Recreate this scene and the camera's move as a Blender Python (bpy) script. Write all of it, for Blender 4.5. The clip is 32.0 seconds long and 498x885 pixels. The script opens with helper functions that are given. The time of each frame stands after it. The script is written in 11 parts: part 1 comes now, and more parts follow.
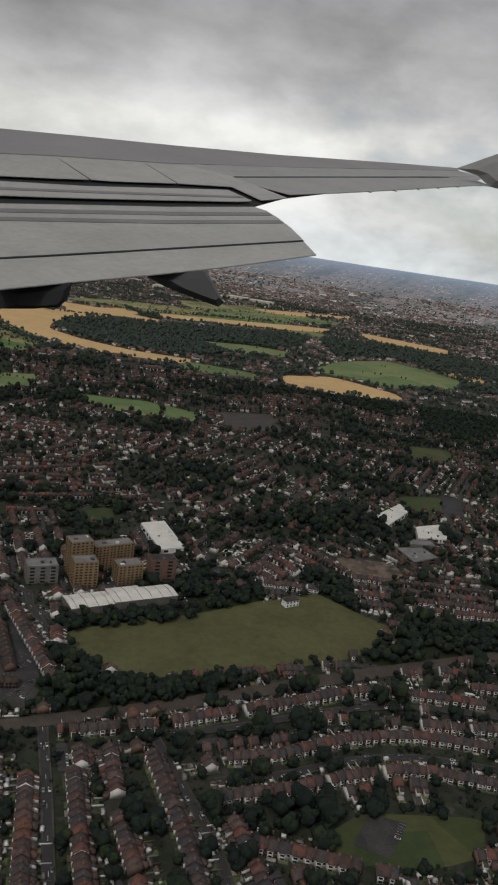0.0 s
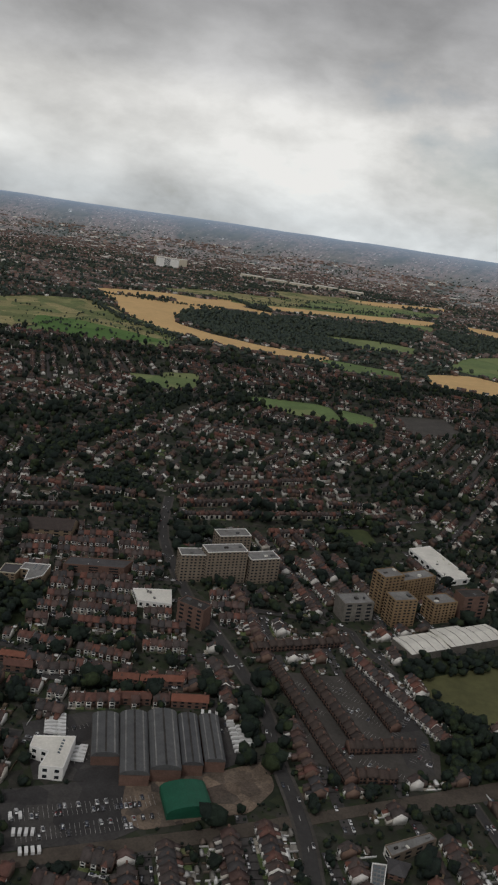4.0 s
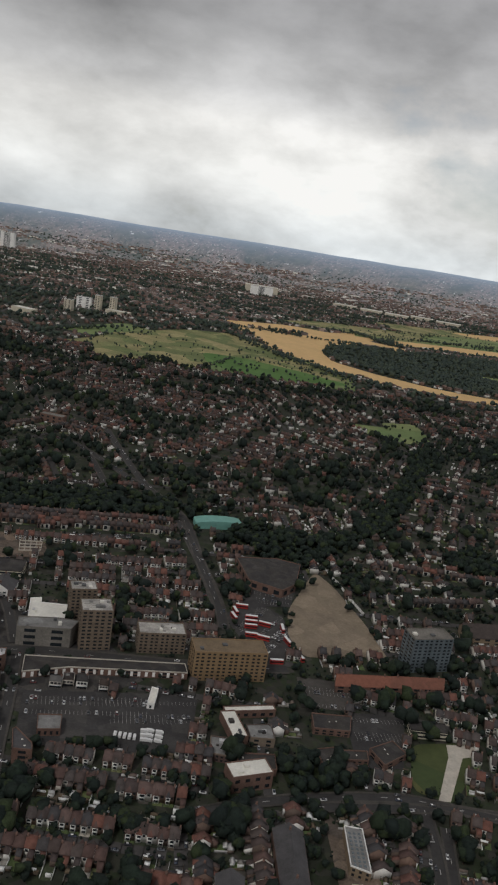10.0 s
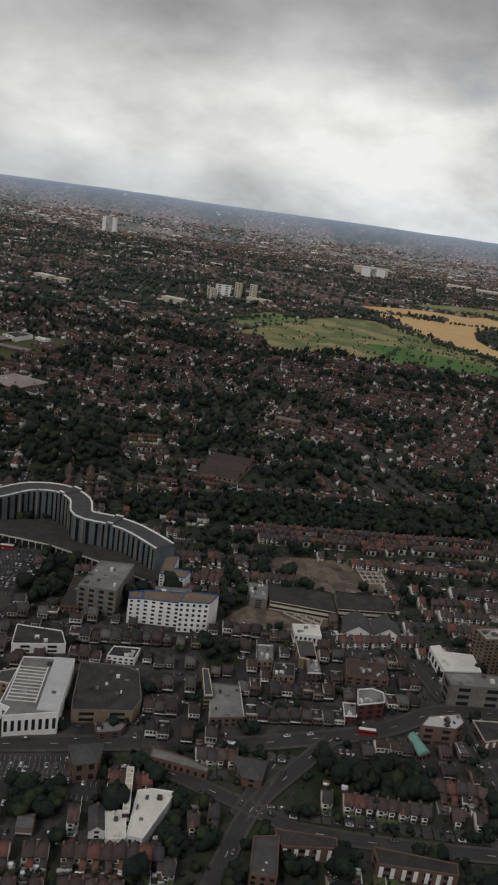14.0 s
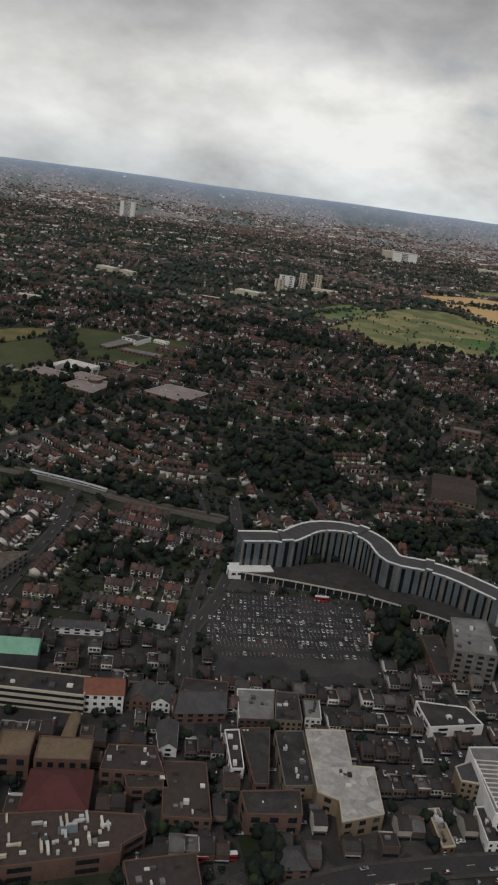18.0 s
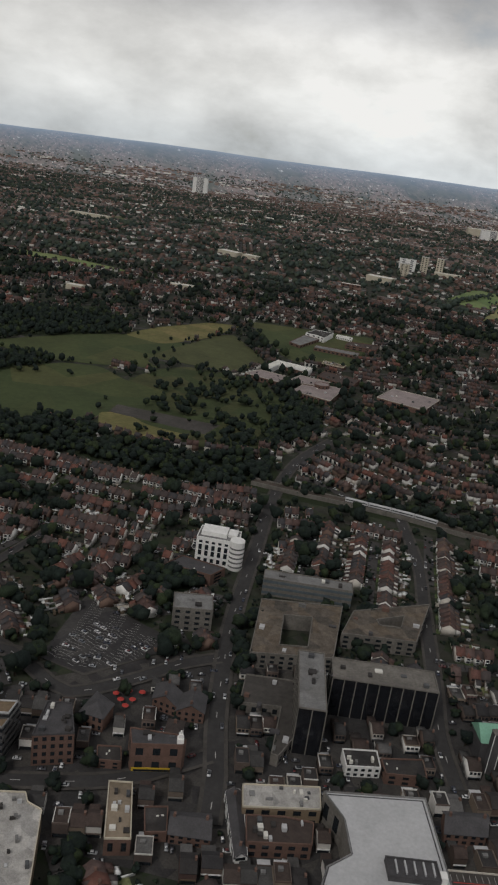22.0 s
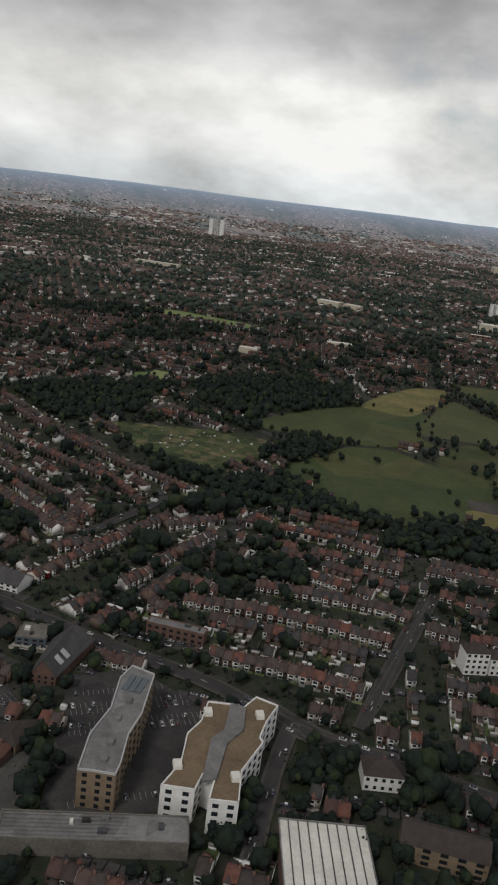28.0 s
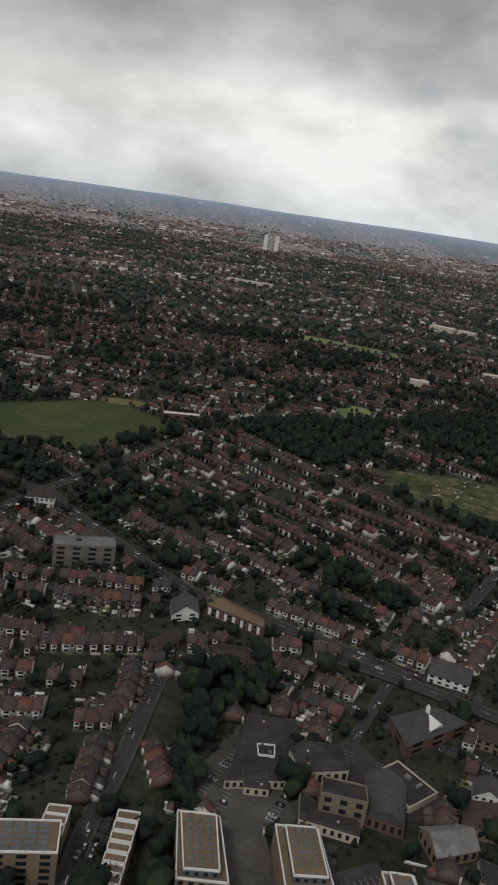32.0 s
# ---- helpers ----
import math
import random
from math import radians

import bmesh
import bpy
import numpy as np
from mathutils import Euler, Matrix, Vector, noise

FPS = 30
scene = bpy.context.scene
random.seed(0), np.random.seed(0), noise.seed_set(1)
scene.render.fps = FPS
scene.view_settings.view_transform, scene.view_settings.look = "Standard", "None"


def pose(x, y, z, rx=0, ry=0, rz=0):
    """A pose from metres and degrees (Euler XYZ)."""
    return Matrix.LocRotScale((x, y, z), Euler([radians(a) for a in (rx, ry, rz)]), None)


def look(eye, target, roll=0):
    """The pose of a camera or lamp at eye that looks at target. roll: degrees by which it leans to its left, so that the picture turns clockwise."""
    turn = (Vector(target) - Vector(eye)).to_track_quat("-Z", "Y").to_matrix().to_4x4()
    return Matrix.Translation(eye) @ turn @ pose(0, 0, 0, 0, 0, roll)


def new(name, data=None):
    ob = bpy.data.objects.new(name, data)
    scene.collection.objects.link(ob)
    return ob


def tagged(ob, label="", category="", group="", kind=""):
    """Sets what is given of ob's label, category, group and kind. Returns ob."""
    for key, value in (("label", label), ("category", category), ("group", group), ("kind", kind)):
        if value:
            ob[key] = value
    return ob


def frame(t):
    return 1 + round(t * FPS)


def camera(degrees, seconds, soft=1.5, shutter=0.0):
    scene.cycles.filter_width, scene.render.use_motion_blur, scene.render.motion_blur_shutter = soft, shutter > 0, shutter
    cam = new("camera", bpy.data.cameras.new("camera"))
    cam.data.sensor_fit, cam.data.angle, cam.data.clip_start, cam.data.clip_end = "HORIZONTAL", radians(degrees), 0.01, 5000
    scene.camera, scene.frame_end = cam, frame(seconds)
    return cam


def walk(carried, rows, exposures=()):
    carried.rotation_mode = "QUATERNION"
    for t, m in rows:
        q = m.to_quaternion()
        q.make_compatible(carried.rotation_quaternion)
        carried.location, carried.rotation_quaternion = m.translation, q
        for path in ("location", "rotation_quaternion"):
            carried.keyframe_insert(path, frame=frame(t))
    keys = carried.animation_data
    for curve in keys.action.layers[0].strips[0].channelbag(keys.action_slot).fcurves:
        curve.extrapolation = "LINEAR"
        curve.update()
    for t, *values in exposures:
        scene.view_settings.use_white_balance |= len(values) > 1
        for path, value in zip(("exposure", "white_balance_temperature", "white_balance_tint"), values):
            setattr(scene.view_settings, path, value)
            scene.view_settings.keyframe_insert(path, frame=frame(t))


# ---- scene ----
cam = camera(34.2, 32.0, soft=2.2)
PATH = [
    (0, (0.564, 1.634, 179.866), (0.528, 3.572, 179.372), 8.1),
    (0.5, (-16.501, 7.064, 177.819), (-16.558, 9.002, 177.327), 7.7),
    (1, (-34.022, 10.256, 176.893), (-34.092, 12.192, 176.397), 7.5),
    (1.5, (-50.796, 12.65, 176.183), (-50.884, 14.583, 175.678), 7.5),
    (2, (-68.395, 15.121, 175.602), (-68.482, 17.054, 175.094), 7.7),
    (2.5, (-85.536, 17.432, 174.978), (-85.634, 19.362, 174.463), 7.8),
    (3, (-102.647, 19.911, 174.484), (-102.754, 21.837, 173.958), 7.8),
    (3.5, (-119.909, 23.215, 172.981), (-120.021, 25.139, 172.446), 8),
    (4, (-137.37, 25.852, 172.258), (-137.491, 27.774, 171.717), 8.3),
    (4.5, (-154.309, 27.926, 171.69), (-154.433, 29.85, 171.16), 8.3),
    (6.5, (-226.926, 43.367, 167.817), (-227.05, 45.292, 167.289), 7.9),
    (7, (-243.976, 48.319, 164.68), (-244.119, 50.242, 164.146), 8.1),
    (7.5, (-261.734, 48.46, 165.655), (-261.89, 50.384, 165.131), 8.2),
    (8, (-278.623, 50.863, 164.936), (-278.784, 52.786, 164.409), 8.4),
    (8.5, (-296.165, 52.86, 164.047), (-296.301, 54.791, 163.545), 8.8),
    (9, (-313.42, 54.363, 164.439), (-313.564, 56.293, 163.934), 8.7),
    (9.5, (-330.552, 56.869, 162.958), (-330.703, 58.799, 162.458), 8.7),
    (10, (-348.639, 58.833, 162.636), (-348.803, 60.762, 162.134), 9.1),
    (10.5, (-365.86, 61.34, 161.787), (-366.024, 63.271, 161.295), 9.3),
    (11, (-383.289, 64.351, 159.944), (-383.533, 66.269, 159.432), 8.3),
    (11.5, (-400.804, 65.332, 159.932), (-401.062, 67.252, 159.437), 8.9),
    (12, (-418.132, 67.184, 158.621), (-418.391, 69.107, 158.133), 9),
    (12.5, (-436.072, 69.294, 157.85), (-436.35, 71.207, 157.336), 8.7),
    (13, (-453.35, 70.94, 157.065), (-453.637, 72.841, 156.513), 8.5),
    (13.5, (-470.336, 73.33, 155.305), (-470.63, 75.226, 154.739), 8.2),
    (14, (-486.713, 75.161, 153.764), (-487.009, 77.054, 153.191), 8),
    (14.5, (-504.014, 77.245, 151.892), (-504.308, 79.137, 151.313), 8),
    (16.5, (-576.231, 81.185, 149.621), (-576.486, 83.071, 149.005), 7.8),
    (17, (-593.595, 83.15, 148.875), (-593.839, 85.035, 148.254), 7.8),
    (17.5, (-611.412, 84.743, 148.805), (-611.65, 86.629, 148.183), 7.9),
    (18, (-629.299, 86.085, 148.56), (-629.533, 87.975, 147.949), 7.8),
    (18.5, (-647.298, 87.55, 147.665), (-647.52, 89.45, 147.08), 7.8),
    (19, (-664.313, 88.651, 147.208), (-664.55, 90.553, 146.638), 7.9),
    (19.5, (-681.608, 90.296, 145.839), (-681.861, 92.195, 145.263), 7.6),
    (20, (-698.463, 91.231, 145.412), (-698.721, 93.124, 144.823), 7.4),
    (20.5, (-716.262, 92.633, 144.786), (-716.515, 94.524, 144.187), 7.4),
    (21, (-734.252, 95.071, 143.733), (-734.499, 96.956, 143.114), 7.6),
    (21.5, (-752.529, 97.158, 143.145), (-752.773, 99.043, 142.523), 7.9),
    (22, (-770.639, 98.194, 143.597), (-770.925, 100.052, 142.917), 7.6),
    (22.5, (-788.658, 101.254, 141.868), (-788.896, 103.135, 141.231), 8.2),
    (23, (-807.29, 102.732, 141.697), (-807.498, 104.622, 141.077), 8.8),
    (23.5, (-826.263, 103.98, 141.378), (-826.468, 105.874, 140.768), 9.2),
    (24, (-844.482, 105.308, 140.61), (-844.699, 107.202, 140.003), 9.2),
    (24.5, (-861.881, 105.901, 140.476), (-862.086, 107.798, 139.876), 9.2),
    (25, (-880.404, 107.753, 139.892), (-880.6, 109.65, 139.288), 9.2),
    (25.5, (-898.771, 109.629, 139.301), (-898.957, 111.527, 138.698), 9.3),
    (26, (-916.831, 111.584, 138.049), (-917.027, 113.479, 137.441), 9.3),
    (26.5, (-935.241, 113.612, 137.404), (-935.501, 115.498, 136.791), 8.6),
    (28.5, (-1003.427, 122.357, 133.396), (-1003.566, 124.266, 132.815), 7.1),
    (29, (-1021.413, 122.579, 133.715), (-1021.523, 124.493, 133.144), 7.7),
    (29.5, (-1039.231, 125.153, 132.132), (-1039.355, 127.067, 131.564), 7.7),
    (30, (-1057.385, 126.526, 131.907), (-1057.541, 128.437, 131.339), 7.8),
    (30.5, (-1075.525, 128.945, 130.618), (-1075.684, 130.858, 130.06), 7.9),
    (31, (-1093.549, 131.448, 129.117), (-1093.709, 133.363, 128.565), 8.1),
    (31.5, (-1111.404, 133.846, 128.039), (-1111.579, 135.76, 127.482), 8.1),
    (32, (-1129.662, 136.109, 126.158), (-1129.848, 138.018, 125.593), 8.4),
]
walk(cam, [(t, look(eye, target, roll)) for t, eye, target, roll in PATH], [(0, 0.08), (2, 0.02), (4, -0.05), (7, -0.02), (9, 0.12), (12, 0.09), (15, 0.0), (21, 0.02), (26.5, 0.05), (28.5, 0.14), (30, 0.19), (31, 0.10), (32, 0.06)])

# ---- light: broken overcast, the sky itself lights the town ----
world = bpy.data.worlds.new("overcast_sky")
scene.world = world
world.use_nodes = True
wn, wl = world.node_tree.nodes, world.node_tree.links
wn.clear()


def wnode(kind, **values):
    n = wn.new(kind)
    for k, v in values.items():
        n.inputs[k].default_value = v
    return n


SUN_UP, SUN_ROUND = 48.0, 205.0
w_out = wn.new("ShaderNodeOutputWorld")
w_bg = wnode("ShaderNodeBackground", Strength=1.0)
w_sky = wn.new("ShaderNodeTexSky")
w_sky.sky_type, w_sky.sun_disc = "NISHITA", False
w_sky.sun_elevation, w_sky.sun_rotation = radians(SUN_UP), radians(SUN_ROUND)
w_co = wn.new("ShaderNodeTexCoord")
w_sep = wn.new("ShaderNodeSeparateXYZ")
wl.new(w_co.outputs["Generated"], w_sep.inputs[0])


def wmath(op, a, b=None, c=None):
    n = wn.new("ShaderNodeMath")
    n.operation = op
    for i, v in enumerate((a, b, c)):
        if v is None:
            continue
        if isinstance(v, (int, float)):
            n.inputs[i].default_value = v
        else:
            wl.new(v, n.inputs[i])
    return n.outputs[0]


def wramp(fac, stops):
    n = wn.new("ShaderNodeValToRGB")
    while len(n.color_ramp.elements) < len(stops):
        n.color_ramp.elements.new(0.5)
    for e, (p, c) in zip(n.color_ramp.elements, stops):
        e.position, e.color = p, (*c, 1)
    wl.new(fac, n.inputs[0])
    return n.outputs[0]


up = wmath("MAXIMUM", w_sep.outputs[2], 0.0)
w_map = wn.new("ShaderNodeMapping")
w_map.inputs["Scale"].default_value = (1.0, 1.0, 2.0)
w_map.inputs["Location"].default_value = (3.1, 0.4, 0.0)
wl.new(w_co.outputs["Generated"], w_map.inputs["Vector"])
w_big = wnode("ShaderNodeTexNoise", Scale=3.1, Detail=9.0, Roughness=0.52, Distortion=0.0)
w_fine = wnode("ShaderNodeTexNoise", Scale=9.0, Detail=8.0, Roughness=0.58, Distortion=0.15)
wl.new(w_map.outputs[0], w_big.inputs["Vector"])
wl.new(w_map.outputs[0], w_fine.inputs["Vector"])
mass = wmath("ADD", wmath("MULTIPLY", w_big.outputs[0], 0.68), wmath("MULTIPLY", w_fine.outputs[0], 0.32))
# bright where the cloud is thin a little above the horizon, thick and grey overhead
base = wramp(up, [(0.0, (0.63, 0.66, 0.67)), (0.035, (0.70, 0.71, 0.70)), (0.075, (0.74, 0.74, 0.72)), (0.115, (0.745, 0.74, 0.72)), (0.15, (0.54, 0.54, 0.54)), (0.215, (0.30, 0.30, 0.305)), (0.35, (0.26, 0.26, 0.27)), (1.0, (0.27, 0.27, 0.285))])
lump = wmath("MULTIPLY", wmath("ADD", -0.30, wmath("MULTIPLY", mass, 2.55)), wmath("MINIMUM", wmath("MAXIMUM", wmath("ADD", 1.13, wmath("MULTIPLY", w_sep.outputs[0], 0.75)), 0.6), 1.4))
w_cloud = wn.new("ShaderNodeVectorMath")
w_cloud.operation = "SCALE"
wl.new(base, w_cloud.inputs[0])
wl.new(lump, w_cloud.inputs["Scale"])
w_cap = wn.new("ShaderNodeVectorMath")
w_cap.operation = "MINIMUM"
wl.new(w_cloud.outputs[0], w_cap.inputs[0])
w_cap.inputs[1].default_value = (0.86, 0.855, 0.835)
cloud = w_cap.outputs[0]
gap = wramp(mass, [(0.34, (1, 1, 1)), (0.41, (0, 0, 0))])
w_blue = wn.new("ShaderNodeMixRGB")
w_blue.blend_type = "MULTIPLY"
w_blue.inputs[0].default_value = 1.0
wl.new(w_sky.outputs[0], w_blue.inputs[1])
w_blue.inputs[2].default_value = (0.10, 0.10, 0.10, 1)
w_mix = wn.new("ShaderNodeMixRGB")
wl.new(wmath("MULTIPLY", gap, 0.22), w_mix.inputs[0])
wl.new(cloud, w_mix.inputs[1])
wl.new(w_blue.outputs[0], w_mix.inputs[2])
wl.new(w_mix.outputs[0], w_bg.inputs["Color"])
wl.new(w_bg.outputs[0], w_out.inputs[0])

sun = new("sun", bpy.data.lights.new("sun", "SUN"))
sun.data.energy, sun.data.angle, sun.data.color = 1.05, radians(14), (1.0, 0.97, 0.935)
sun.rotation_euler = (radians(90 - SUN_UP), 0, radians(180 - SUN_ROUND))


# ---- materials ----
def material(name, colours, rough=0.85, noise_size=3.0, noise_mix=0.35, fine=0.6, metal=0.0, patches=0.0, bump=0.0, wave=0.0, spec=0.3):
    """A surface whose pieces take one of several colours, broken by stains at two scales."""
    m = bpy.data.materials.new(name)
    m.use_nodes = True
    n, l = m.node_tree.nodes, m.node_tree.links
    p = n["Principled BSDF"]
    p.inputs["Roughness"].default_value, p.inputs["Metallic"].default_value = rough, metal
    p.inputs["Specular IOR Level"].default_value = spec
    co = n.new("ShaderNodeTexCoord")
    ge = n.new("ShaderNodeNewGeometry")
    if patches:
        v = n.new("ShaderNodeTexVoronoi")
        v.inputs["Scale"].default_value = 1.0 / patches
        l.new(ge.outputs["Position"], v.inputs["Vector"])
        sp = n.new("ShaderNodeSeparateColor")
        l.new(v.outputs["Color"], sp.inputs[0])
        pick = sp.outputs[0]
    else:
        oi = n.new("ShaderNodeObjectInfo")
        ad = n.new("ShaderNodeMath")
        ad.operation = "ADD"
        l.new(oi.outputs["Random"], ad.inputs[0])
        l.new(ge.outputs["Random Per Island"], ad.inputs[1])
        fr = n.new("ShaderNodeMath")
        fr.operation = "FRACT"
        l.new(ad.outputs[0], fr.inputs[0])
        pick = fr.outputs[0]
    r = n.new("ShaderNodeValToRGB")
    r.color_ramp.interpolation = "CONSTANT" if not patches else "LINEAR"
    while len(r.color_ramp.elements) < len(colours):
        r.color_ramp.elements.new(0.5)
    while len(r.color_ramp.elements) > max(1, len(colours)):
        r.color_ramp.elements.remove(r.color_ramp.elements[-1])
    for i, (e, c) in enumerate(zip(r.color_ramp.elements, colours)):
        e.position, e.color = i / len(colours), (*c, 1)
    l.new(pick, r.inputs[0])
    col = r.outputs[0]
    for size, amount in ((noise_size, noise_mix), (noise_size * 0.13, noise_mix * fine)):
        t = n.new("ShaderNodeTexNoise")
        t.inputs["Scale"].default_value, t.inputs["Detail"].default_value, t.inputs["Roughness"].default_value = 1.0 / size, 6.0, 0.65
        l.new(ge.outputs["Position"], t.inputs["Vector"])
        mr = n.new("ShaderNodeMapRange")
        mr.inputs["From Min"].default_value, mr.inputs["From Max"].default_value = 0.25, 0.75
        mr.inputs["To Min"].default_value, mr.inputs["To Max"].default_value = 1 - amount, 1 + amount
        l.new(t.outputs[0], mr.inputs[0])
        mx = n.new("ShaderNodeVectorMath")
        mx.operation = "SCALE"
        l.new(col, mx.inputs[0])
        l.new(mr.outputs[0], mx.inputs["Scale"])
        col = mx.outputs[0]
    if wave:
        wv = n.new("ShaderNodeTexWave")
        wv.inputs["Scale"].default_value, wv.inputs["Distortion"].default_value, wv.inputs["Detail"].default_value = 1.0 / wave, 1.5, 2.0
        l.new(ge.outputs["Position"], wv.inputs["Vector"])
        mr = n.new("ShaderNodeMapRange")
        mr.inputs["To Min"].default_value, mr.inputs["To Max"].default_value = 0.9, 1.08
        l.new(wv.outputs[1], mr.inputs[0])
        mx = n.new("ShaderNodeVectorMath")
        mx.operation = "SCALE"
        l.new(col, mx.inputs[0])
        l.new(mr.outputs[0], mx.inputs["Scale"])
        col = mx.outputs[0]
    if bump:
        t = n.new("ShaderNodeTexNoise")
        t.inputs["Scale"].default_value, t.inputs["Detail"].default_value = 1.0 / bump, 5.0
        l.new(ge.outputs["Position"], t.inputs["Vector"])
        b = n.new("ShaderNodeBump")
        b.inputs["Strength"].default_value, b.inputs["Distance"].default_value = 0.6, bump * 0.4
        l.new(t.outputs[0], b.inputs["Height"])
        l.new(b.outputs[0], p.inputs["Normal"])
    l.new(col, p.inputs["Base Color"])
    return m


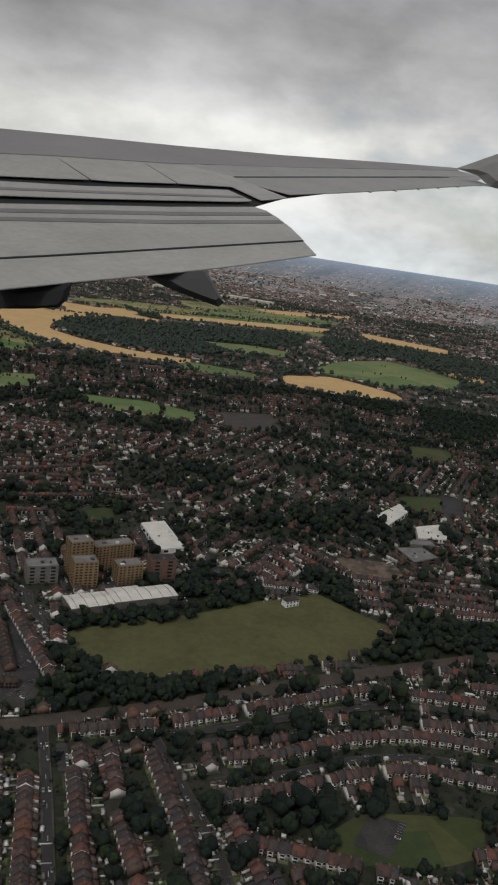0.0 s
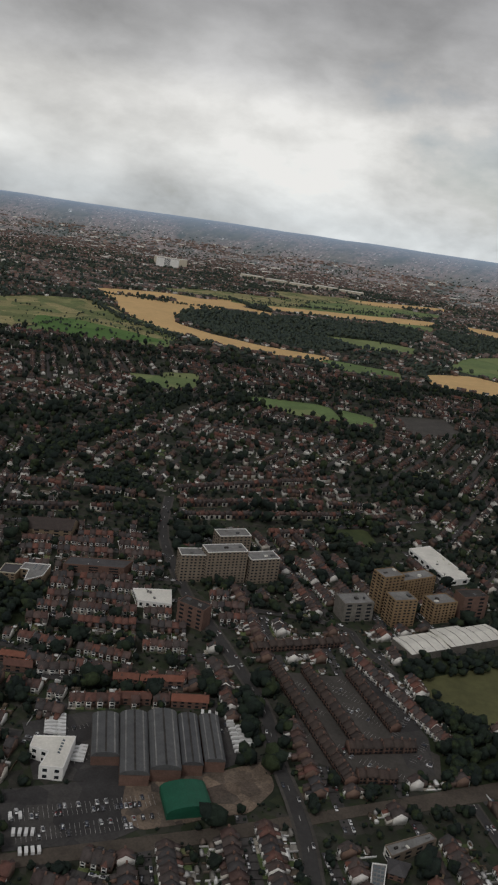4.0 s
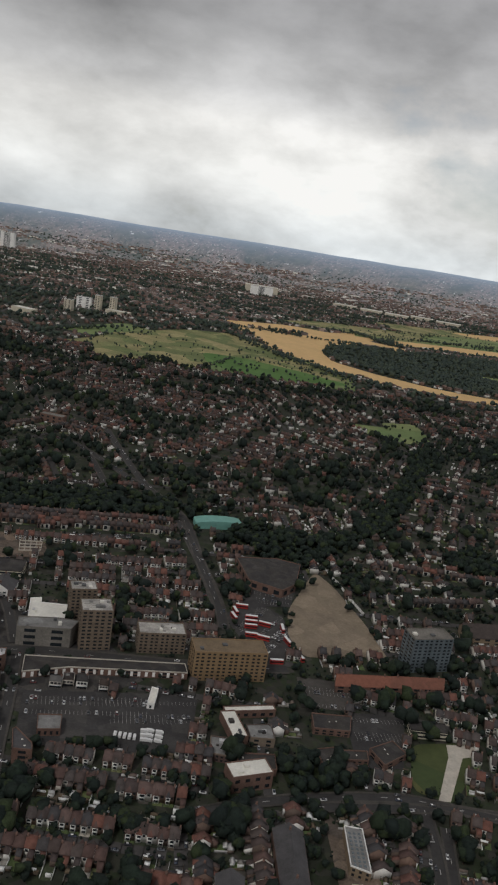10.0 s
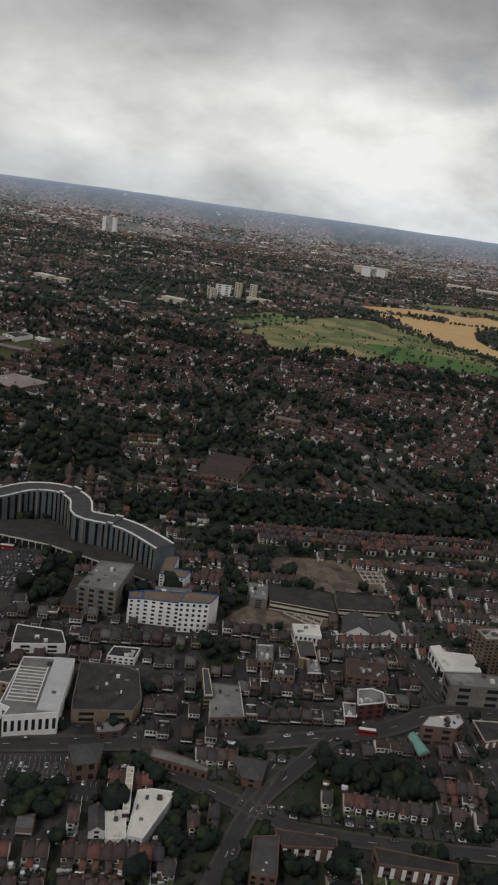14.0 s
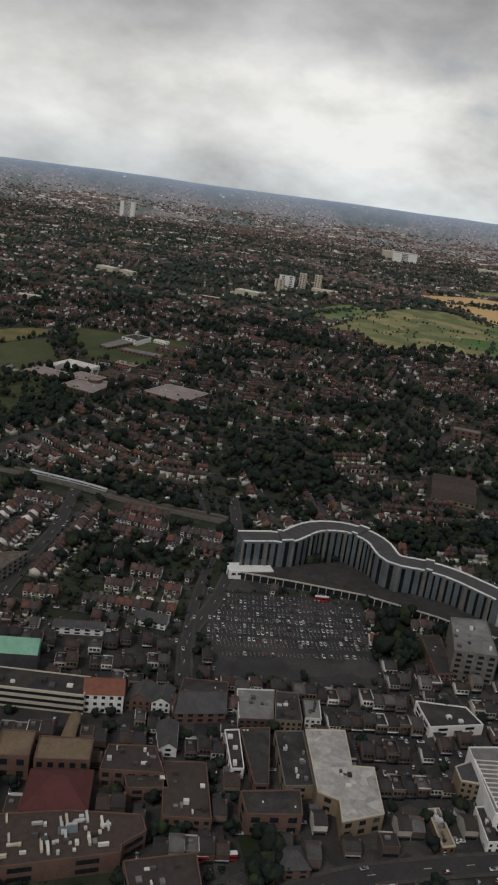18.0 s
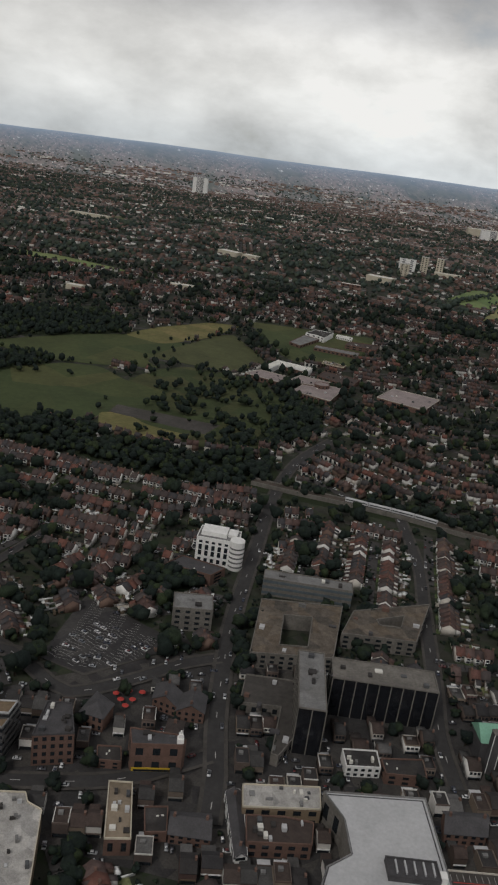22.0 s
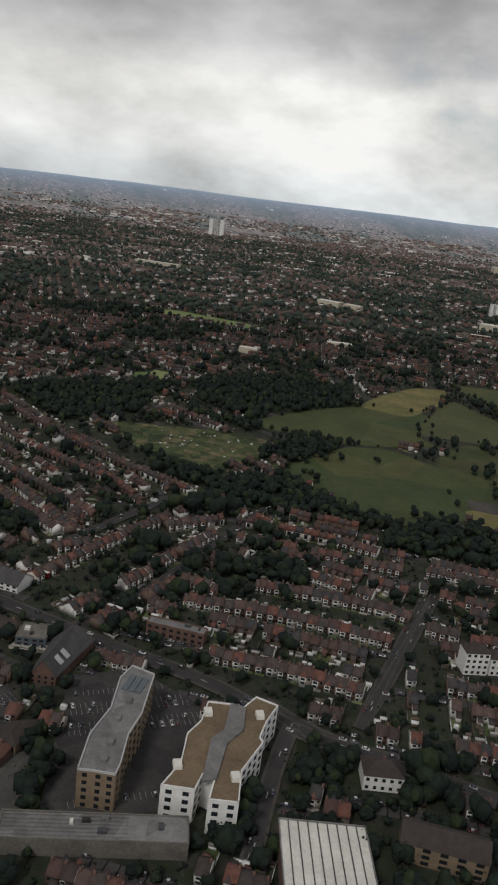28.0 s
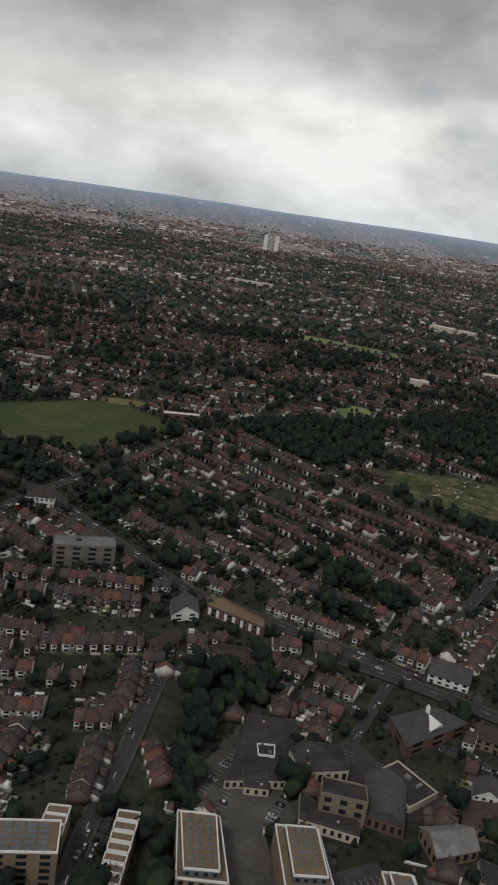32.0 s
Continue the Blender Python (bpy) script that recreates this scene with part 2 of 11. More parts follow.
MAT = {
    "ground": material("garden_ground", [(0.022, 0.030, 0.016), (0.034, 0.033, 0.025), (0.018, 0.026, 0.014), (0.050, 0.046, 0.040), (0.030, 0.038, 0.018), (0.037, 0.035, 0.030), (0.024, 0.033, 0.016)], 0.95, 26, 0.35, 0.9, patches=3.0),
    "gold": material("ripe_wheat", [(0.60, 0.40, 0.185)], 0.95, 60, 0.14, 0.7),
    "green": material("meadow_grass", [(0.15, 0.20, 0.075), (0.20, 0.225, 0.095), (0.12, 0.175, 0.065)], 0.95, 45, 0.25, 0.7, patches=70),
    "lush": material("bright_green_meadow", [(0.085, 0.165, 0.040), (0.105, 0.185, 0.050), (0.075, 0.150, 0.038)], 0.95, 45, 0.2, 0.7, patches=60),
    "park": material("mown_park_grass", [(0.050, 0.068, 0.025), (0.080, 0.083, 0.032), (0.046, 0.064, 0.024), (0.060, 0.073, 0.027)], 0.95, 30, 0.30, 0.7, patches=38),
    "park2": material("dry_park_grass", [(0.094, 0.094, 0.040), (0.072, 0.078, 0.033), (0.105, 0.100, 0.045)], 0.95, 30, 0.3, 0.7),
    "scrub": material("rough_grassland", [(0.17, 0.18, 0.075), (0.30, 0.26, 0.125), (0.24, 0.22, 0.10), (0.13, 0.155, 0.06)], 0.95, 30, 0.35, 0.9, patches=30),
    "hay": material("dry_hay_grass", [(0.19, 0.155, 0.065), (0.14, 0.13, 0.05)], 0.95, 20, 0.3, 0.9, patches=14),
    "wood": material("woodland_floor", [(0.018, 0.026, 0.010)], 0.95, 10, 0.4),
    "allotment": material("allotment_soil", [(0.04, 0.06, 0.022), (0.07, 0.085, 0.032), (0.034, 0.05, 0.02), (0.16, 0.125, 0.07), (0.05, 0.075, 0.026), (0.10, 0.105, 0.045), (0.03, 0.045, 0.018)], 0.95, 14, 0.4, 0.9, patches=4.5),
    "tarmac": material("worn_tarmac", [(0.046, 0.044, 0.044), (0.060, 0.056, 0.053), (0.040, 0.038, 0.038)], 0.9, 6, 0.30, 0.9, patches=9),
    # park grass with the tree shade put into its colour
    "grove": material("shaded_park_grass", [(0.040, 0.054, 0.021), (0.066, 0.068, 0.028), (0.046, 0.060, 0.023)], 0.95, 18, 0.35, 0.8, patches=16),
    "town": material("dark_town_tarmac", [(0.034, 0.032, 0.032), (0.046, 0.043, 0.041), (0.030, 0.029, 0.029), (0.060, 0.055, 0.050)], 0.9, 4, 0.4, 0.9, patches=5),
    "yard": material("worn_playground_tarmac", [(0.082, 0.076, 0.070), (0.066, 0.062, 0.058), (0.092, 0.086, 0.078)], 0.9, 8, 0.3, 0.8, patches=11),
    "darkconcrete": material("dark_grey_cladding", [(0.085, 0.082, 0.08)], 0.8, 4, 0.25, 0.8),
    "stainedroof": material("stained_felt_roof", [(0.105, 0.088, 0.07), (0.14, 0.115, 0.09), (0.075, 0.066, 0.056), (0.12, 0.095, 0.07)], 0.9, 2.2, 0.5, 0.9, patches=5.0),
    "lot": material("patched_concrete", [(0.065, 0.059, 0.053)], 0.9, 12, 0.35, 0.8),
    "road": material("road_asphalt", [(0.044, 0.042, 0.041)], 0.88, 9, 0.25, 0.8),
    "street": material("street_asphalt", [(0.06, 0.056, 0.054)], 0.9, 7, 0.3, 0.8),
    "dirt": material("bare_building_ground", [(0.13, 0.098, 0.074), (0.075, 0.060, 0.050), (0.19, 0.142, 0.105), (0.060, 0.052, 0.046), (0.16, 0.122, 0.092)], 0.95, 5, 0.45, 0.9, patches=5),
    "sand": material("bare_sandy_ground", [(0.22, 0.175, 0.125), (0.17, 0.135, 0.10), (0.25, 0.20, 0.145), (0.20, 0.16, 0.115)], 0.95, 8, 0.25, 0.8, patches=13),
    "paving": material("pale_paving", [(0.46, 0.42, 0.36)], 0.85, 4, 0.22, 0.8),
    "rail": material("railway_ballast", [(0.075, 0.062, 0.05)], 0.95, 6, 0.35, 0.8),
    "wall": material("house_wall", [(0.145, 0.095, 0.075), (0.66, 0.64, 0.60), (0.175, 0.115, 0.088), (0.74, 0.72, 0.68), (0.12, 0.088, 0.072), (0.155, 0.105, 0.082), (0.56, 0.52, 0.46), (0.15, 0.098, 0.076), (0.62, 0.60, 0.56), (0.13, 0.09, 0.072)], 0.9, 2.5, 0.2),
    "brownroof": material("dark_brown_tile", [(0.058, 0.044, 0.038), (0.066, 0.048, 0.041), (0.052, 0.041, 0.037)], 0.85, 1.6, 0.3, bump=0.25),
    "roof": material("roof_tile", [(0.071, 0.052, 0.047), (0.094, 0.058, 0.050), (0.060, 0.055, 0.055), (0.086, 0.053, 0.046), (0.054, 0.051, 0.053), (0.132, 0.066, 0.053), (0.074, 0.062, 0.058), (0.112, 0.076, 0.067), (0.062, 0.047, 0.044), (0.150, 0.068, 0.051), (0.066, 0.054, 0.051), (0.084, 0.066, 0.060)], 0.85, 1.6, 0.35, bump=0.25),
    # lighter copy of the roof tile; the lift from haze is in the colour
    "farroof": material("haze_paled_roof_tile", [(0.13, 0.10, 0.09), (0.17, 0.105, 0.085), (0.12, 0.11, 0.105), (0.15, 0.10, 0.082)], 0.9, 6, 0.2),
    "redroof": material("orange_clay_tile", [(0.194, 0.079, 0.053), (0.159, 0.069, 0.048), (0.116, 0.058, 0.045)], 0.85, 1.6, 0.25, bump=0.25),
    "darkroof": material("dark_felt_roof", [(0.040, 0.037, 0.035), (0.055, 0.050, 0.047), (0.032, 0.030, 0.030), (0.047, 0.042, 0.038)], 0.9, 3, 0.4, 0.9, patches=4),
    "slate": material("grey_slate", [(0.068, 0.065, 0.067)], 0.75, 3, 0.3, 0.8, bump=0.3),
    "brick": material("red_brown_brick", [(0.142, 0.086, 0.067)], 0.9, 3, 0.25, 0.8),
    "redpaint": material("dark_red_brickwork", [(0.092, 0.031, 0.029)], 0.85, 3, 0.2, 0.8),
    "pale_brick": material("pale_buff_brick", [(0.21, 0.17, 0.13)], 0.9, 3, 0.2, 0.8),
    "flatbrick": material("dull_buff_brick", [(0.150, 0.116, 0.086)], 0.9, 2.5, 0.3, 0.9),
    "tan": material("buff_brick", [(0.220, 0.165, 0.110)], 0.9, 3, 0.2, 0.8),
    "orange": material("ochre_cladding", [(0.23, 0.155, 0.085)], 0.8, 4, 0.16, 0.8),
    "white": material("white_render", [(0.76, 0.75, 0.72)], 0.85, 4, 0.14, 0.8),
    "cream": material("cream_panel", [(0.52, 0.47, 0.37)], 0.85, 4, 0.16, 0.8),
    "concrete": material("weathered_concrete", [(0.155, 0.143, 0.126)], 0.9, 5, 0.35, 0.9),
    "paleroof": material("pale_membrane_roof", [(0.46, 0.46, 0.46)], 0.8, 7, 0.15, 0.8),
    "townwall": material("shop_wall", [(0.106, 0.073, 0.060), (0.160, 0.130, 0.105), (0.091, 0.068, 0.057), (0.56, 0.54, 0.50), (0.116, 0.090, 0.077), (0.190, 0.150, 0.115), (0.097, 0.062, 0.054), (0.38, 0.35, 0.31), (0.092, 0.071, 0.062), (0.66, 0.64, 0.60), (0.13, 0.10, 0.085)], 0.9, 2.5, 0.2),
    "townroof": material("mixed_town_roof", [(0.038, 0.035, 0.034), (0.050, 0.048, 0.046), (0.043, 0.036, 0.033), (0.071, 0.068, 0.065), (0.034, 0.032, 0.033), (0.060, 0.043, 0.037), (0.042, 0.040, 0.039), (0.110, 0.106, 0.102), (0.037, 0.034, 0.033), (0.055, 0.041, 0.035)], 0.85, 2.5, 0.35, 0.9),
    "greyroof": material("grey_membrane_roof", [(0.194, 0.192, 0.188), (0.15, 0.147, 0.142), (0.22, 0.218, 0.212), (0.17, 0.166, 0.158)], 0.8, 3, 0.3, 0.9, patches=5),
    "whiteroof": material("white_sheet_roof", [(0.66, 0.64, 0.58)], 0.6, 6, 0.16, 0.8),
    "patchedwhite": material("patched_white_roof", [(0.44, 0.42, 0.39), (0.27, 0.26, 0.245), (0.5, 0.48, 0.45), (0.36, 0.345, 0.32)], 0.8, 2.0, 0.3, 0.9, patches=3.2),
    "pinkroof": material("pinkish_grey_roof", [(0.27, 0.225, 0.215)], 0.85, 5, 0.3, 0.9),
    "tanroof": material("brown_felt_roof", [(0.17, 0.125, 0.08)], 0.9, 6, 0.3, 0.8),
    "metalroof": material("corrugated_sheet", [(0.084, 0.086, 0.088), (0.068, 0.070, 0.074)], 0.55, 3, 0.25, 0.8, wave=1.2),
    "green_sheet": material("green_sheet_roof", [(0.012, 0.085, 0.05)], 0.6, 4, 0.2, 0.8),
    "teal": material("pale_teal_sheet", [(0.15, 0.33, 0.285)], 0.6, 4, 0.15, 0.8),
    "copper": material("verdigris_copper", [(0.20, 0.40, 0.29)], 0.7, 4, 0.18, 0.8),
    "glass": material("dark_window_glass", [(0.018, 0.022, 0.026)], 0.12, 5, 0.2, spec=0.6),
    "blackglass": material("black_curtain_glass", [(0.012, 0.013, 0.016)], 0.15, 5, 0.2, spec=0.6),
    "blueglass": material("grey_blue_glass", [(0.105, 0.128, 0.142)], 0.2, 5, 0.25, spec=0.6),
    "bark": material("tree_bark", [(0.05, 0.038, 0.028)], 0.95, 1, 0.3),
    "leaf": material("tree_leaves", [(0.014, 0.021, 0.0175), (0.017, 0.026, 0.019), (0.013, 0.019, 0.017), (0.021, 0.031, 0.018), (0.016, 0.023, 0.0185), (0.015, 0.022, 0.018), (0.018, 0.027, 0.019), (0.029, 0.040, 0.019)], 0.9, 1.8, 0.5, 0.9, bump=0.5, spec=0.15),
    # paler copy of the tree leaves, with distant haze put into the colour
    "hazeleaf": material("haze_paled_leaves", [(0.048, 0.064, 0.052), (0.058, 0.072, 0.052), (0.044, 0.058, 0.052)], 0.95, 12, 0.3, 0.8, spec=0.1),
    # meadow and soil tones, also lightened in colour for far haze and sunlight
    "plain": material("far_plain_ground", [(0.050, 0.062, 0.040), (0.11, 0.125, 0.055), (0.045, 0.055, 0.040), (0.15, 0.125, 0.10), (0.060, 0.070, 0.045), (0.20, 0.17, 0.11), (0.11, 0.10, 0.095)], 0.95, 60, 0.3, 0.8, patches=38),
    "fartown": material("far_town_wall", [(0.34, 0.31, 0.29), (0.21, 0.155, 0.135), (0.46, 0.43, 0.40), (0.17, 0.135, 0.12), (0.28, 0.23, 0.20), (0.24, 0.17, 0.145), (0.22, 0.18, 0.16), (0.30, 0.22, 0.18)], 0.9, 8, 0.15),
    "garden": material("garden_plot", [(0.080, 0.108, 0.042), (0.050, 0.060, 0.034), (0.115, 0.140, 0.056), (0.044, 0.056, 0.030), (0.24, 0.225, 0.20), (0.065, 0.088, 0.034), (0.10, 0.080, 0.060), (0.15, 0.16, 0.075), (0.042, 0.050, 0.030), (0.36, 0.33, 0.28), (0.075, 0.068, 0.058), (0.085, 0.118, 0.046)], 0.95, 1.2, 0.45, 0.9),
    "car": material("car_paint", [(0.6, 0.6, 0.6), (0.04, 0.04, 0.045), (0.35, 0.36, 0.37), (0.05, 0.06, 0.09), (0.62, 0.62, 0.62), (0.10, 0.10, 0.11), (0.025, 0.025, 0.028), (0.16, 0.17, 0.19), (0.75, 0.75, 0.75), (0.13, 0.03, 0.03), (0.5, 0.5, 0.5), (0.05, 0.05, 0.06)], 0.35, 2, 0.05, spec=0.5),
    "vanpaint": material("white_van_paint", [(0.68, 0.68, 0.67)], 0.4, 2, 0.06, spec=0.5),
    "busred": material("red_bus_paint", [(0.32, 0.025, 0.02)], 0.4, 2, 0.06, spec=0.5),
    "tyre": material("tyre_rubber", [(0.02, 0.02, 0.02)], 0.9, 1, 0.1),
    "blue": material("blue_paint", [(0.035, 0.10, 0.28)], 0.7, 3, 0.2),
    "bannerblue": material("dark_blue_banner", [(0.018, 0.022, 0.07)], 0.6, 3, 0.15),
    "redline": material("red_line_paint", [(0.42, 0.05, 0.04)], 0.7, 3, 0.2),
    "yellow": material("yellow_paint", [(0.5, 0.33, 0.03)], 0.7, 3, 0.2),
    "mark": material("white_road_paint", [(0.42, 0.41, 0.39)], 0.8, 2, 0.3),
    "shed": material("garden_shed", [(0.12, 0.09, 0.06), (0.72, 0.72, 0.7), (0.2, 0.19, 0.17), (0.09, 0.07, 0.05), (0.42, 0.41, 0.4), (0.78, 0.78, 0.76), (0.15, 0.12, 0.1)], 0.85, 1, 0.2),
    "wing": material("grey_wing_paint", [(0.30, 0.297, 0.288)], 0.45, 0.5, 0.14, 0.9),
    "wing_light": material("light_flap_paint", [(0.37, 0.366, 0.342)], 0.45, 0.5, 0.16, 0.9),
    # near-black for painted gap shade, also for seams, wicks and nozzle
    "wing_dark": material("flap_shade_and_dark_parts", [(0.018, 0.018, 0.02)], 0.8, 1.0, 0.2),
    "wing_stripe": material("dull_grey_flap_stripe", [(0.19, 0.183, 0.182)], 0.5, 0.5, 0.2),
    "wing_edge": material("grey_leading_edge", [(0.24, 0.232, 0.228)], 0.5, 1.0, 0.12),
    "wing_pod": material("dark_grey_fairing", [(0.055, 0.055, 0.056)], 0.5, 1.0, 0.12),
}


def hazy_distance():
    """The far plain with haze painted into its colour: dark woods and pale town specks that pale to blue on the hills.
    """
    m = bpy.data.materials.new("hazy_distance")
    m.use_nodes = True
    n, l = m.node_tree.nodes, m.node_tree.links
    p = n["Principled BSDF"]
    p.inputs["Roughness"].default_value = 0.95
    ge = n.new("ShaderNodeNewGeometry")
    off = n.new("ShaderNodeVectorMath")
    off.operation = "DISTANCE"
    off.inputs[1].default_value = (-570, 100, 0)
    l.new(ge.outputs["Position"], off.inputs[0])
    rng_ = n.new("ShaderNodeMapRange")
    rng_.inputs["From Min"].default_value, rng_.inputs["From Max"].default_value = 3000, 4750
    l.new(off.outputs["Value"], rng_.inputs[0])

    # broad forms that stretch away from the eye, as fields and streets do on the plain
    rel = n.new("ShaderNodeVectorMath")
    rel.operation = "SUBTRACT"
    rel.inputs[1].default_value = (-570, 100, 0)
    l.new(ge.outputs["Position"], rel.inputs[0])
    xyz = n.new("ShaderNodeSeparateXYZ")
    l.new(rel.outputs[0], xyz.inputs[0])
    ang = n.new("ShaderNodeMath")
    ang.operation = "ARCTAN2"
    l.new(xyz.outputs[1], ang.inputs[0]), l.new(xyz.outputs[0], ang.inputs[1])
    wide = n.new("ShaderNodeMath")
    wide.operation, wide.inputs[1].default_value = "MULTIPLY", 3500.0
    l.new(ang.outputs[0], wide.inputs[0])
    deep = n.new("ShaderNodeMath")
    deep.operation, deep.inputs[1].default_value = "MULTIPLY", 0.13
    l.new(off.outputs["Value"], deep.inputs[0])
    polar = n.new("ShaderNodeCombineXYZ")
    l.new(wide.outputs[0], polar.inputs[0]), l.new(deep.outputs[0], polar.inputs[1])

    def tex(size, stops):
        t = n.new("ShaderNodeTexNoise")
        t.inputs["Scale"].default_value, t.inputs["Detail"].default_value, t.inputs["Roughness"].default_value = 1.0 / size, 8.0, 0.7
        l.new(polar.outputs[0], t.inputs["Vector"])
        r = n.new("ShaderNodeValToRGB")
        for e, (q, c) in zip(r.color_ramp.elements, stops):
            e.position, e.color = q, (*c, 1)
        l.new(t.outputs[0], r.inputs[0])
        return r.outputs[0]

    def mix(fac, a, b):
        x = n.new("ShaderNodeMixRGB")
        for i, v in enumerate((fac, a, b)):
            if isinstance(v, float):
                x.inputs[i].default_value = v
            elif isinstance(v, tuple):
                x.inputs[i].default_value = (*v, 1)
            else:
                l.new(v, x.inputs[i])
        return x.outputs[0]

    # woods, then roofs in loose quarters, then pale walls and sheds
    land = tex(60, [(0.42, (0.034, 0.046, 0.040)), (0.60, (0.080, 0.082, 0.064))])
    town = tex(210, [(0.40, (0, 0, 0)), (0.52, (1, 1, 1))])
    roofs = tex(15, [(0.44, (0, 0, 0)), (0.50, (1, 1, 1))])
    specks = tex(11, [(0.58, (0, 0, 0)), (0.63, (1, 1, 1))])
    sheds = tex(45, [(0.63, (0, 0, 0)), (0.66, (1, 1, 1))])

    def both(a, b):
        x = n.new("ShaderNodeMixRGB")
        x.blend_type, x.inputs[0].default_value = "MULTIPLY", 1.0
        l.new(a, x.inputs[1]), l.new(b, x.inputs[2])
        return x.outputs[0]

    land = mix(both(roofs, town), land, (0.15, 0.118, 0.108))
    land = mix(both(specks, town), land, (0.50, 0.47, 0.44))
    land = mix(sheds, land, (0.55, 0.55, 0.54))
    # painted haze: the colour is blended towards blue with distance
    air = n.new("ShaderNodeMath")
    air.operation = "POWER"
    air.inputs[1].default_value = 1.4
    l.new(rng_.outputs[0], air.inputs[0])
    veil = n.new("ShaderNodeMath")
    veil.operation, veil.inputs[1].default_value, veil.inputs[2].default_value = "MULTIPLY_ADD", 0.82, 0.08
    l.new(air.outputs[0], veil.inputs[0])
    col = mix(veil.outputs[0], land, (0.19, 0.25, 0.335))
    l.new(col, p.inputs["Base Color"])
    # the same colour glows a little, to lift the painted haze
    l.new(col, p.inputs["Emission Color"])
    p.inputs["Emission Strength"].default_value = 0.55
    return m


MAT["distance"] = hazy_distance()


# ---- builders ----
def mesh_of(name, verts, faces, mats, idx=None):
    me = bpy.data.meshes.new(name)
    me.from_pydata(verts, [], faces)
    for m in mats:
        me.materials.append(MAT[m])
    if idx is not None:
        me.polygons.foreach_set("material_index", idx)
    me.update()
    return me


def piece(name, verts, faces, mat, parent=None, label="", m=None):
    ob = new(name, mesh_of(name, verts, faces, [mat]))
    if parent is not None:
        ob.parent = parent
    if m is not None:
        ob.matrix_basis = m
    return tagged(ob, label)


def shared(name, me, parent, m, label=""):
    ob = new(name, me)
    ob.parent, ob.matrix_basis = parent, m
    return tagged(ob, label)


def box(x0, x1, y0, y1, z0, z1):
    v = [(x, y, z) for z in (z0, z1) for x, y in ((x0, y0), (x1, y0), (x1, y1), (x0, y1))]
    return v, [(0, 1, 5, 4), (1, 2, 6, 5), (2, 3, 7, 6), (3, 0, 4, 7), (4, 5, 6, 7), (3, 2, 1, 0)]


def join(*shapes):
    v, f = [], []
    for sv, sf in shapes:
        o = len(v)
        v += list(sv)
        f += [tuple(i + o for i in q) for q in sf]
    return v, f


def prism(profile, x0, x1):
    """A closed profile of (y, z), counter-clockwise seen from +x, drawn out along x."""
    n = len(profile)
    v = [(x0, y, z) for y, z in profile] + [(x1, y, z) for y, z in profile]
    f = [(i, i + n, (i + 1) % n + n, (i + 1) % n) for i in range(n)]
    return v, [tuple(reversed(q)) for q in f] + [tuple(range(n))[::-1], tuple(range(n, 2 * n))]


def merged(name, shape, mats, idx, pos, ang, scl, label, category, kind="stuff"):
    """Many alike things at their own places, joined into one mesh."""
    V, F = np.array(shape[0], float), shape[1]
    n, nv = len(pos), len(V)
    pos, ang, scl = np.asarray(pos, float), np.asarray(ang, float), np.asarray(scl, float)
    P = V[None] * scl[:, None, :]
    c, s = np.cos(ang)[:, None], np.sin(ang)[:, None]
    out = np.empty((n, nv, 3), np.float32)
    out[..., 0] = P[..., 0] * c - P[..., 1] * s + pos[:, 0:1]
    out[..., 1] = P[..., 0] * s + P[..., 1] * c + pos[:, 1:2]
    out[..., 2] = P[..., 2] + pos[:, 2:3]
    loops = np.array([i for q in F for i in q])
    sizes = np.array([len(q) for q in F])
    me = bpy.data.meshes.new(name)
    me.vertices.add(n * nv)
    me.vertices.foreach_set("co", out.ravel())
    me.loops.add(n * len(loops))
    me.loops.foreach_set("vertex_index", (loops[None] + np.arange(n)[:, None] * nv).ravel().astype(np.int32))
    me.polygons.add(n * len(F))
    start = np.concatenate([[0], np.cumsum(sizes)[:-1]])
    me.polygons.foreach_set("loop_start", (start[None] + np.arange(n)[:, None] * len(loops)).ravel().astype(np.int32))
    me.polygons.foreach_set("material_index", np.tile(np.array(idx, np.int32), n))
    for m in mats:
        me.materials.append(MAT[m])
    me.update(calc_edges=True)
    me.validate()
    return tagged(new(name, me), label, category, kind=kind)


# ---- the plan: what stands where ----
X0, X1, Y0, Y1, CELL = -3200.0, 1900.0, 120.0, 3400.0, 2.0
taken = np.zeros((int((X1 - X0) / CELL), int((Y1 - Y0) / CELL)), np.uint8)   # 0 free, 1 open, 2 wood, 3 built


def cells(pts):
    a = np.array(pts, float)
    i0, j0 = np.maximum(((a.min(0) - (X0, Y0)) / CELL).astype(int), 0)
    i1, j1 = np.minimum(((a.max(0) - (X0, Y0)) / CELL).astype(int) + 2, taken.shape)
    if i1 <= i0 or j1 <= j0:
        return None
    x = X0 + (np.arange(i0, i1) + 0.5)[:, None] * CELL
    y = Y0 + (np.arange(j0, j1) + 0.5)[None] * CELL
    inside = np.zeros((i1 - i0, j1 - j0), bool)
    for (ax, ay), (bx, by) in zip(a, np.roll(a, -1, 0)):
        if ay != by:
            inside ^= ((ay > y) != (by > y)) & (x < (bx - ax) * (y - ay) / (by - ay) + ax)
    return i0, i1, j0, j1, inside


def claim(pts, code):
    hit = cells(pts)
    if hit:
        i0, i1, j0, j1, inside = hit
        taken[i0:i1, j0:j1][inside] = code


def held(x, y):
    i = np.clip(((np.asarray(x) - X0) / CELL).astype(int), 0, taken.shape[0] - 1)
    j = np.clip(((np.asarray(y) - Y0) / CELL).astype(int), 0, taken.shape[1] - 1)
    return taken[i, j]


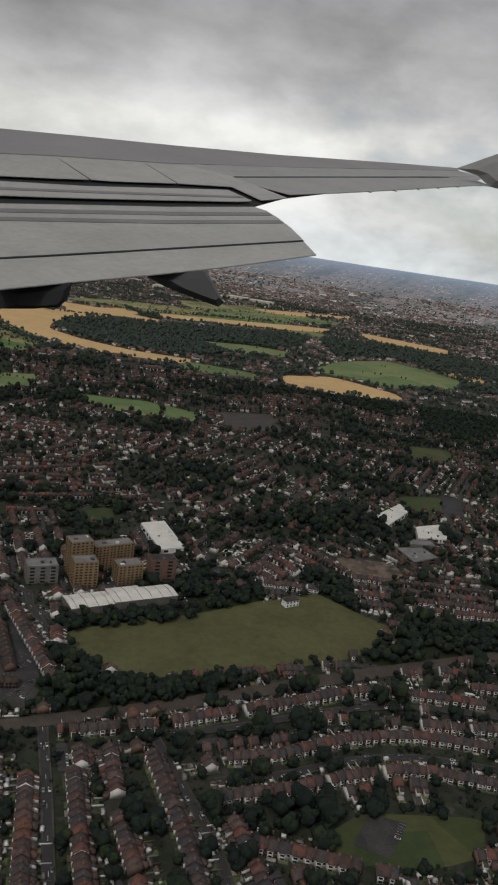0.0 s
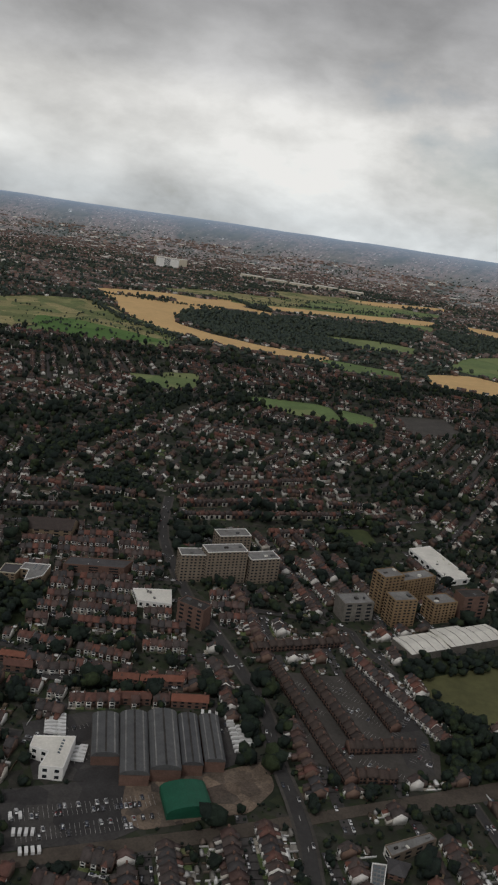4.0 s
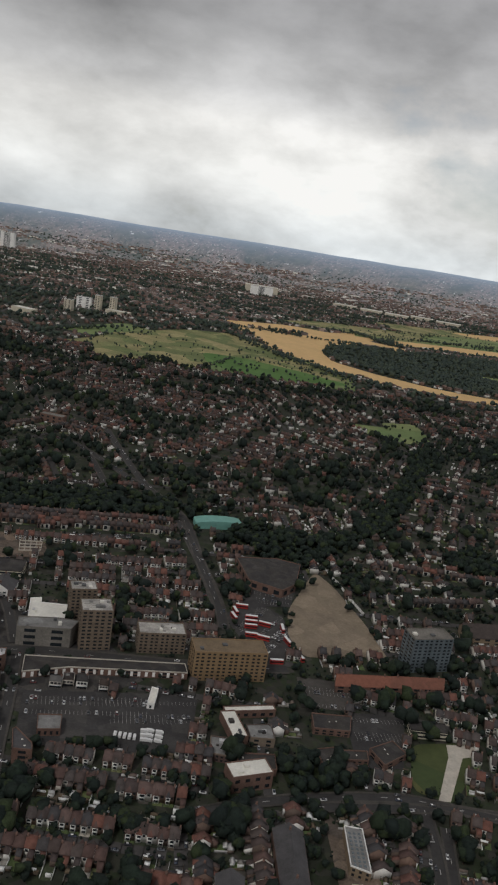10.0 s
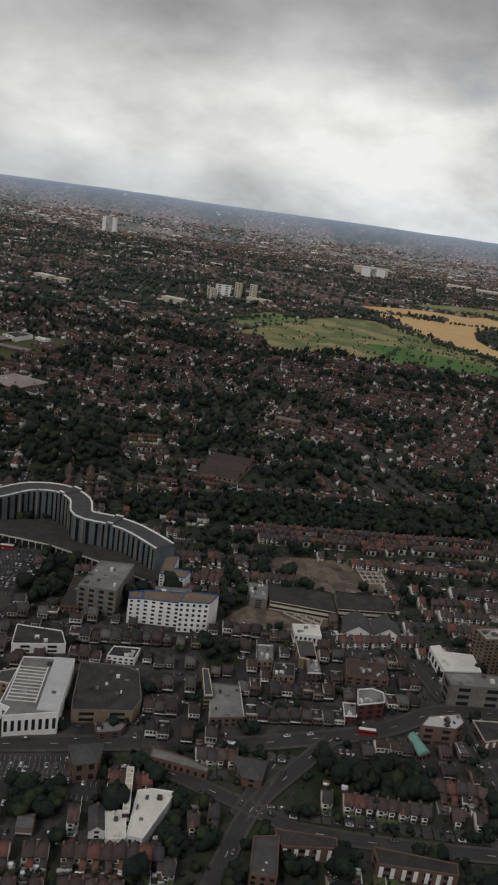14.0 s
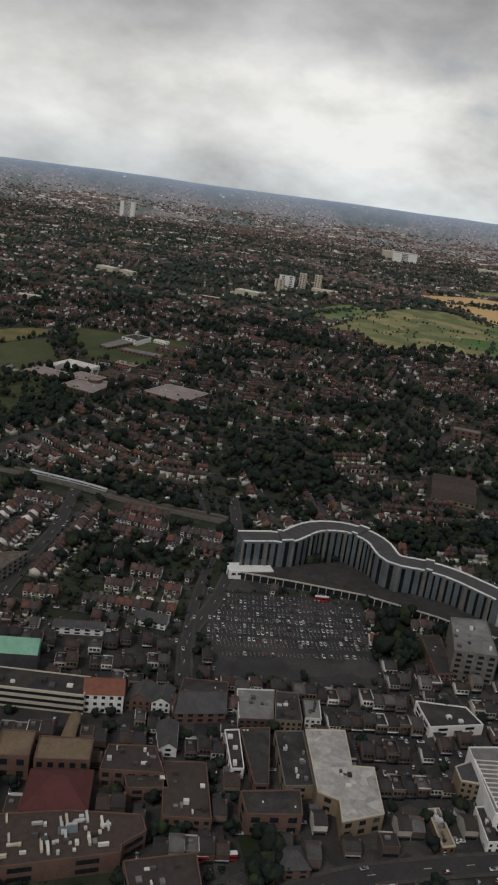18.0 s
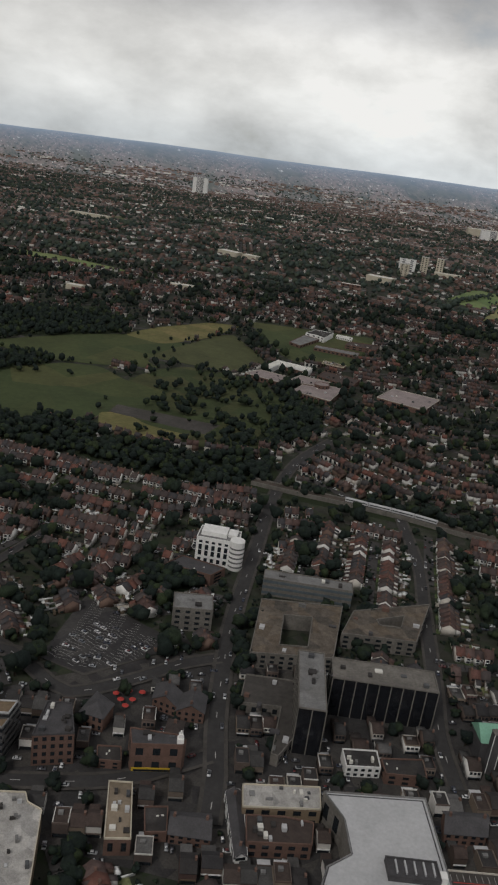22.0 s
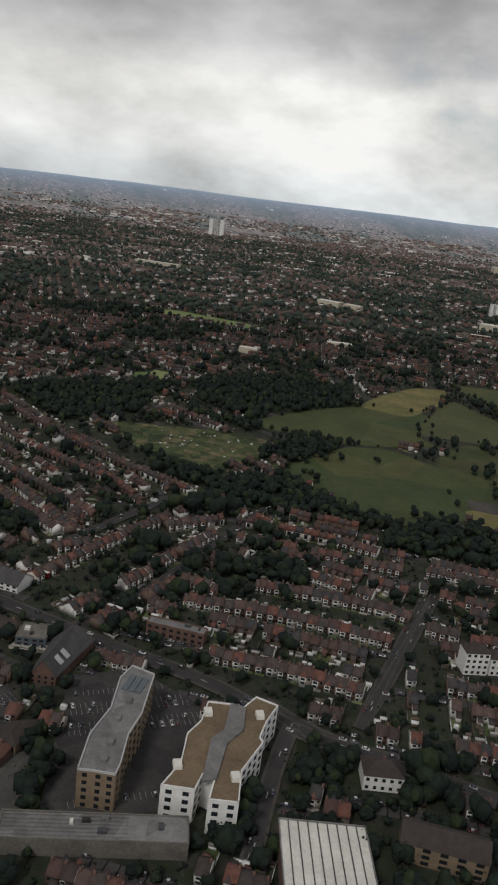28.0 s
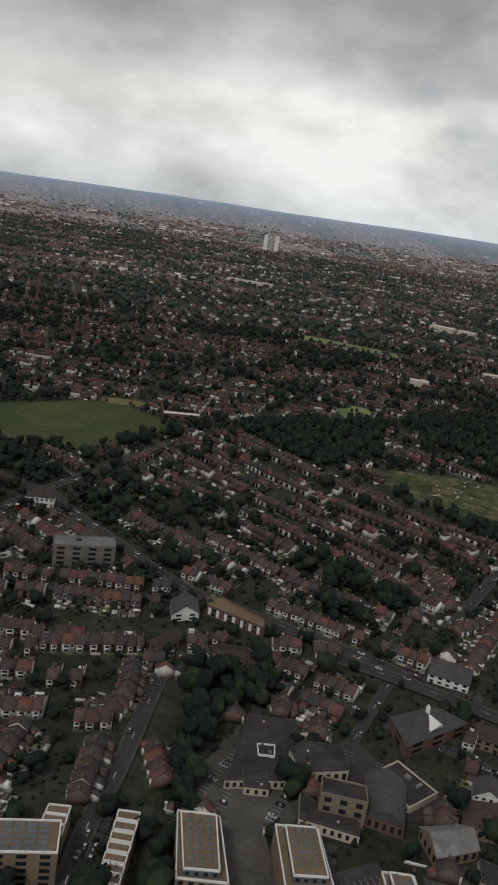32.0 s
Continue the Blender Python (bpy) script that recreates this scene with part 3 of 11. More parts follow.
def strip(pts, half, step=6.0):
    """A smoothed line and the two edges of the band along it."""
    a = [Vector((*p, 0)) for p in pts]
    line = []
    for k in range(len(a) - 1):
        p0, p1, p2, p3 = a[max(k - 1, 0)], a[k], a[k + 1], a[min(k + 2, len(a) - 1)]
        n = max(1, int((p2 - p1).length / step))
        for s in range(n):
            t = s / n
            line.append(0.5 * ((2 * p1) + (p2 - p0) * t + (2 * p0 - 5 * p1 + 4 * p2 - p3) * t * t + (3 * p1 - p0 - 3 * p2 + p3) * t ** 3))
    line.append(a[-1])
    left, right = [], []
    for k, p in enumerate(line):
        d = (line[min(k + 1, len(line) - 1)] - line[max(k - 1, 0)]).normalized()
        s = Vector((-d.y, d.x, 0)) * half
        left.append(p + s), right.append(p - s)
    return line, left, right


AREAS = []
crop = np.zeros(taken.shape, bool)
AREA_NAME = {"gold": "wheat_field", "green": "meadow", "lush": "meadow", "park": "park_lawn", "park2": "park_lawn", "scrub": "rough_grassland", "hay": "hay_meadow", "wood": "woodland_floor", "grove": "park_lawn",
             "allotment": "allotment_plots", "tarmac": "tarmac_yard", "yard": "school_yard", "lot": "concrete_yard", "dirt": "bare_ground", "sand": "bare_lot", "paving": "pale_path", "rail": "railway_bed", "town": "town_ground"}
AREA_Z = {"town": 0.05, "wood": 0.04, "rail": 0.20, "paving": 0.22, "dirt": 0.16, "sand": 0.18, "tarmac": 0.14, "yard": 0.14, "lot": 0.12}


def smooth_outline(pts, times=2):
    """Corners lightly cut, so that the outline keeps its size."""
    a = [Vector((*p, 0)) for p in pts]
    for _ in range(times):
        a = [q for p0, p1 in zip(a, a[1:] + a[:1]) for q in (p0.lerp(p1, 0.12), p0.lerp(p1, 0.88))]
    return a


def area(kind, pts):
    soft = kind in ("gold", "green", "lush", "park", "park2", "scrub", "hay", "wood", "sand", "dirt", "allotment", "grove")
    out = smooth_outline(pts) if soft else [Vector((*p, 0)) for p in pts]
    z = AREA_Z.get(kind, 0.08) + 0.0006 * len(AREAS)
    bm = bmesh.new()
    vs = [bm.verts.new((p.x, p.y, z)) for p in out]
    face = bm.faces.new(vs)
    face.normal_update()
    if face.normal.z < 0:
        face.normal_flip()
    low = bmesh.ops.extrude_face_region(bm, geom=[face])
    bmesh.ops.translate(bm, vec=(0, 0, -0.5), verts=[v for v in low["geom"] if isinstance(v, bmesh.types.BMVert)])
    bmesh.ops.recalc_face_normals(bm, faces=bm.faces)
    bmesh.ops.triangulate(bm, faces=bm.faces)
    me = bpy.data.meshes.new(AREA_NAME[kind])
    bm.to_mesh(me)
    bm.free()
    me.materials.append(MAT[kind])
    ob = tagged(new(AREA_NAME[kind], me), "", "ground", kind="structure")
    AREAS.append((kind, out))
    hit = cells([(p.x, p.y) for p in out])
    if hit:
        crop[hit[0]:hit[1], hit[2]:hit[3]][hit[4]] = kind == "gold"
    claim([(p.x, p.y) for p in out], {"wood": 2, "town": 4}.get(kind, 1))
    return ob


ROADS = []


def road(width, pts):
    line, left, right = strip(pts, width * 0.27)
    z = 0.34 + 0.002 * len(ROADS)
    n = len(line)
    piece("road", [(p.x, p.y, z) for p in left] + [(p.x, p.y, z) for p in right], [(i + n, i + n + 1, i + 1, i) for i in range(n - 1)], "road")
    tagged(bpy.data.objects[scene.collection.objects[-1].name], "worn grey asphalt road through the town", "road", kind="structure")
    # broken centre line and two kerbs
    v, f = [], []
    for i in range(0, n - 1, 2):
        d = (line[i + 1] - line[i]).normalized()
        s = Vector((-d.y, d.x, 0)) * 0.09
        o = len(v)
        e = line[i] + d * min(2.2, (line[i + 1] - line[i]).length)
        v += [(q.x, q.y, z + 0.02) for q in (line[i] - s, e - s, e + s, line[i] + s)]
        f.append((o, o + 1, o + 2, o + 3))
    tagged(piece("centre_line", v, f, "mark"), "broken white centre line on the road", "road marking", kind="structure")
    _, l2, r2 = strip(pts, width * 0.40)
    v, f = [], []
    for edge, out in ((left, l2), (right, r2)):
        o = len(v)
        v += [(p.x, p.y, z + 0.08) for p in edge] + [(p.x, p.y, z + 0.08) for p in out] + [(p.x, p.y, z - 0.1) for p in edge]
        f += [(o + i, o + i + 1, o + i + 1 + n, o + i + n) for i in range(n - 1)] + [(o + i, o + i + 2 * n, o + i + 1 + 2 * n, o + i + 1) for i in range(n - 1)]
    tagged(piece("pavement", v, f, "lot"), "narrow grey pavement along the road", "pavement", kind="structure")
    for i in range(n - 1):
        claim([(l2[i].x, l2[i].y), (l2[i + 1].x, l2[i + 1].y), (r2[i + 1].x, r2[i + 1].y), (r2[i].x, r2[i].y)], 3)
    ROADS.append((line, width))


# the ground: one sheet out to low hills on the skyline
def ground_height(r, a):
    t = min(max((r - 2500.0) / 2250.0, 0.0), 1.0)
    return (t * t * (3 - 2 * t)) * (98.0 + 7.0 * noise.noise((a * 6, 0, 0)) + 4.0 * noise.noise((a * 31, 3, 0)))


rings = [0, 150, 400, 800, 1300, 1500, 1900, 2400] + [2500 + 115 * i for i in range(21)]
gv, gf = [(-570.0, 100.0, 0.0)], []
for r in rings[1:]:
    for k in range(180):
        a = 2 * math.pi * k / 180
        gv.append((-570 + r * math.cos(a), 100 + r * math.sin(a), ground_height(r, a)))
bf, pf = [], []
gf += [(0, 1 + k, 1 + (k + 1) % 180) for k in range(180)]
for i in range(len(rings) - 2):
    o = 1 + i * 180
    (bf if rings[i + 1] >= 2500 else pf if rings[i + 1] >= 1500 else gf).extend([(o + k, o + k + 180, o + (k + 1) % 180 + 180, o + (k + 1) % 180) for k in range(180)])
tagged(piece("ground", gv, gf, "ground"), "town gardens and far low hills", "ground", kind="structure")
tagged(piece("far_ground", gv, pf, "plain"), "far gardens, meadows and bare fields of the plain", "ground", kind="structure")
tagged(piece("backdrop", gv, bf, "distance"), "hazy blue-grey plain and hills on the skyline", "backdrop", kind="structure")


# ---- landmark buildings ----
def kind_of(name, label, wall, roof, windows=None, form="flat", glass="glass", cat="building"):
    return dict(name=name, label=label, wall=wall, roof=roof, windows=windows, form=form, glass=glass, cat=cat)


KINDS = {
    "orange": kind_of("apartment_block", "tall ochre-clad apartment block with dark window strips", "orange", "greyroof", (1.7, 1.5)),
    "wavy": kind_of("sports_hall", "low hall with a pale wavy sheet roof beside the park", "concrete", "whiteroof", None, "rib"),
    "whitehall": kind_of("flat_roofed_hall", "low hall with a bright white flat roof", "brick", "whiteroof", (3.0, 2.0)),
    "office": kind_of("office_block", "plain grey office block with rows of windows", "concrete", "greyroof", (1.9, 1.6)),
    "brick": kind_of("brick_building", "red-brown brick building with a flat roof", "brick", "darkroof", (2.0, 1.7)),
    "pale": kind_of("apartment_block", "pale buff apartment block with balconies and flat roof", "pale_brick", "greyroof", (1.8, 1.6)),
    "vault": kind_of("industrial_shed", "long grey corrugated industrial shed with curved roof", "brick", "metalroof", None, "vault"),
    "depot": kind_of("depot_building", "white stepped depot building in a van yard", "white", "whiteroof", (2.4, 2.0)),
    "dome": kind_of("green_storage_shed", "green sheeted barrel-roofed shed on a building yard", "green_sheet", "green_sheet", None, "vault"),
    "hotel": kind_of("hotel_block", "broad ochre slab block with a grid of windows", "orange", "tanroof", (1.9, 1.7)),
    "tanflats": kind_of("apartment_block", "buff brick apartment block with recessed balconies", "flatbrick", "patchedwhite", (1.9, 1.6), "plant"),
    "site": kind_of("unfinished_block", "unfinished concrete block wrapped in dark scaffolding", "blueglass", "concrete", (1.6, 1.5)),
    "teal": kind_of("teal_warehouse", "warehouse with a pale teal sheet roof by the railway", "teal", "teal", None, "vault"),
    "ribbed": kind_of("ribbed_roof_hall", "dark glazed hall with white roof ribs", "concrete", "metalroof", None, "rib"),
    "slate": kind_of("slate_roofed_hall", "long low hall with a dark slate roof", "brick", "slate", (2.5, 2.0), "gable"),
    "store": kind_of("retail_store", "grey store with a white flat roof", "concrete", "whiteroof", (2.2, 1.8)),
    "red": kind_of("corner_building", "dark red corner building with tall windows", "redpaint", "greyroof", (1.7, 1.8)),
    "whiteflats": kind_of("tower_block", "white slab of flats with blue roof edging", "white", "greyroof", (1.6, 1.5)),
    "glassoffice": kind_of("glazed_office", "long office with dark horizontal window bands", "concrete", "greyroof", None, "bands", "blueglass"),
    "stripes": kind_of("shopping_hall", "large shop with white roof framing and plant", "cream", "greyroof", None, "plant"),
    "brickhouse": kind_of("brick_house", "detached brick house with tiled roof", "brick", "redroof", (1.8, 1.7), "gable"),
    "cream": kind_of("department_store", "cream department store with stepped white roofs", "cream", "whiteroof", None, "plant"),
    "darkroof": kind_of("shop_block", "shop block under a dark felt roof", "brick", "darkroof", (2.2, 1.8), "plant"),
    "blackslab": kind_of("office_slab", "black glass office slab with pale stone piers", "blackglass", "concrete", None, "fins", "blackglass"),
    "blacktower": kind_of("office_tower", "black glass office tower with pale stone piers", "blackglass", "greyroof", None, "fins", "blackglass"),
    "concrete": kind_of("concrete_complex", "weathered concrete office wing with strip windows", "concrete", "tanroof", (1.7, 1.6)),
    "copper": kind_of("church_hall", "modern church with a pale green copper roof", "slate", "copper", None, "gable"),
    "whiteoffice": kind_of("office_block", "pale-banded office block with strip windows", "cream", "darkroof", None, "bands", "glass"),
    "orangeroof": kind_of("tiled_building", "building under a steep orange tiled roof", "white", "redroof", (2.0, 1.7), "gable"),
    "deck": kind_of("parking_deck", "bare grey concrete parking deck", "concrete", "concrete", None),
    "redbrick": kind_of("corner_pub", "ornate red-brick corner building with a yellow shop front", "brick", "slate", (1.5, 1.6)),
    "brownoffice": kind_of("brick_office", "brown brick office with dormers and white sills", "brick", "slate", (1.4, 1.5), "gable"),
    "whitecorner": kind_of("corner_flats", "white flats with a round corner tower", "white", "greyroof", (1.8, 1.6)),
    "victorian": kind_of("old_pub", "old gabled house with dark tiled roof", "brick", "brownroof", (1.7, 1.7), "gable"),
    "villa": kind_of("white_villa", "white rendered villa with hipped dark roof", "white", "brownroof", (1.7, 1.6), "hip"),
    "whiterib": kind_of("white_roofed_store", "large store with a white ribbed sheet roof", "cream", "whiteroof", None, "rib"),
    "lodge": kind_of("brown_hall", "hall with a large brown hipped roof", "brick", "brownroof", (2.2, 1.8), "hip"),
    "church": kind_of("brick_church", "brick church under a steep brown tiled roof", "brick", "brownroof", (2.2, 2.2), "gable"),
    "brownlong": kind_of("brown_terrace_block", "long brown-roofed brick block", "tan", "brownroof", (1.8, 1.6), "gable"),
    "orangeflats": kind_of("narrow_flats", "narrow row of ochre flats with brown roof", "tan", "brownroof", (1.7, 1.6), "gable"),
    "greybar": kind_of("grey_bar_building", "plain bar building with a grey felt roof", "brick", "greyroof", (1.8, 1.6)),
    "wideroof": kind_of("wide_flat_building", "wide flat-roofed building with small skylights", "concrete", "greyroof", None, "plant"),
    "schoolroof": kind_of("school_wing", "school wing under dark flat roofs", "cream", "darkroof", (1.8, 1.6)),
    "schoolflat": kind_of("school_building", "low school building with pinkish grey flat roof", "brick", "concrete", (2.4, 1.8)),
    "flats": kind_of("new_flats", "new buff flats with a white parapet and solar panels", "tan", "tanroof", (1.6, 1.5), "solar"),
    "balcony": kind_of("white_flats", "white flats with long brick-red balconies", "white", "tanroof", (1.8, 1.5)),
    "pointblock": kind_of("tower_block", "pale point block of flats far off", "white", "greyroof", (2.4, 2.0)),
    "greyroof": kind_of("grey_roofed_store", "store with a broad pale grey membrane roof", "concrete", "paleroof", None, "plant"),
    "parkdeck": kind_of("rooftop_car_park", "rooftop car park with red lane lines", "concrete", "lot", None, "deck"),
    "farshed": kind_of("distribution_shed", "long pale-roofed distribution shed in the far town", "cream", "whiteroof", None),
    "tanroof": kind_of("tan_roofed_hall", "hall with a flat tan felt roof", "brick", "tanroof", None, "plant"),
}
PANE = {}


def pane_mesh(w, h, mat):
    key = (round(w, 2), round(h, 2), mat)
    if key not in PANE:
        v, f = box(-w / 2, w / 2, -0.05, 0.03, 0, h)
        PANE[key] = mesh_of("window", v, f, [mat])
    return PANE[key]


BUILT = []


def landmark(kind, x, y, w, d, h, turn):
    for bk, bx, by, bw, bd in BUILT:
        if bk == kind and math.hypot(bx - x, by - y) < (7 if kind != "vault" else 4):
            return
    if overlaps(x, y, w, d, turn):
        return
    BUILT.append((kind, x, y, w, d))
    k = KINDS[kind]
    if kind == "flats":
        h = 8.0
    if kind == "dome":
        h = 2.2
    if kind == "store":
        d, h = 22.0, 6.0
    if kind == "pale":
        h *= 0.85
    if kind == "concrete":
        h = max(h, 4.5)
    a = radians(turn)
    far = y > 480
    root = tagged(new(k["name"]), k["label"], k["cat"])
    root.matrix_basis = pose(x, y, 0, 0, 0, turn)
    c, s = math.cos(a), math.sin(a)
    hw, hd = w / 2, d / 2
    claim([(x + u * c - v * s, y + u * s + v * c) for u, v in ((-hw - 1.5, -hd - 1.5), (hw + 1.5, -hd - 1.5), (hw + 1.5, hd + 1.5), (-hw - 1.5, hd + 1.5))], 3)
    form = k["form"]
    piece("outer_wall", *box(-hw, hw, -hd, hd, -0.3, h), k["wall"], root)
    if form in ("flat", "bands", "fins", "plant", "solar", "deck"):
        piece("roof_deck", *box(-hw + 0.25, hw - 0.25, -hd + 0.25, hd - 0.25, h + 0.003, h + 0.12), k["roof"], root)
        rim = {"whiteflats": "blue"}.get(kind, "white" if kind in ("flats", "stripes", "whitecorner", "pale") else k["wall"] if k["wall"] not in ("blackglass", "blueglass") else "concrete")
        piece("parapet", *join(box(-hw - 0.05, hw + 0.05, -hd - 0.05, -hd + 0.22, h, h + 0.42), box(-hw - 0.05, hw + 0.05, hd - 0.22, hd + 0.05, h, h + 0.42),
                               box(-hw - 0.05, -hw + 0.22, -hd + 0.22, hd - 0.22, h, h + 0.42), box(hw - 0.22, hw + 0.05, -hd + 0.22, hd - 0.22, h, h + 0.42)), rim, root)
        rr = random.Random(int(x * 7 + y * 13))
        n = 2 if form == "flat" else 5
        if not far and form not in ("deck", "solar"):
            for _ in range(n):
                bw, bd, bh = rr.uniform(0.7, 2.2), rr.uniform(0.7, 2.0), rr.uniform(0.4, 1.1)
                if hw > bw + 0.6 and hd > bd + 0.6:
                    bx, by = rr.uniform(-hw + bw + 0.3, hw - bw - 0.3), rr.uniform(-hd + bd + 0.3, hd - bd - 0.3)
                    piece("roof_plant", *box(bx - bw / 2, bx + bw / 2, by - bd / 2, by + bd / 2, h + 0.1, h + bh), rr.choice(("greyroof", "whiteroof", "metalroof", "darkroof")), root)
        if form == "plant":
            step = d / 7
            for i in range(1, 7):
                yy = -hd + i * step
                piece("roof_rib", *box(-hw + 0.6, hw * 0.35, yy - 0.08, yy + 0.08, h + 0.1, h + 0.45), "white" if kind == "stripes" else k["roof"], root)
        if form == "solar":
            for i in range(4):
                for j in range(max(2, int(d / 1.6))):
                    px, py = -hw * 0.55 + i * hw * 0.36, -hd + 0.9 + j * 1.45
                    if py < hd - 0.7:
                        piece("solar_panel", *prism([(py - 0.4, h + 0.16), (py + 0.4, h + 0.36), (py + 0.4, h + 0.3), (py - 0.4, h + 0.12)][::-1], px - hw * 0.15, px + hw * 0.15), "blueglass", root)
        if form == "deck":
            for i in range(int(w / 1.25)):
                px = -hw + 0.8 + i * 1.25
                for y0, y1 in ((-hd + 0.5, -hd + 2.7), (hd - 2.7, hd - 0.5)):
                    piece("bay_line", *box(px - 0.05, px + 0.05, y0, y1, h + 0.125, h + 0.135), "mark", root)
            for y0 in (-hd + 3.1, hd - 3.1):
                piece("lane_line", *box(-hw + 1, hw - 1, y0 - 0.1, y0 + 0.1, h + 0.125, h + 0.14), "redline", root)
            piece("blue_bays", *box(hw - 8.5, hw - 1.0, hd - 2.9, hd - 0.7, h + 0.125, h + 0.132), "blue", root)
            # no hole here: a flat black patch imitates the dark of an opening
            piece("light_well", *box(-hw * 0.45, hw * 0.5, -hd * 0.45, hd * 0.2, h + 0.125, h + 0.138), "blackglass", root)
    elif form == "vault":
        rise = min(d, w) * 0.2
        prof = [(math.cos(math.pi * i / 10) * (hw + 0.15), h + math.sin(math.pi * i / 10) * rise) for i in range(11)]
        v, f = prism(prof[::-1] + [(-hw - 0.1, h - 0.12), (hw + 0.1, h - 0.12)][:0], -hd - 0.2, hd + 0.2)
        piece("vaulted_roof", [(-q[1], q[0], q[2]) for q in v], f, k["roof"], root)
        if kind == "vault":
            for e in (-0.32, 0.32):
                piece("rooflight_ridge", *box(e * w - 0.22, e * w + 0.22, -hd, hd, h + rise * 0.5, h + rise * 0.82), "greyroof", root)
            piece("ridge_vent", *box(-0.3, 0.3, -hd, hd, h + rise * 0.9, h + rise * 1.08), "darkroof", root)
    elif form == "rib":
        piece("roof_deck", *prism([(-hd - 0.2, h), (hd + 0.2, h), (0, h + 0.9)], -hw - 0.2, hw + 0.2), k["roof"], root)
        n = max(3, int(w / (2.4 if kind != "wavy" else 5.0))) if kind != "whiterib" else 0
        for i in range(n):
            px = -hw + (i + 0.5) * w / n
            piece("roof_rib", *prism([(-hd - 0.15, h + 0.05), (hd + 0.15, h + 0.05), (0, h + 1.05)], px - 0.1, px + 0.1), "concrete", root)
        for i in range(9 if kind == "whiterib" else 0):
            py = -hd + (i + 0.7) * d / 9.5
            piece("roof_gutter", *box(-hw, hw, py - 0.12, py + 0.12, h + 0.1, h + 0.14 + 0.9 * (1 - abs(py) / hd)), "concrete", root)
    else:
        rise = min(w, d) * (0.42 if kind in ("church", "copper") else 0.32)
        along = w >= d
        a1, b1 = (hw, hd) if along else (hd, hw)
        cut = b1 * 0.9 if form == "hip" else -0.25
        rv = [(-a1 - 0.25, -b1 - 0.25, h - 0.1), (a1 + 0.25, -b1 - 0.25, h - 0.1), (a1 + 0.25, b1 + 0.25, h - 0.1), (-a1 - 0.25, b1 + 0.25, h - 0.1), (-a1 + cut, 0, h + rise), (a1 - cut, 0, h + rise)]
        if not along:
            rv = [(-q[1], q[0], q[2]) for q in rv]
        piece("pitched_roof", rv, [(0, 1, 5, 4), (2, 3, 4, 5), (1, 2, 5), (3, 0, 4), (3, 2, 1, 0)], k["roof"], root)
        if not far and kind in ("villa", "brickhouse", "victorian", "brownoffice", "lodge"):
            piece("chimney", *box(-0.35, 0.35, -0.3, 0.3, h + rise * 0.5, h + rise + 0.8), "brick", root)
    if form == "bands" and h > 1.2:
        n = max(1, int(round(h / 2.0)))
        for i in range(n):
            z0 = h * (i + 0.35) / n
            piece("window_band", *box(-hw - 0.06, hw + 0.06, -hd - 0.06, hd + 0.06, z0, z0 + h / n * 0.45), k["glass"], root)
    if form == "fins":
        for side, half, other in ((0, hw, hd), (1, hd, hw)):
            n = max(2, int(half * 2 / 3.2))
            for i in range(n + 1):
                u = -half + i * 2 * half / n
                for sgn in (-1, 1):
                    q = box(u - 0.14, u + 0.14, sgn * other - 0.12, sgn * other + 0.12, 0, h + 0.2)
                    piece("stone_pier", q[0] if side == 0 else [(p[1], p[0], p[2]) for p in q[0]], q[1] if side == 0 else [t[::-1] for t in q[1]], "concrete", root)
    if kind in ("orange", "pale", "hotel", "tanflats", "site"):
        m = max(2, int(round(h / 1.5)))
        for i in range(m):
            z0 = h * (i + 0.30) / m
            piece("window_band", *box(-hw - 0.04, hw + 0.04, -hd - 0.04, hd + 0.04, z0, z0 + h / m * 0.44), k["glass"], root)
        for half, other, swap in ((hw, hd, False), (hd, hw, True)):
            c_n = max(2, int(half * 2 / (2.0 if not swap else 2.6)))
            for i in range(c_n + 1):
                u, wide = -half + i * 2 * half / c_n, 0.42 if i % 2 else 0.62
                for sgn in ((-1,) if not swap else (-1, 1)):
                    q = box(max(u - wide, -half - 0.1), min(u + wide, half + 0.1), sgn * other - 0.14, sgn * other + 0.14, -0.2, h + 0.1)
                    piece("facade_pier", q[0] if not swap else [(p[1], p[0], p[2]) for p in q[0]], q[1] if not swap else [t[::-1] for t in q[1]], k["wall"], root)
    elif kind == "whitecorner":
        for i in range(5):
            u = -hw + 1.6 + i * (w - 5.6) / 4
            for z0, z1 in ((1.0, 2.6), (3.6, 5.6), (5.9, 7.9), (8.6, 9.5)):
                piece("window", *box(u - 0.62, u + 0.62, -hd - 0.06, -hd + 0.05, z0, z1), "glass", root)
        for i in range(3):
            v0 = -hd + 1.8 + i * (d - 3.6) / 2
            for z0, z1 in ((1.0, 2.6), (3.6, 5.6), (5.9, 7.9), (8.6, 9.5)):
                piece("window", *box(-hw - 0.06, -hw + 0.05, v0 - 0.55, v0 + 0.55, z0, z1), "glass", root)
        piece("rooftop_storey", *box(-hw + 1.2, hw - 4.5, -hd + 2.2, hd - 1.0, h + 0.1, h + 1.7), "white", root)
        piece("rooftop_storey", *box(hw - 4.2, hw - 1.0, -hd + 3.6, hd - 1.2, h + 0.1, h + 1.3), "white", root)
    elif k["windows"]:
        sx, sz = k["windows"]
        if far:
            sx, sz = sx * 1.6, sz * 1.3
        rows = max(1, int(h / sz))
        sx = max(sx, w * rows / 16.0)
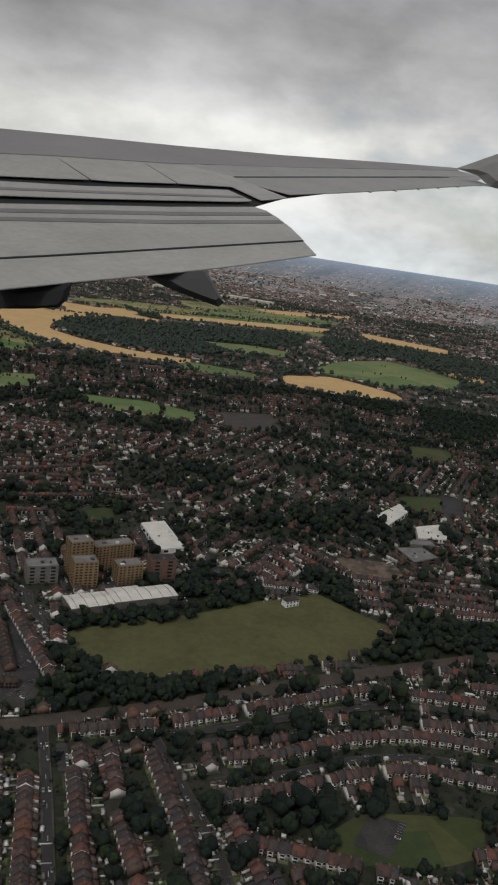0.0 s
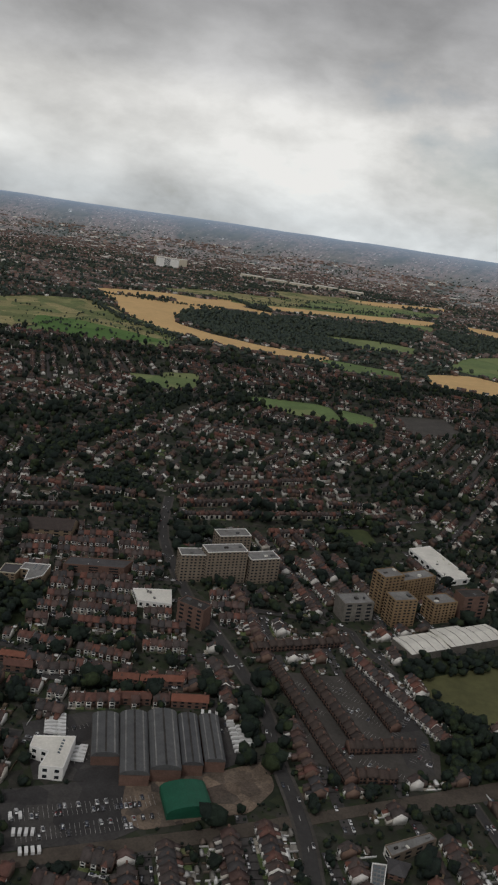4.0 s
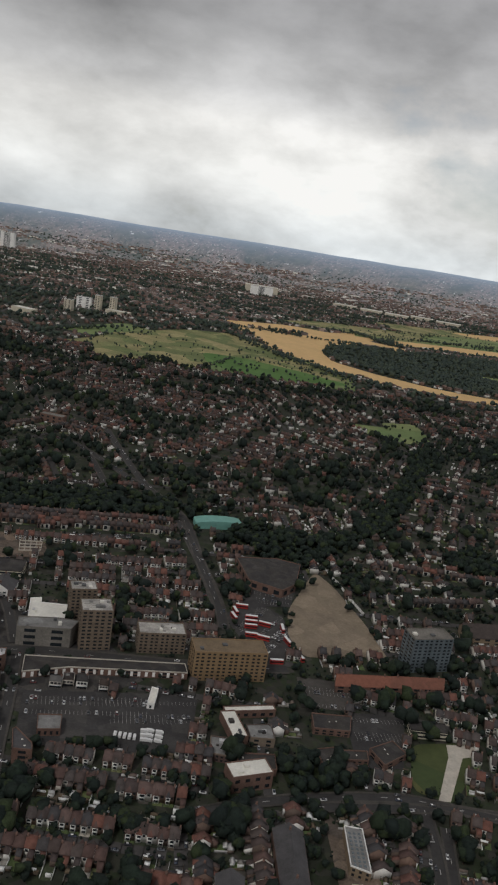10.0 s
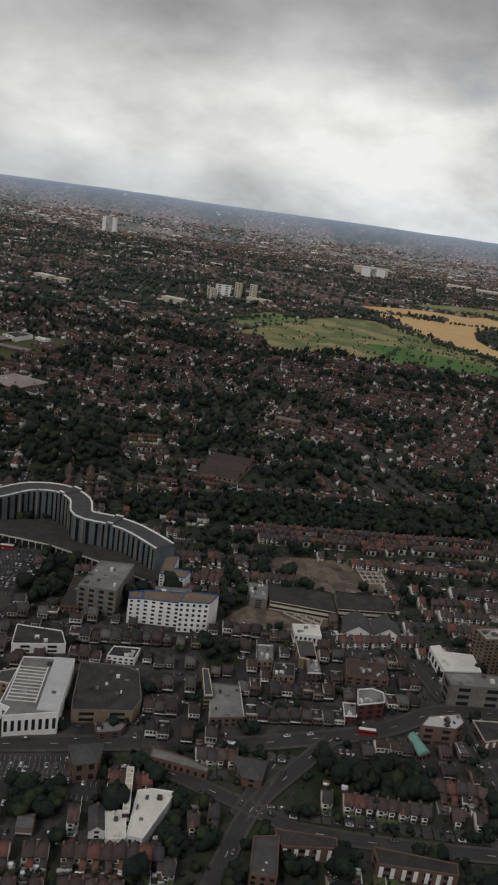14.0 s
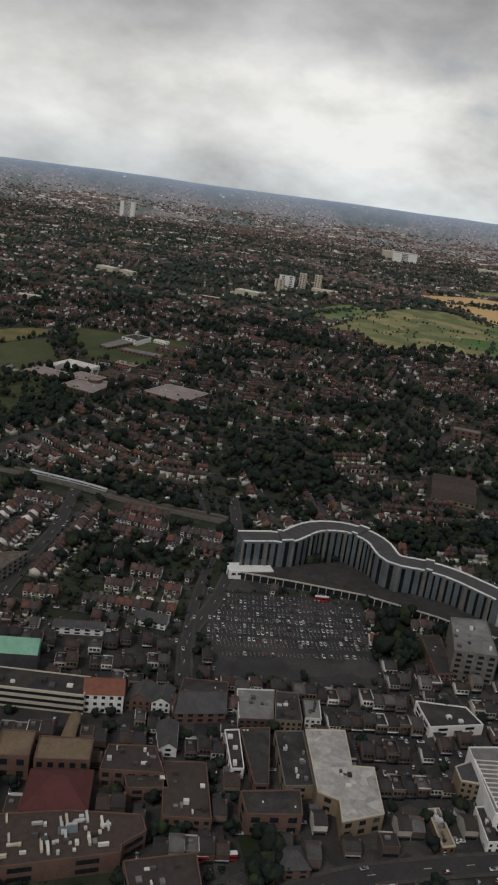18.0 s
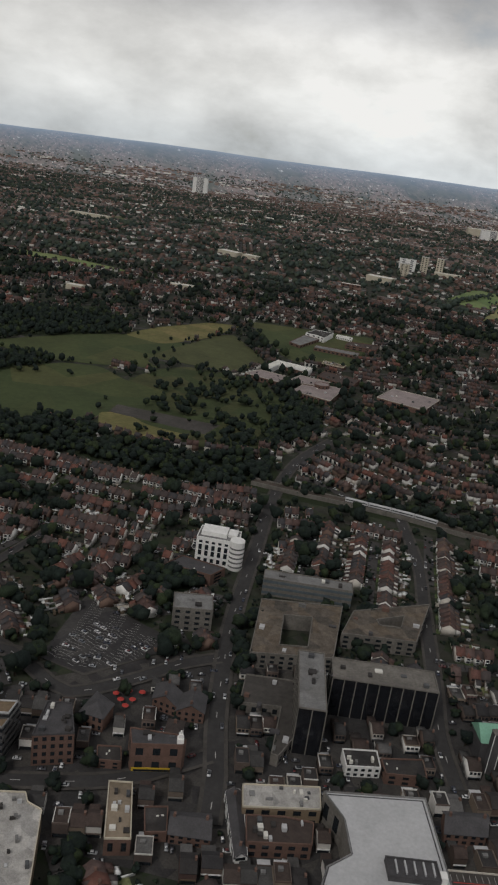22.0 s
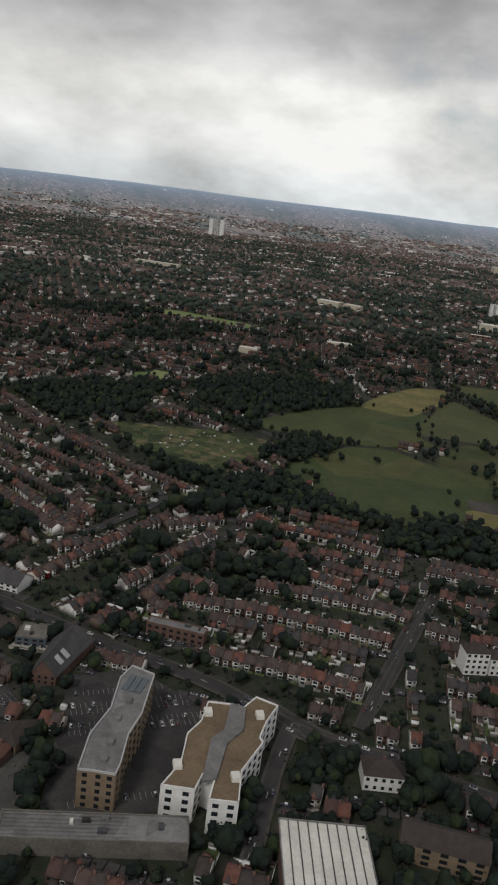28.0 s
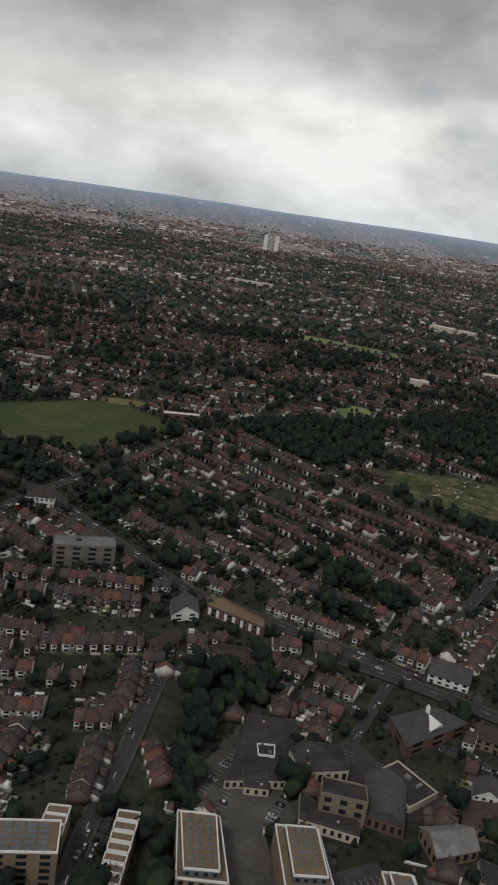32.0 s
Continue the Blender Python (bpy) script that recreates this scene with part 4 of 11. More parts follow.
        for face, length, off, r0 in ((0, w, -hd, 0), (1, d, -hw, -90), (2, d, hw, 90)):
            if face and (far or d < 7 or h < 9.5 or kind in ("concrete", "office", "brick")):
                continue
            cols = max(1, int(length / (sx * (1.5 if face else 1.0))))
            pm = pane_mesh(sx * 0.48, sz * 0.55, k["glass"])
            for i in range(cols):
                for j in range(rows):
                    u = (i + 0.5) * length / cols - length / 2
                    z0 = (j + 0.28) * h / rows
                    if face == 0:
                        mm = pose(u, off - 0.02, z0)
                    else:
                        mm = pose(off + (-0.02 if face == 1 else 0.02), u, z0, 0, 0, r0)
                    shared("window", pm, root, mm)
    if kind == "depot":
        piece("blue_apron", *box(-hw, hw, -hd - 1.6, -hd - 0.1, 0, 0.45), "blue", root)
    if kind == "redbrick":
        for i in range(7):
            u = -hw + 1.0 + i * (w - 2.0) / 6
            piece("shop_front", *box(u - 0.62, u + 0.62, -hd - 0.25, -hd + 0.05, 0.3, 1.9), "yellow", root)
            piece("shop_window", *box(u - 0.42, u + 0.42, -hd - 0.29, -hd - 0.2, 0.5, 1.4), "glass", root)
            piece("string_course", *box(u - 0.85, u + 0.85, -hd - 0.12, -hd + 0.05, 4.3 + 0.002 * i, 4.55), "cream", root)
        piece("roof_light", *box(-hw * 0.55, hw * 0.2, hd * 0.1, hd * 0.62, h + 0.13, h + 0.7), "white", root)
        piece("cupola", *join(box(hw - 1.9, hw - 0.3, -hd + 0.3, -hd + 1.9, h + 0.4, h + 2.4), box(hw - 1.6, hw - 0.6, -hd + 0.6, -hd + 1.6, h + 2.4, h + 3.6)), "white", root)
    if kind == "whitecorner":
        n = 20
        v = [(hw - 0.2 + math.cos(2 * math.pi * i / n) * 2.7, -hd + 1.2 + math.sin(2 * math.pi * i / n) * 2.7, z) for z in (0, h + 0.8) for i in range(n)]
        piece("round_corner_tower", v, [(i, (i + 1) % n, (i + 1) % n + n, i + n) for i in range(n)] + [tuple(range(n, 2 * n))], "white", root)
        for z0 in (1.2, 3.0, 4.8, 6.6, 8.4):
            v = [(hw - 0.2 + math.cos(2 * math.pi * i / n) * 2.76, -hd + 1.2 + math.sin(2 * math.pi * i / n) * 2.76, z) for z in (z0, z0 + 0.6) for i in range(n)]
            piece("tower_window", v, [(i, (i + 1) % n, (i + 1) % n + n, i + n) for i in range(n)] + [tuple(range(n, 2 * n)), tuple(range(n))[::-1]], "greyroof", root)
    if kind == "copper":
        t = tagged(new("bell_tower"), "dark slender bell tower beside the church", "tower")
        t.matrix_basis = pose(x - hw * 0.75 * c + (hd + 2) * s, y - hw * 0.75 * s - (hd + 2) * c, 0, 0, 0, turn)
        piece("shaft", *box(-1.1, 1.1, -1.1, 1.1, -0.2, h * 1.7), "slate", t)
        piece("cap", *box(-1.2, 1.2, -1.2, 1.2, h * 1.7, h * 1.7 + 0.2), "concrete", t)
        for e in (-1.12, 1.12):
            piece("corner_strip", *box(e - 0.08, e + 0.08, -1.2, -1.08, 0, h * 1.7), "white", t)
    return root


# the long curved block of flats over its podium
def curved_block():
    root = tagged(new("curved_apartment_block"), "long curved grey-glass apartment block with white roof edge", "building")
    H0 = 14.5
    ctrl = [(-664, 381), (-652, 386), (-646, 388), (-636, 402), (-622, 406), (-610, 399), (-603, 386), (-590, 386), (-578, 383), (-562, 373)]
    line, l, r = strip(ctrl, 5.0, 3.0)
    n = len(line)
    for i in range(n - 1):
        f = 1.0 + (0.06 if i % 11 == 5 else 0)
        h = H0 * f * (0.95 + 0.1 * math.exp(-((i / n - 0.4) / 0.22) ** 2) - 0.12 * max(0, i / n - 0.6))
        v = [(p.x, p.y, z) for z in (-0.2, h) for p in (l[i], l[i + 1], r[i + 1], r[i])]
        piece("bay", v, [(0, 1, 5, 4), (1, 2, 6, 5), (2, 3, 7, 6), (3, 0, 4, 7), (4, 5, 6, 7)], "blueglass", root)
        a = line[i]
        def lip(e, g):
            k0, k1 = e[i].lerp(g[i], 0.07), e[i + 1].lerp(g[i + 1], 0.07)
            piece("roof_edge", [(p.x, p.y, z) for z in (h, h + 0.36) for p in (e[i], e[i + 1], k1, k0)], [(0, 1, 5, 4), (1, 2, 6, 5), (2, 3, 7, 6), (3, 0, 4, 7), (4, 5, 6, 7)], "white", root)

        lip(l, r), lip(r, l)
        c0, c1, c2, c3 = (l[i].lerp(r[i], 0.1), l[i + 1].lerp(r[i + 1], 0.1), r[i + 1].lerp(l[i + 1], 0.1), r[i].lerp(l[i], 0.1))
        piece("roof_deck", [(p.x, p.y, z) for z in (h, h + 0.1) for p in (c0, c1, c2, c3)], [(0, 1, 5, 4), (1, 2, 6, 5), (2, 3, 7, 6), (3, 0, 4, 7), (4, 5, 6, 7)], "slate", root)
        d = (r[i + 1] - r[i])
        slabs = []
        for k in range(1, int(h / 1.5)):
            z = k * 1.5
            o = Vector((d.y, -d.x, 0)).normalized() * 0.12
            if o.y > 0:
                o = -o
            edge = r if r[i].y < l[i].y else l
            p, q = edge[i] + o, edge[i + 1] + o
            p, q = p.lerp(q, 0.12), p.lerp(q, 0.88)
            b = o * -3
            v = [(t.x, t.y, zz) for zz in (z - 0.09, z + 0.09) for t in (p, q, q + b, p + b)]
            slabs.append((v, [(0, 1, 5, 4), (1, 2, 6, 5), (3, 0, 4, 7), (4, 5, 6, 7)]))
        piece("floor_bands", *join(*slabs), "concrete", root)
        e = r if r[i].y < l[i].y else l
        p, q = e[i].lerp(e[i + 1], 0.3), e[i].lerp(e[i + 1], 0.62)
        o = Vector((d.y, -d.x, 0)).normalized() * 0.2
        o = -o if o.y > 0 else o
        piece("window_column", [(t.x, t.y, z) for z in (0.6, h - 0.7) for t in (p + o, q + o, q - o, p - o)], [(0, 1, 5, 4), (1, 2, 6, 5), (2, 3, 7, 6), (3, 0, 4, 7), (4, 5, 6, 7)], "blackglass", root)
        if i % 3 == 0:
            e = r if r[i].y < l[i].y else l
            p = e[i]
            piece("stair_core", *box(p.x - 0.45, p.x + 0.45, p.y - 0.5, p.y + 0.4, 0, h + 0.3), "concrete", root)
        claim([(l[i].x, l[i].y), (l[i + 1].x, l[i + 1].y), (r[i + 1].x, r[i + 1].y), (r[i].x, r[i].y)], 3)
    pod = [(-666, 371), (-640, 372), (-612, 372), (-585, 366), (-562, 358), (-560, 366), (-578, 378), (-600, 382), (-622, 398), (-645, 384), (-664, 378)]
    bm = bmesh.new()
    fc = bm.faces.new([bm.verts.new((*p, 3.2)) for p in pod])
    ex = bmesh.ops.extrude_face_region(bm, geom=[fc])
    bmesh.ops.translate(bm, vec=(0, 0, -3.4), verts=[q for q in ex["geom"] if isinstance(q, bmesh.types.BMVert)])
    bmesh.ops.recalc_face_normals(bm, faces=bm.faces)
    me = bpy.data.meshes.new("podium")
    bm.to_mesh(me)
    bm.free()
    me.materials.append(MAT["darkroof"])
    o = new("podium", me)
    o.parent = root
    claim(pod, 3)
    for (ax, ay), (bx, by) in zip(pod[:4], pod[1:5]):
        ln, tn = math.dist((ax, ay), (bx, by)), math.degrees(math.atan2(by - ay, bx - ax))
        piece("podium_edge", *box(0, ln, -0.25, 0.15, 3.0, 3.5), "paving", root, "", pose(ax, ay, 0, 0, 0, tn))
        piece("podium_glazing", *box(0, ln, -0.1, 0.05, 0.4, 2.7), "glass", root, "", pose(ax, ay, 0, 0, 0, tn))
        for i in range(int(ln / 3)):
            piece("column", *box(i * 3 + 1, i * 3 + 1.3, -0.5, -0.2, 0, 3.0), "paving", root, "", pose(ax, ay, 0, 0, 0, tn))
    turned = pose(-664.9, 369.2, 0, 0, 0, 24)
    piece("white_end_pavilion", *box(0, 18, 0, 7.5, 0, 3.6), "white", root, "", turned)
    for k in range(7):
        piece("pavilion_window", *box(0.8 + k * 2.45, 2.5 + k * 2.45, -0.05, 0.05, 1.9, 2.9), "glass", root, "", turned)


def outline_building(name, label, out, h, wall, roof, edge, storeys, court=None, gap=2.6):
    """A flat-roofed building raised from its outline (anticlockwise), with parapets, windows and perhaps a courtyard."""
    root = tagged(new(name), label, "building")
    if sum(a[0] * b[1] - b[0] * a[1] for a, b in zip(out, out[1:] + out[:1])) < 0:
        out = out[::-1]
    rings_ = [out]
    if court:
        rings_.append(court if sum(a[0] * b[1] - b[0] * a[1] for a, b in zip(court, court[1:] + court[:1])) < 0 else court[::-1])
    pm = pane_mesh(gap * 0.5, h / storeys * 0.5, "glass")
    for ring in rings_:
        n = len(ring)
        for i in range(n):
            (ax, ay), (bx, by) = ring[i], ring[(i + 1) % n]
            d = Vector((bx - ax, by - ay, 0))
            inn = Vector((-d.y, d.x, 0)).normalized() * 0.28
            piece("outer_wall", [(ax, ay, -0.2), (bx, by, -0.2), (bx, by, h), (ax, ay, h), (ax + inn.x, ay + inn.y, -0.2), (bx + inn.x, by + inn.y, -0.2), (bx + inn.x, by + inn.y, h), (ax + inn.x, ay + inn.y, h)],
                  [(0, 1, 2, 3), (5, 4, 7, 6), (3, 2, 6, 7)], wall, root)
            piece("parapet", [(ax, ay, h + 0.003), (bx, by, h + 0.003), (bx, by, h + 0.5), (ax, ay, h + 0.5), (ax + inn.x, ay + inn.y, h + 0.003), (bx + inn.x, by + inn.y, h + 0.003), (bx + inn.x, by + inn.y, h + 0.5), (ax + inn.x, ay + inn.y, h + 0.5)],
                  [(0, 1, 2, 3), (5, 4, 7, 6), (3, 2, 6, 7)], edge, root)
            k = int(d.length / gap)
            if -inn.y < 0.05 and ring is out and k:
                ang = math.degrees(math.atan2(d.y, d.x))
                for u in range(k):
                    for j in range(storeys):
                        t = (u + 0.5) / k
                        shared("window", pm, root, pose(ax + d.x * t, ay + d.y * t, h * (j + 0.25) / storeys, 0, 0, ang))
    bm = bmesh.new()
    edges = []
    for ring in rings_:
        vs = [bm.verts.new((*q, h + 0.1)) for q in ring]
        edges += [bm.edges.new((vs[i], vs[(i + 1) % len(vs)])) for i in range(len(vs))]
    bmesh.ops.triangle_fill(bm, edges=edges, use_beauty=True)
    bmesh.ops.recalc_face_normals(bm, faces=bm.faces)
    for f in bm.faces:
        if f.normal.z < 0:
            f.normal_flip()
    me = bpy.data.meshes.new("roof_deck")
    bm.to_mesh(me)
    bm.free()
    me.materials.append(MAT[roof])
    o = new("roof_deck", me)
    o.parent = root
    claim(out, 3)
    rr = random.Random(int(out[0][0] * 3))
    ctr = Vector((sum(q[0] for q in out) / len(out), sum(q[1] for q in out) / len(out)))
    for i in range(len(out)):
        p = Vector(out[i]).lerp(Vector(out[(i + 1) % len(out)]), rr.uniform(0.3, 0.7)).lerp(ctr, 0.16)
        w, d, k = rr.uniform(0.8, 2.6), rr.uniform(0.8, 2.0), rr.uniform(0.4, 1.3)
        if name != "zigzag_apartment_tower" and name != "white_crossed_apartment_block":
            piece("roof_plant", *box(p.x - w / 2, p.x + w / 2, p.y - d / 2, p.y + d / 2, h + 0.09, h + 0.1 + k), rr.choice(("greyroof", "slate", "brick", "paleroof")), root)
    return root


CROSS = [(-1005.2, 298.0), (-1005.5, 289.8), (-1007.8, 284.1), (-1007.2, 273.8), (-1009.8, 265.3), (-1002.3, 265.8), (-1001.4, 271.4), (-998.8, 270.4), (-998.9, 263.7), (-992.3, 264.5), (-993.1, 274.5), (-989.4, 285.9), (-990.4, 287.6), (-989.5, 294.1), (-987.3, 301.5), (-993.4, 303.6), (-996.1, 298.0), (-999.3, 298.6)]
SPINE = [(-999.3, 298.6), (-995.3, 297.8), (-994.7, 288.9), (-997.8, 282.8), (-998.3, 269.9), (-1001.3, 268.7), (-1001.8, 283.7), (-999.4, 287.3)]


def zigzag_tower():
    h = 9.9
    out = [(-1028.9, 299.4), (-1027.3, 305.8), (-1020.6, 303.5), (-1019.6, 286.7), (-1020.6, 278.3), (-1019.6, 268.3), (-1019.7, 264.3), (-1024.8, 264.2), (-1028.2, 263.8), (-1029.4, 276.0), (-1027.6, 286.6)]
    root = outline_building("zigzag_apartment_tower", "tan brick tower with a zigzag grey roof and solar panels", out, h, "tan", "greyroof", "paleroof", 5, gap=2.2)
    for i in range(3):
        piece("solar_panel", *box(i * 1.8, 1.5 + i * 1.8, 0, 6.6, h + 0.15, h + 0.4), "blueglass", root, "", pose(-1027.2, 294.8, 0, 0, 0, -6.4))
    for px, py in ((-1023.9, 290.5), (-1024.7, 282.9), (-1023.8, 274.1), (-1023.5, 268.3)):
        piece("roof_plant", *box(px - 0.7, px + 0.7, py - 0.9, py + 0.9, h + 0.1, h + 1.0), "greyroof", root)


def white_cross_building():
    h = 8.6
    root = outline_building("white_crossed_apartment_block", "white apartment block with crossed angular wings and tan roofs", CROSS, h, "white", "tanroof", "white", 4, gap=2.8)
    n = len(SPINE)
    piece("roof_spine", [(*q, z) for z in (h + 0.12, h + 0.7) for q in SPINE], [tuple(range(n, 2 * n))] + [(i, (i + 1) % n, (i + 1) % n + n, i + n) for i in range(n)], "greyroof", root)
    for px, py in ((-1007.6, 272.3), (-994.2, 271.8), (-1004.3, 293.1), (-991.5, 295.6)):
        piece("stair_head", *prism([(-1.1, h + 0.1), (1.3, h + 0.1), (1.0, h + 1.5), (-0.9, h + 1.1)], -1.0, 1.0), "whiteroof", root, "", pose(px, py, 0, 0, 0, 20))



# ---- town buildings raised from their roof outlines ----
def style_of(name, label, wall, roof, rim=None, storeys=2, opts=""):
    return dict(name=name, label=label, wall=wall, roof=roof, rim=rim or wall, storeys=storeys, opts=opts)


STYLES = {
    "whiteyard": style_of("yard_building", "low yard building with a pale cream sheet roof", "white", "whiteroof", None, 1, "plant"),
    "ladder": style_of("narrow_hall", "narrow hall with a cream roof crossed by white beams", "cream", "cream", "white", 2, "beams"),
    "greylong": style_of("long_shed", "long bent shed with a grey sheet roof", "brick", "greyroof", None, 1),
    "darkplant": style_of("shop_block", "shop block with a dark felt roof crowded with plant", "tan", "darkroof", "concrete", 2, "plant clutter"),
    "lowgrey": style_of("shop_building", "low shop with a worn grey flat roof", "townwall", "greyroof", None, 2, "plant"),
    "tanblock": style_of("brick_block", "small buff brick block with a pale-edged roof", "tan", "slate", "cream", 3),
    "whitefront": style_of("white_fronted_building", "white rendered building with a dark flat roof", "white", "darkroof", None, 2, "plant"),
    "office": style_of("office_block", "grey concrete office with plant on a pale roof", "concrete", "greyroof", None, 5, "plant clutter"),
    "lowdark": style_of("workshop", "brick workshop under a dark felt roof with skylights", "brick", "darkroof", None, 2, "skylights"),
    "lowtan": style_of("open_yard_store", "narrow yard store with a stripped sandy roof and loose timber", "brick", "sand", "cream", 1, "plant clutter"),
    "stripes": style_of("shopping_hall", "large shop with white roof framing and pale side roof", "white", "greyroof", "white", 1, "frames plant"),
    "cream": style_of("department_store", "department store with patched white flat roofs and tan walls", "tan", "patchedwhite", "cream", 2, "plant clutter"),
    "brownhall": style_of("brick_hall", "brown brick hall under a dark brown roof with plant", "brick", "brownroof", None, 2, "plant clutter"),
    "deck": style_of("rooftop_car_park", "rooftop car park with white bays and red lane lines", "concrete", "lot", "paving", 1, "bays"),
    "plantdeck": style_of("roof_plant_deck", "dark plant deck with pale pipes on the store roof", "slate", "slate", None, 1, "pipes"),
    "palestore": style_of("grey_roofed_store", "store with a broad pale grey membrane roof and dark gutters", "concrete", "paleroof", "greyroof", 1, "gutters"),
    "balconyflats": style_of("balcony_flats", "long flats with white and brick-red balconies", "brick", "tanroof", None, 4, "panels"),
    "mall": style_of("shopping_centre", "brick shopping centre with a dark brown roof full of white ducts", "brick", "brownroof", None, 2, "ducts plant clutter"),
    "whiteblock": style_of("tower_block", "white slab of flats with slot windows and blue roof edging", "white", "tanroof", "blue", 6),
    "redcorner": style_of("corner_building", "dark red corner building with a white roof edge", "redpaint", "greyroof", "white", 3, "plant"),
    "brickpale": style_of("brick_offices", "brown brick offices with a pale patched roof", "brick", "paleroof", None, 3, "plant clutter"),
    "store": style_of("retail_store", "grey store front with rows of windows", "concrete", "greyroof", None, 3, "plant"),
    "tealhall": style_of("small_hall", "small hall with a pale teal curved roof", "brick", "teal", None, 1, "vault"),
    "dormerbrick": style_of("brick_office", "brown brick office with white sills and a dark roof", "brick", "slate", "slate", 4, "plant clutter"),
    "cornerpub": style_of("corner_pub", "ornate red-brick corner building with yellow shop fronts", "brick", "slate", None, 2, "plant shopfront"),
    "whiterib": style_of("white_roofed_store", "large store with a white sheet roof and dark gutters", "brick", "whiteroof", "greyroof", 1, ""),
    "pointtower": style_of("point_block", "pale point block of flats with brown bands", "cream", "greyroof", "white", 9, "plant"),
    "drum": style_of("school_drum", "round red brick drum on the school roof", "brick", "pinkroof", "brick", 1),
    "pinkschool": style_of("school_building", "low school with pinkish grey flat roofs and white edges", "brick", "pinkroof", "paving", 1, "plant"),
    "depotwhite": style_of("depot_building", "white angular depot with solar panels on its roof", "white", "whiteroof", "white", 2, "solar"),
    "solarhall": style_of("solar_roofed_hall", "hall with a white-edged roof full of solar panels", "tan", "greyroof", "white", 2, "solar"),
    "redterrace": style_of("red_roofed_terrace", "short brick terrace under an orange-red tiled roof", "brick", "redroof", None, 2, "chimney"),
    "tanhall": style_of("tan_roofed_hall", "brick hall with a flat tan felt roof", "brick", "tanroof", "brick", 2, ""),
    "bands": style_of("stepped_office", "stepped grey office with brown terraces and dark window bands", "darkconcrete", "tanroof", "greyroof", 5, "glassbands"),
    "bandtop": style_of("upper_storey", "set-back top storey with a brown roof", "darkconcrete", "tanroof", "paleroof", 1, "glassbands plant"),
    "glasstop": style_of("glazed_roof_hall", "pale glazed roof of the stepped office", "greyroof", "metalroof", "greyroof", 1, "beams"),
    "atrium": style_of("glass_atrium", "grey glazed atrium between office wings", "blueglass", "metalroof", "greyroof", 1, "beams"),
    "flats": style_of("new_flats", "new buff brick flats with a white-edged terrace", "tan", "tanroof", "white", 4),
    "flatstop": style_of("flats_top_storey", "set-back top storey with a brown roof and solar panels", "blueglass", "tanroof", "white", 1, "solar"),
    "school": style_of("school_wing", "flat dark-roofed school wing with white windows", "cream", "darkroof", "slate", 1, "skylights"),
    "schoolhall": style_of("school_hall", "tall grey brick school block with rows of windows", "pale_brick", "darkroof", None, 3),
    "newhouse": style_of("new_terraced_house", "new terraced house with white roof edges and brown roof", "tan", "tanroof", "white", 2),
    "busdepot": style_of("bus_depot", "big dark-roofed bus depot", "brick", "darkroof", None, 1),
    "longshops": style_of("shop_parade", "long shop parade with a dark roof and white edge", "brick", "darkroof", "paving", 1, "panels"),
    "panelflats": style_of("panel_flats", "long flats with white panels under a dark flat roof", "brick", "darkroof", None, 2, "panels"),
    "brickflats": style_of("brick_flats", "red brick flats with a grey flat roof", "brick", "slate", None, 3, "skylights"),
    "whitebands": style_of("long_office", "long office with pale bands and a dark roof", "cream", "darkroof", "darkroof", 2, "glassbands"),
    "hipbrick": style_of("brick_house", "brick house under a dark hipped slate roof", "brick", "slate", None, 2, "hip"),
    "whitegable": style_of("white_gabled_house", "white gabled house with a dark slate roof", "white", "slate", None, 2),
    "slateshop": style_of("brick_shops", "brick shops under a dark pitched roof", "brick", "slate", None, 2, "chimney"),
    "vaulthall": style_of("vaulted_hall", "narrow hall with a dull green curved roof", "brick", "tanroof", None, 1, "vault"),
    "redhip": style_of("red_roofed_hall", "hall under a dark red hipped roof", "brick", "redpaint", None, 2, "hip"),
    "archgable": style_of("brick_chapel", "brick chapel with a dark slate roof and two skylights", "brick", "slate", None, 2, "skypanes"),
    "churchgable": style_of("brick_church", "brick church under a steep brown roof", "brick", "brownroof", None, 2, "steep"),
    "vaultgrey": style_of("school_gymnasium", "school gymnasium with a dark grey curved roof", "brick", "slate", None, 1, "vault"),
    "lodgehip": style_of("school_house", "brick hall with a big slate hipped roof and white cupola", "brick", "slate", None, 2, "hip cupola"),
    "metalhall": style_of("sheet_roofed_hall", "hall with a pale corrugated roof and buff walls", "tan", "greyroof", None, 1),
    "brownhip": style_of("brown_roofed_hall", "hall under a brown hipped tile roof", "tan", "brownroof", None, 1, "hip"),
    "tanlong": style_of("buff_houses", "short row of buff houses with a brown roof", "tan", "brownroof", None, 2, "chimney"),
}
FOOT, ROOTS = [], []


def turned_left(out):
    return out if sum(a[0] * b[1] - b[0] * a[1] for a, b in zip(out, out[1:] + out[:1])) > 0 else out[::-1]


def ring_walls(out, z0, z1, thick=0.28, lift=0.0):
    """A wall of some thickness along a closed outline, as one mesh."""
    v, f = [], []
    n = len(out)
    for i in range(n):
        (ax, ay), (bx, by) = out[i], out[(i + 1) % n]
        d = Vector((bx - ax, by - ay, 0)).normalized()
        i_ = Vector((-d.y, d.x, 0))
        ax, ay, bx, by = ax - i_.x * lift, ay - i_.y * lift, bx - i_.x * lift, by - i_.y * lift
        i_ = i_ * thick
        o = len(v)
        v += [(ax, ay, z0), (bx, by, z0), (bx, by, z1), (ax, ay, z1), (ax + i_.x, ay + i_.y, z0), (bx + i_.x, by + i_.y, z0), (bx + i_.x, by + i_.y, z1), (ax + i_.x, ay + i_.y, z1)]
        f += [(o, o + 1, o + 2, o + 3), (o + 5, o + 4, o + 7, o + 6), (o + 3, o + 2, o + 6, o + 7)]
    return v, f


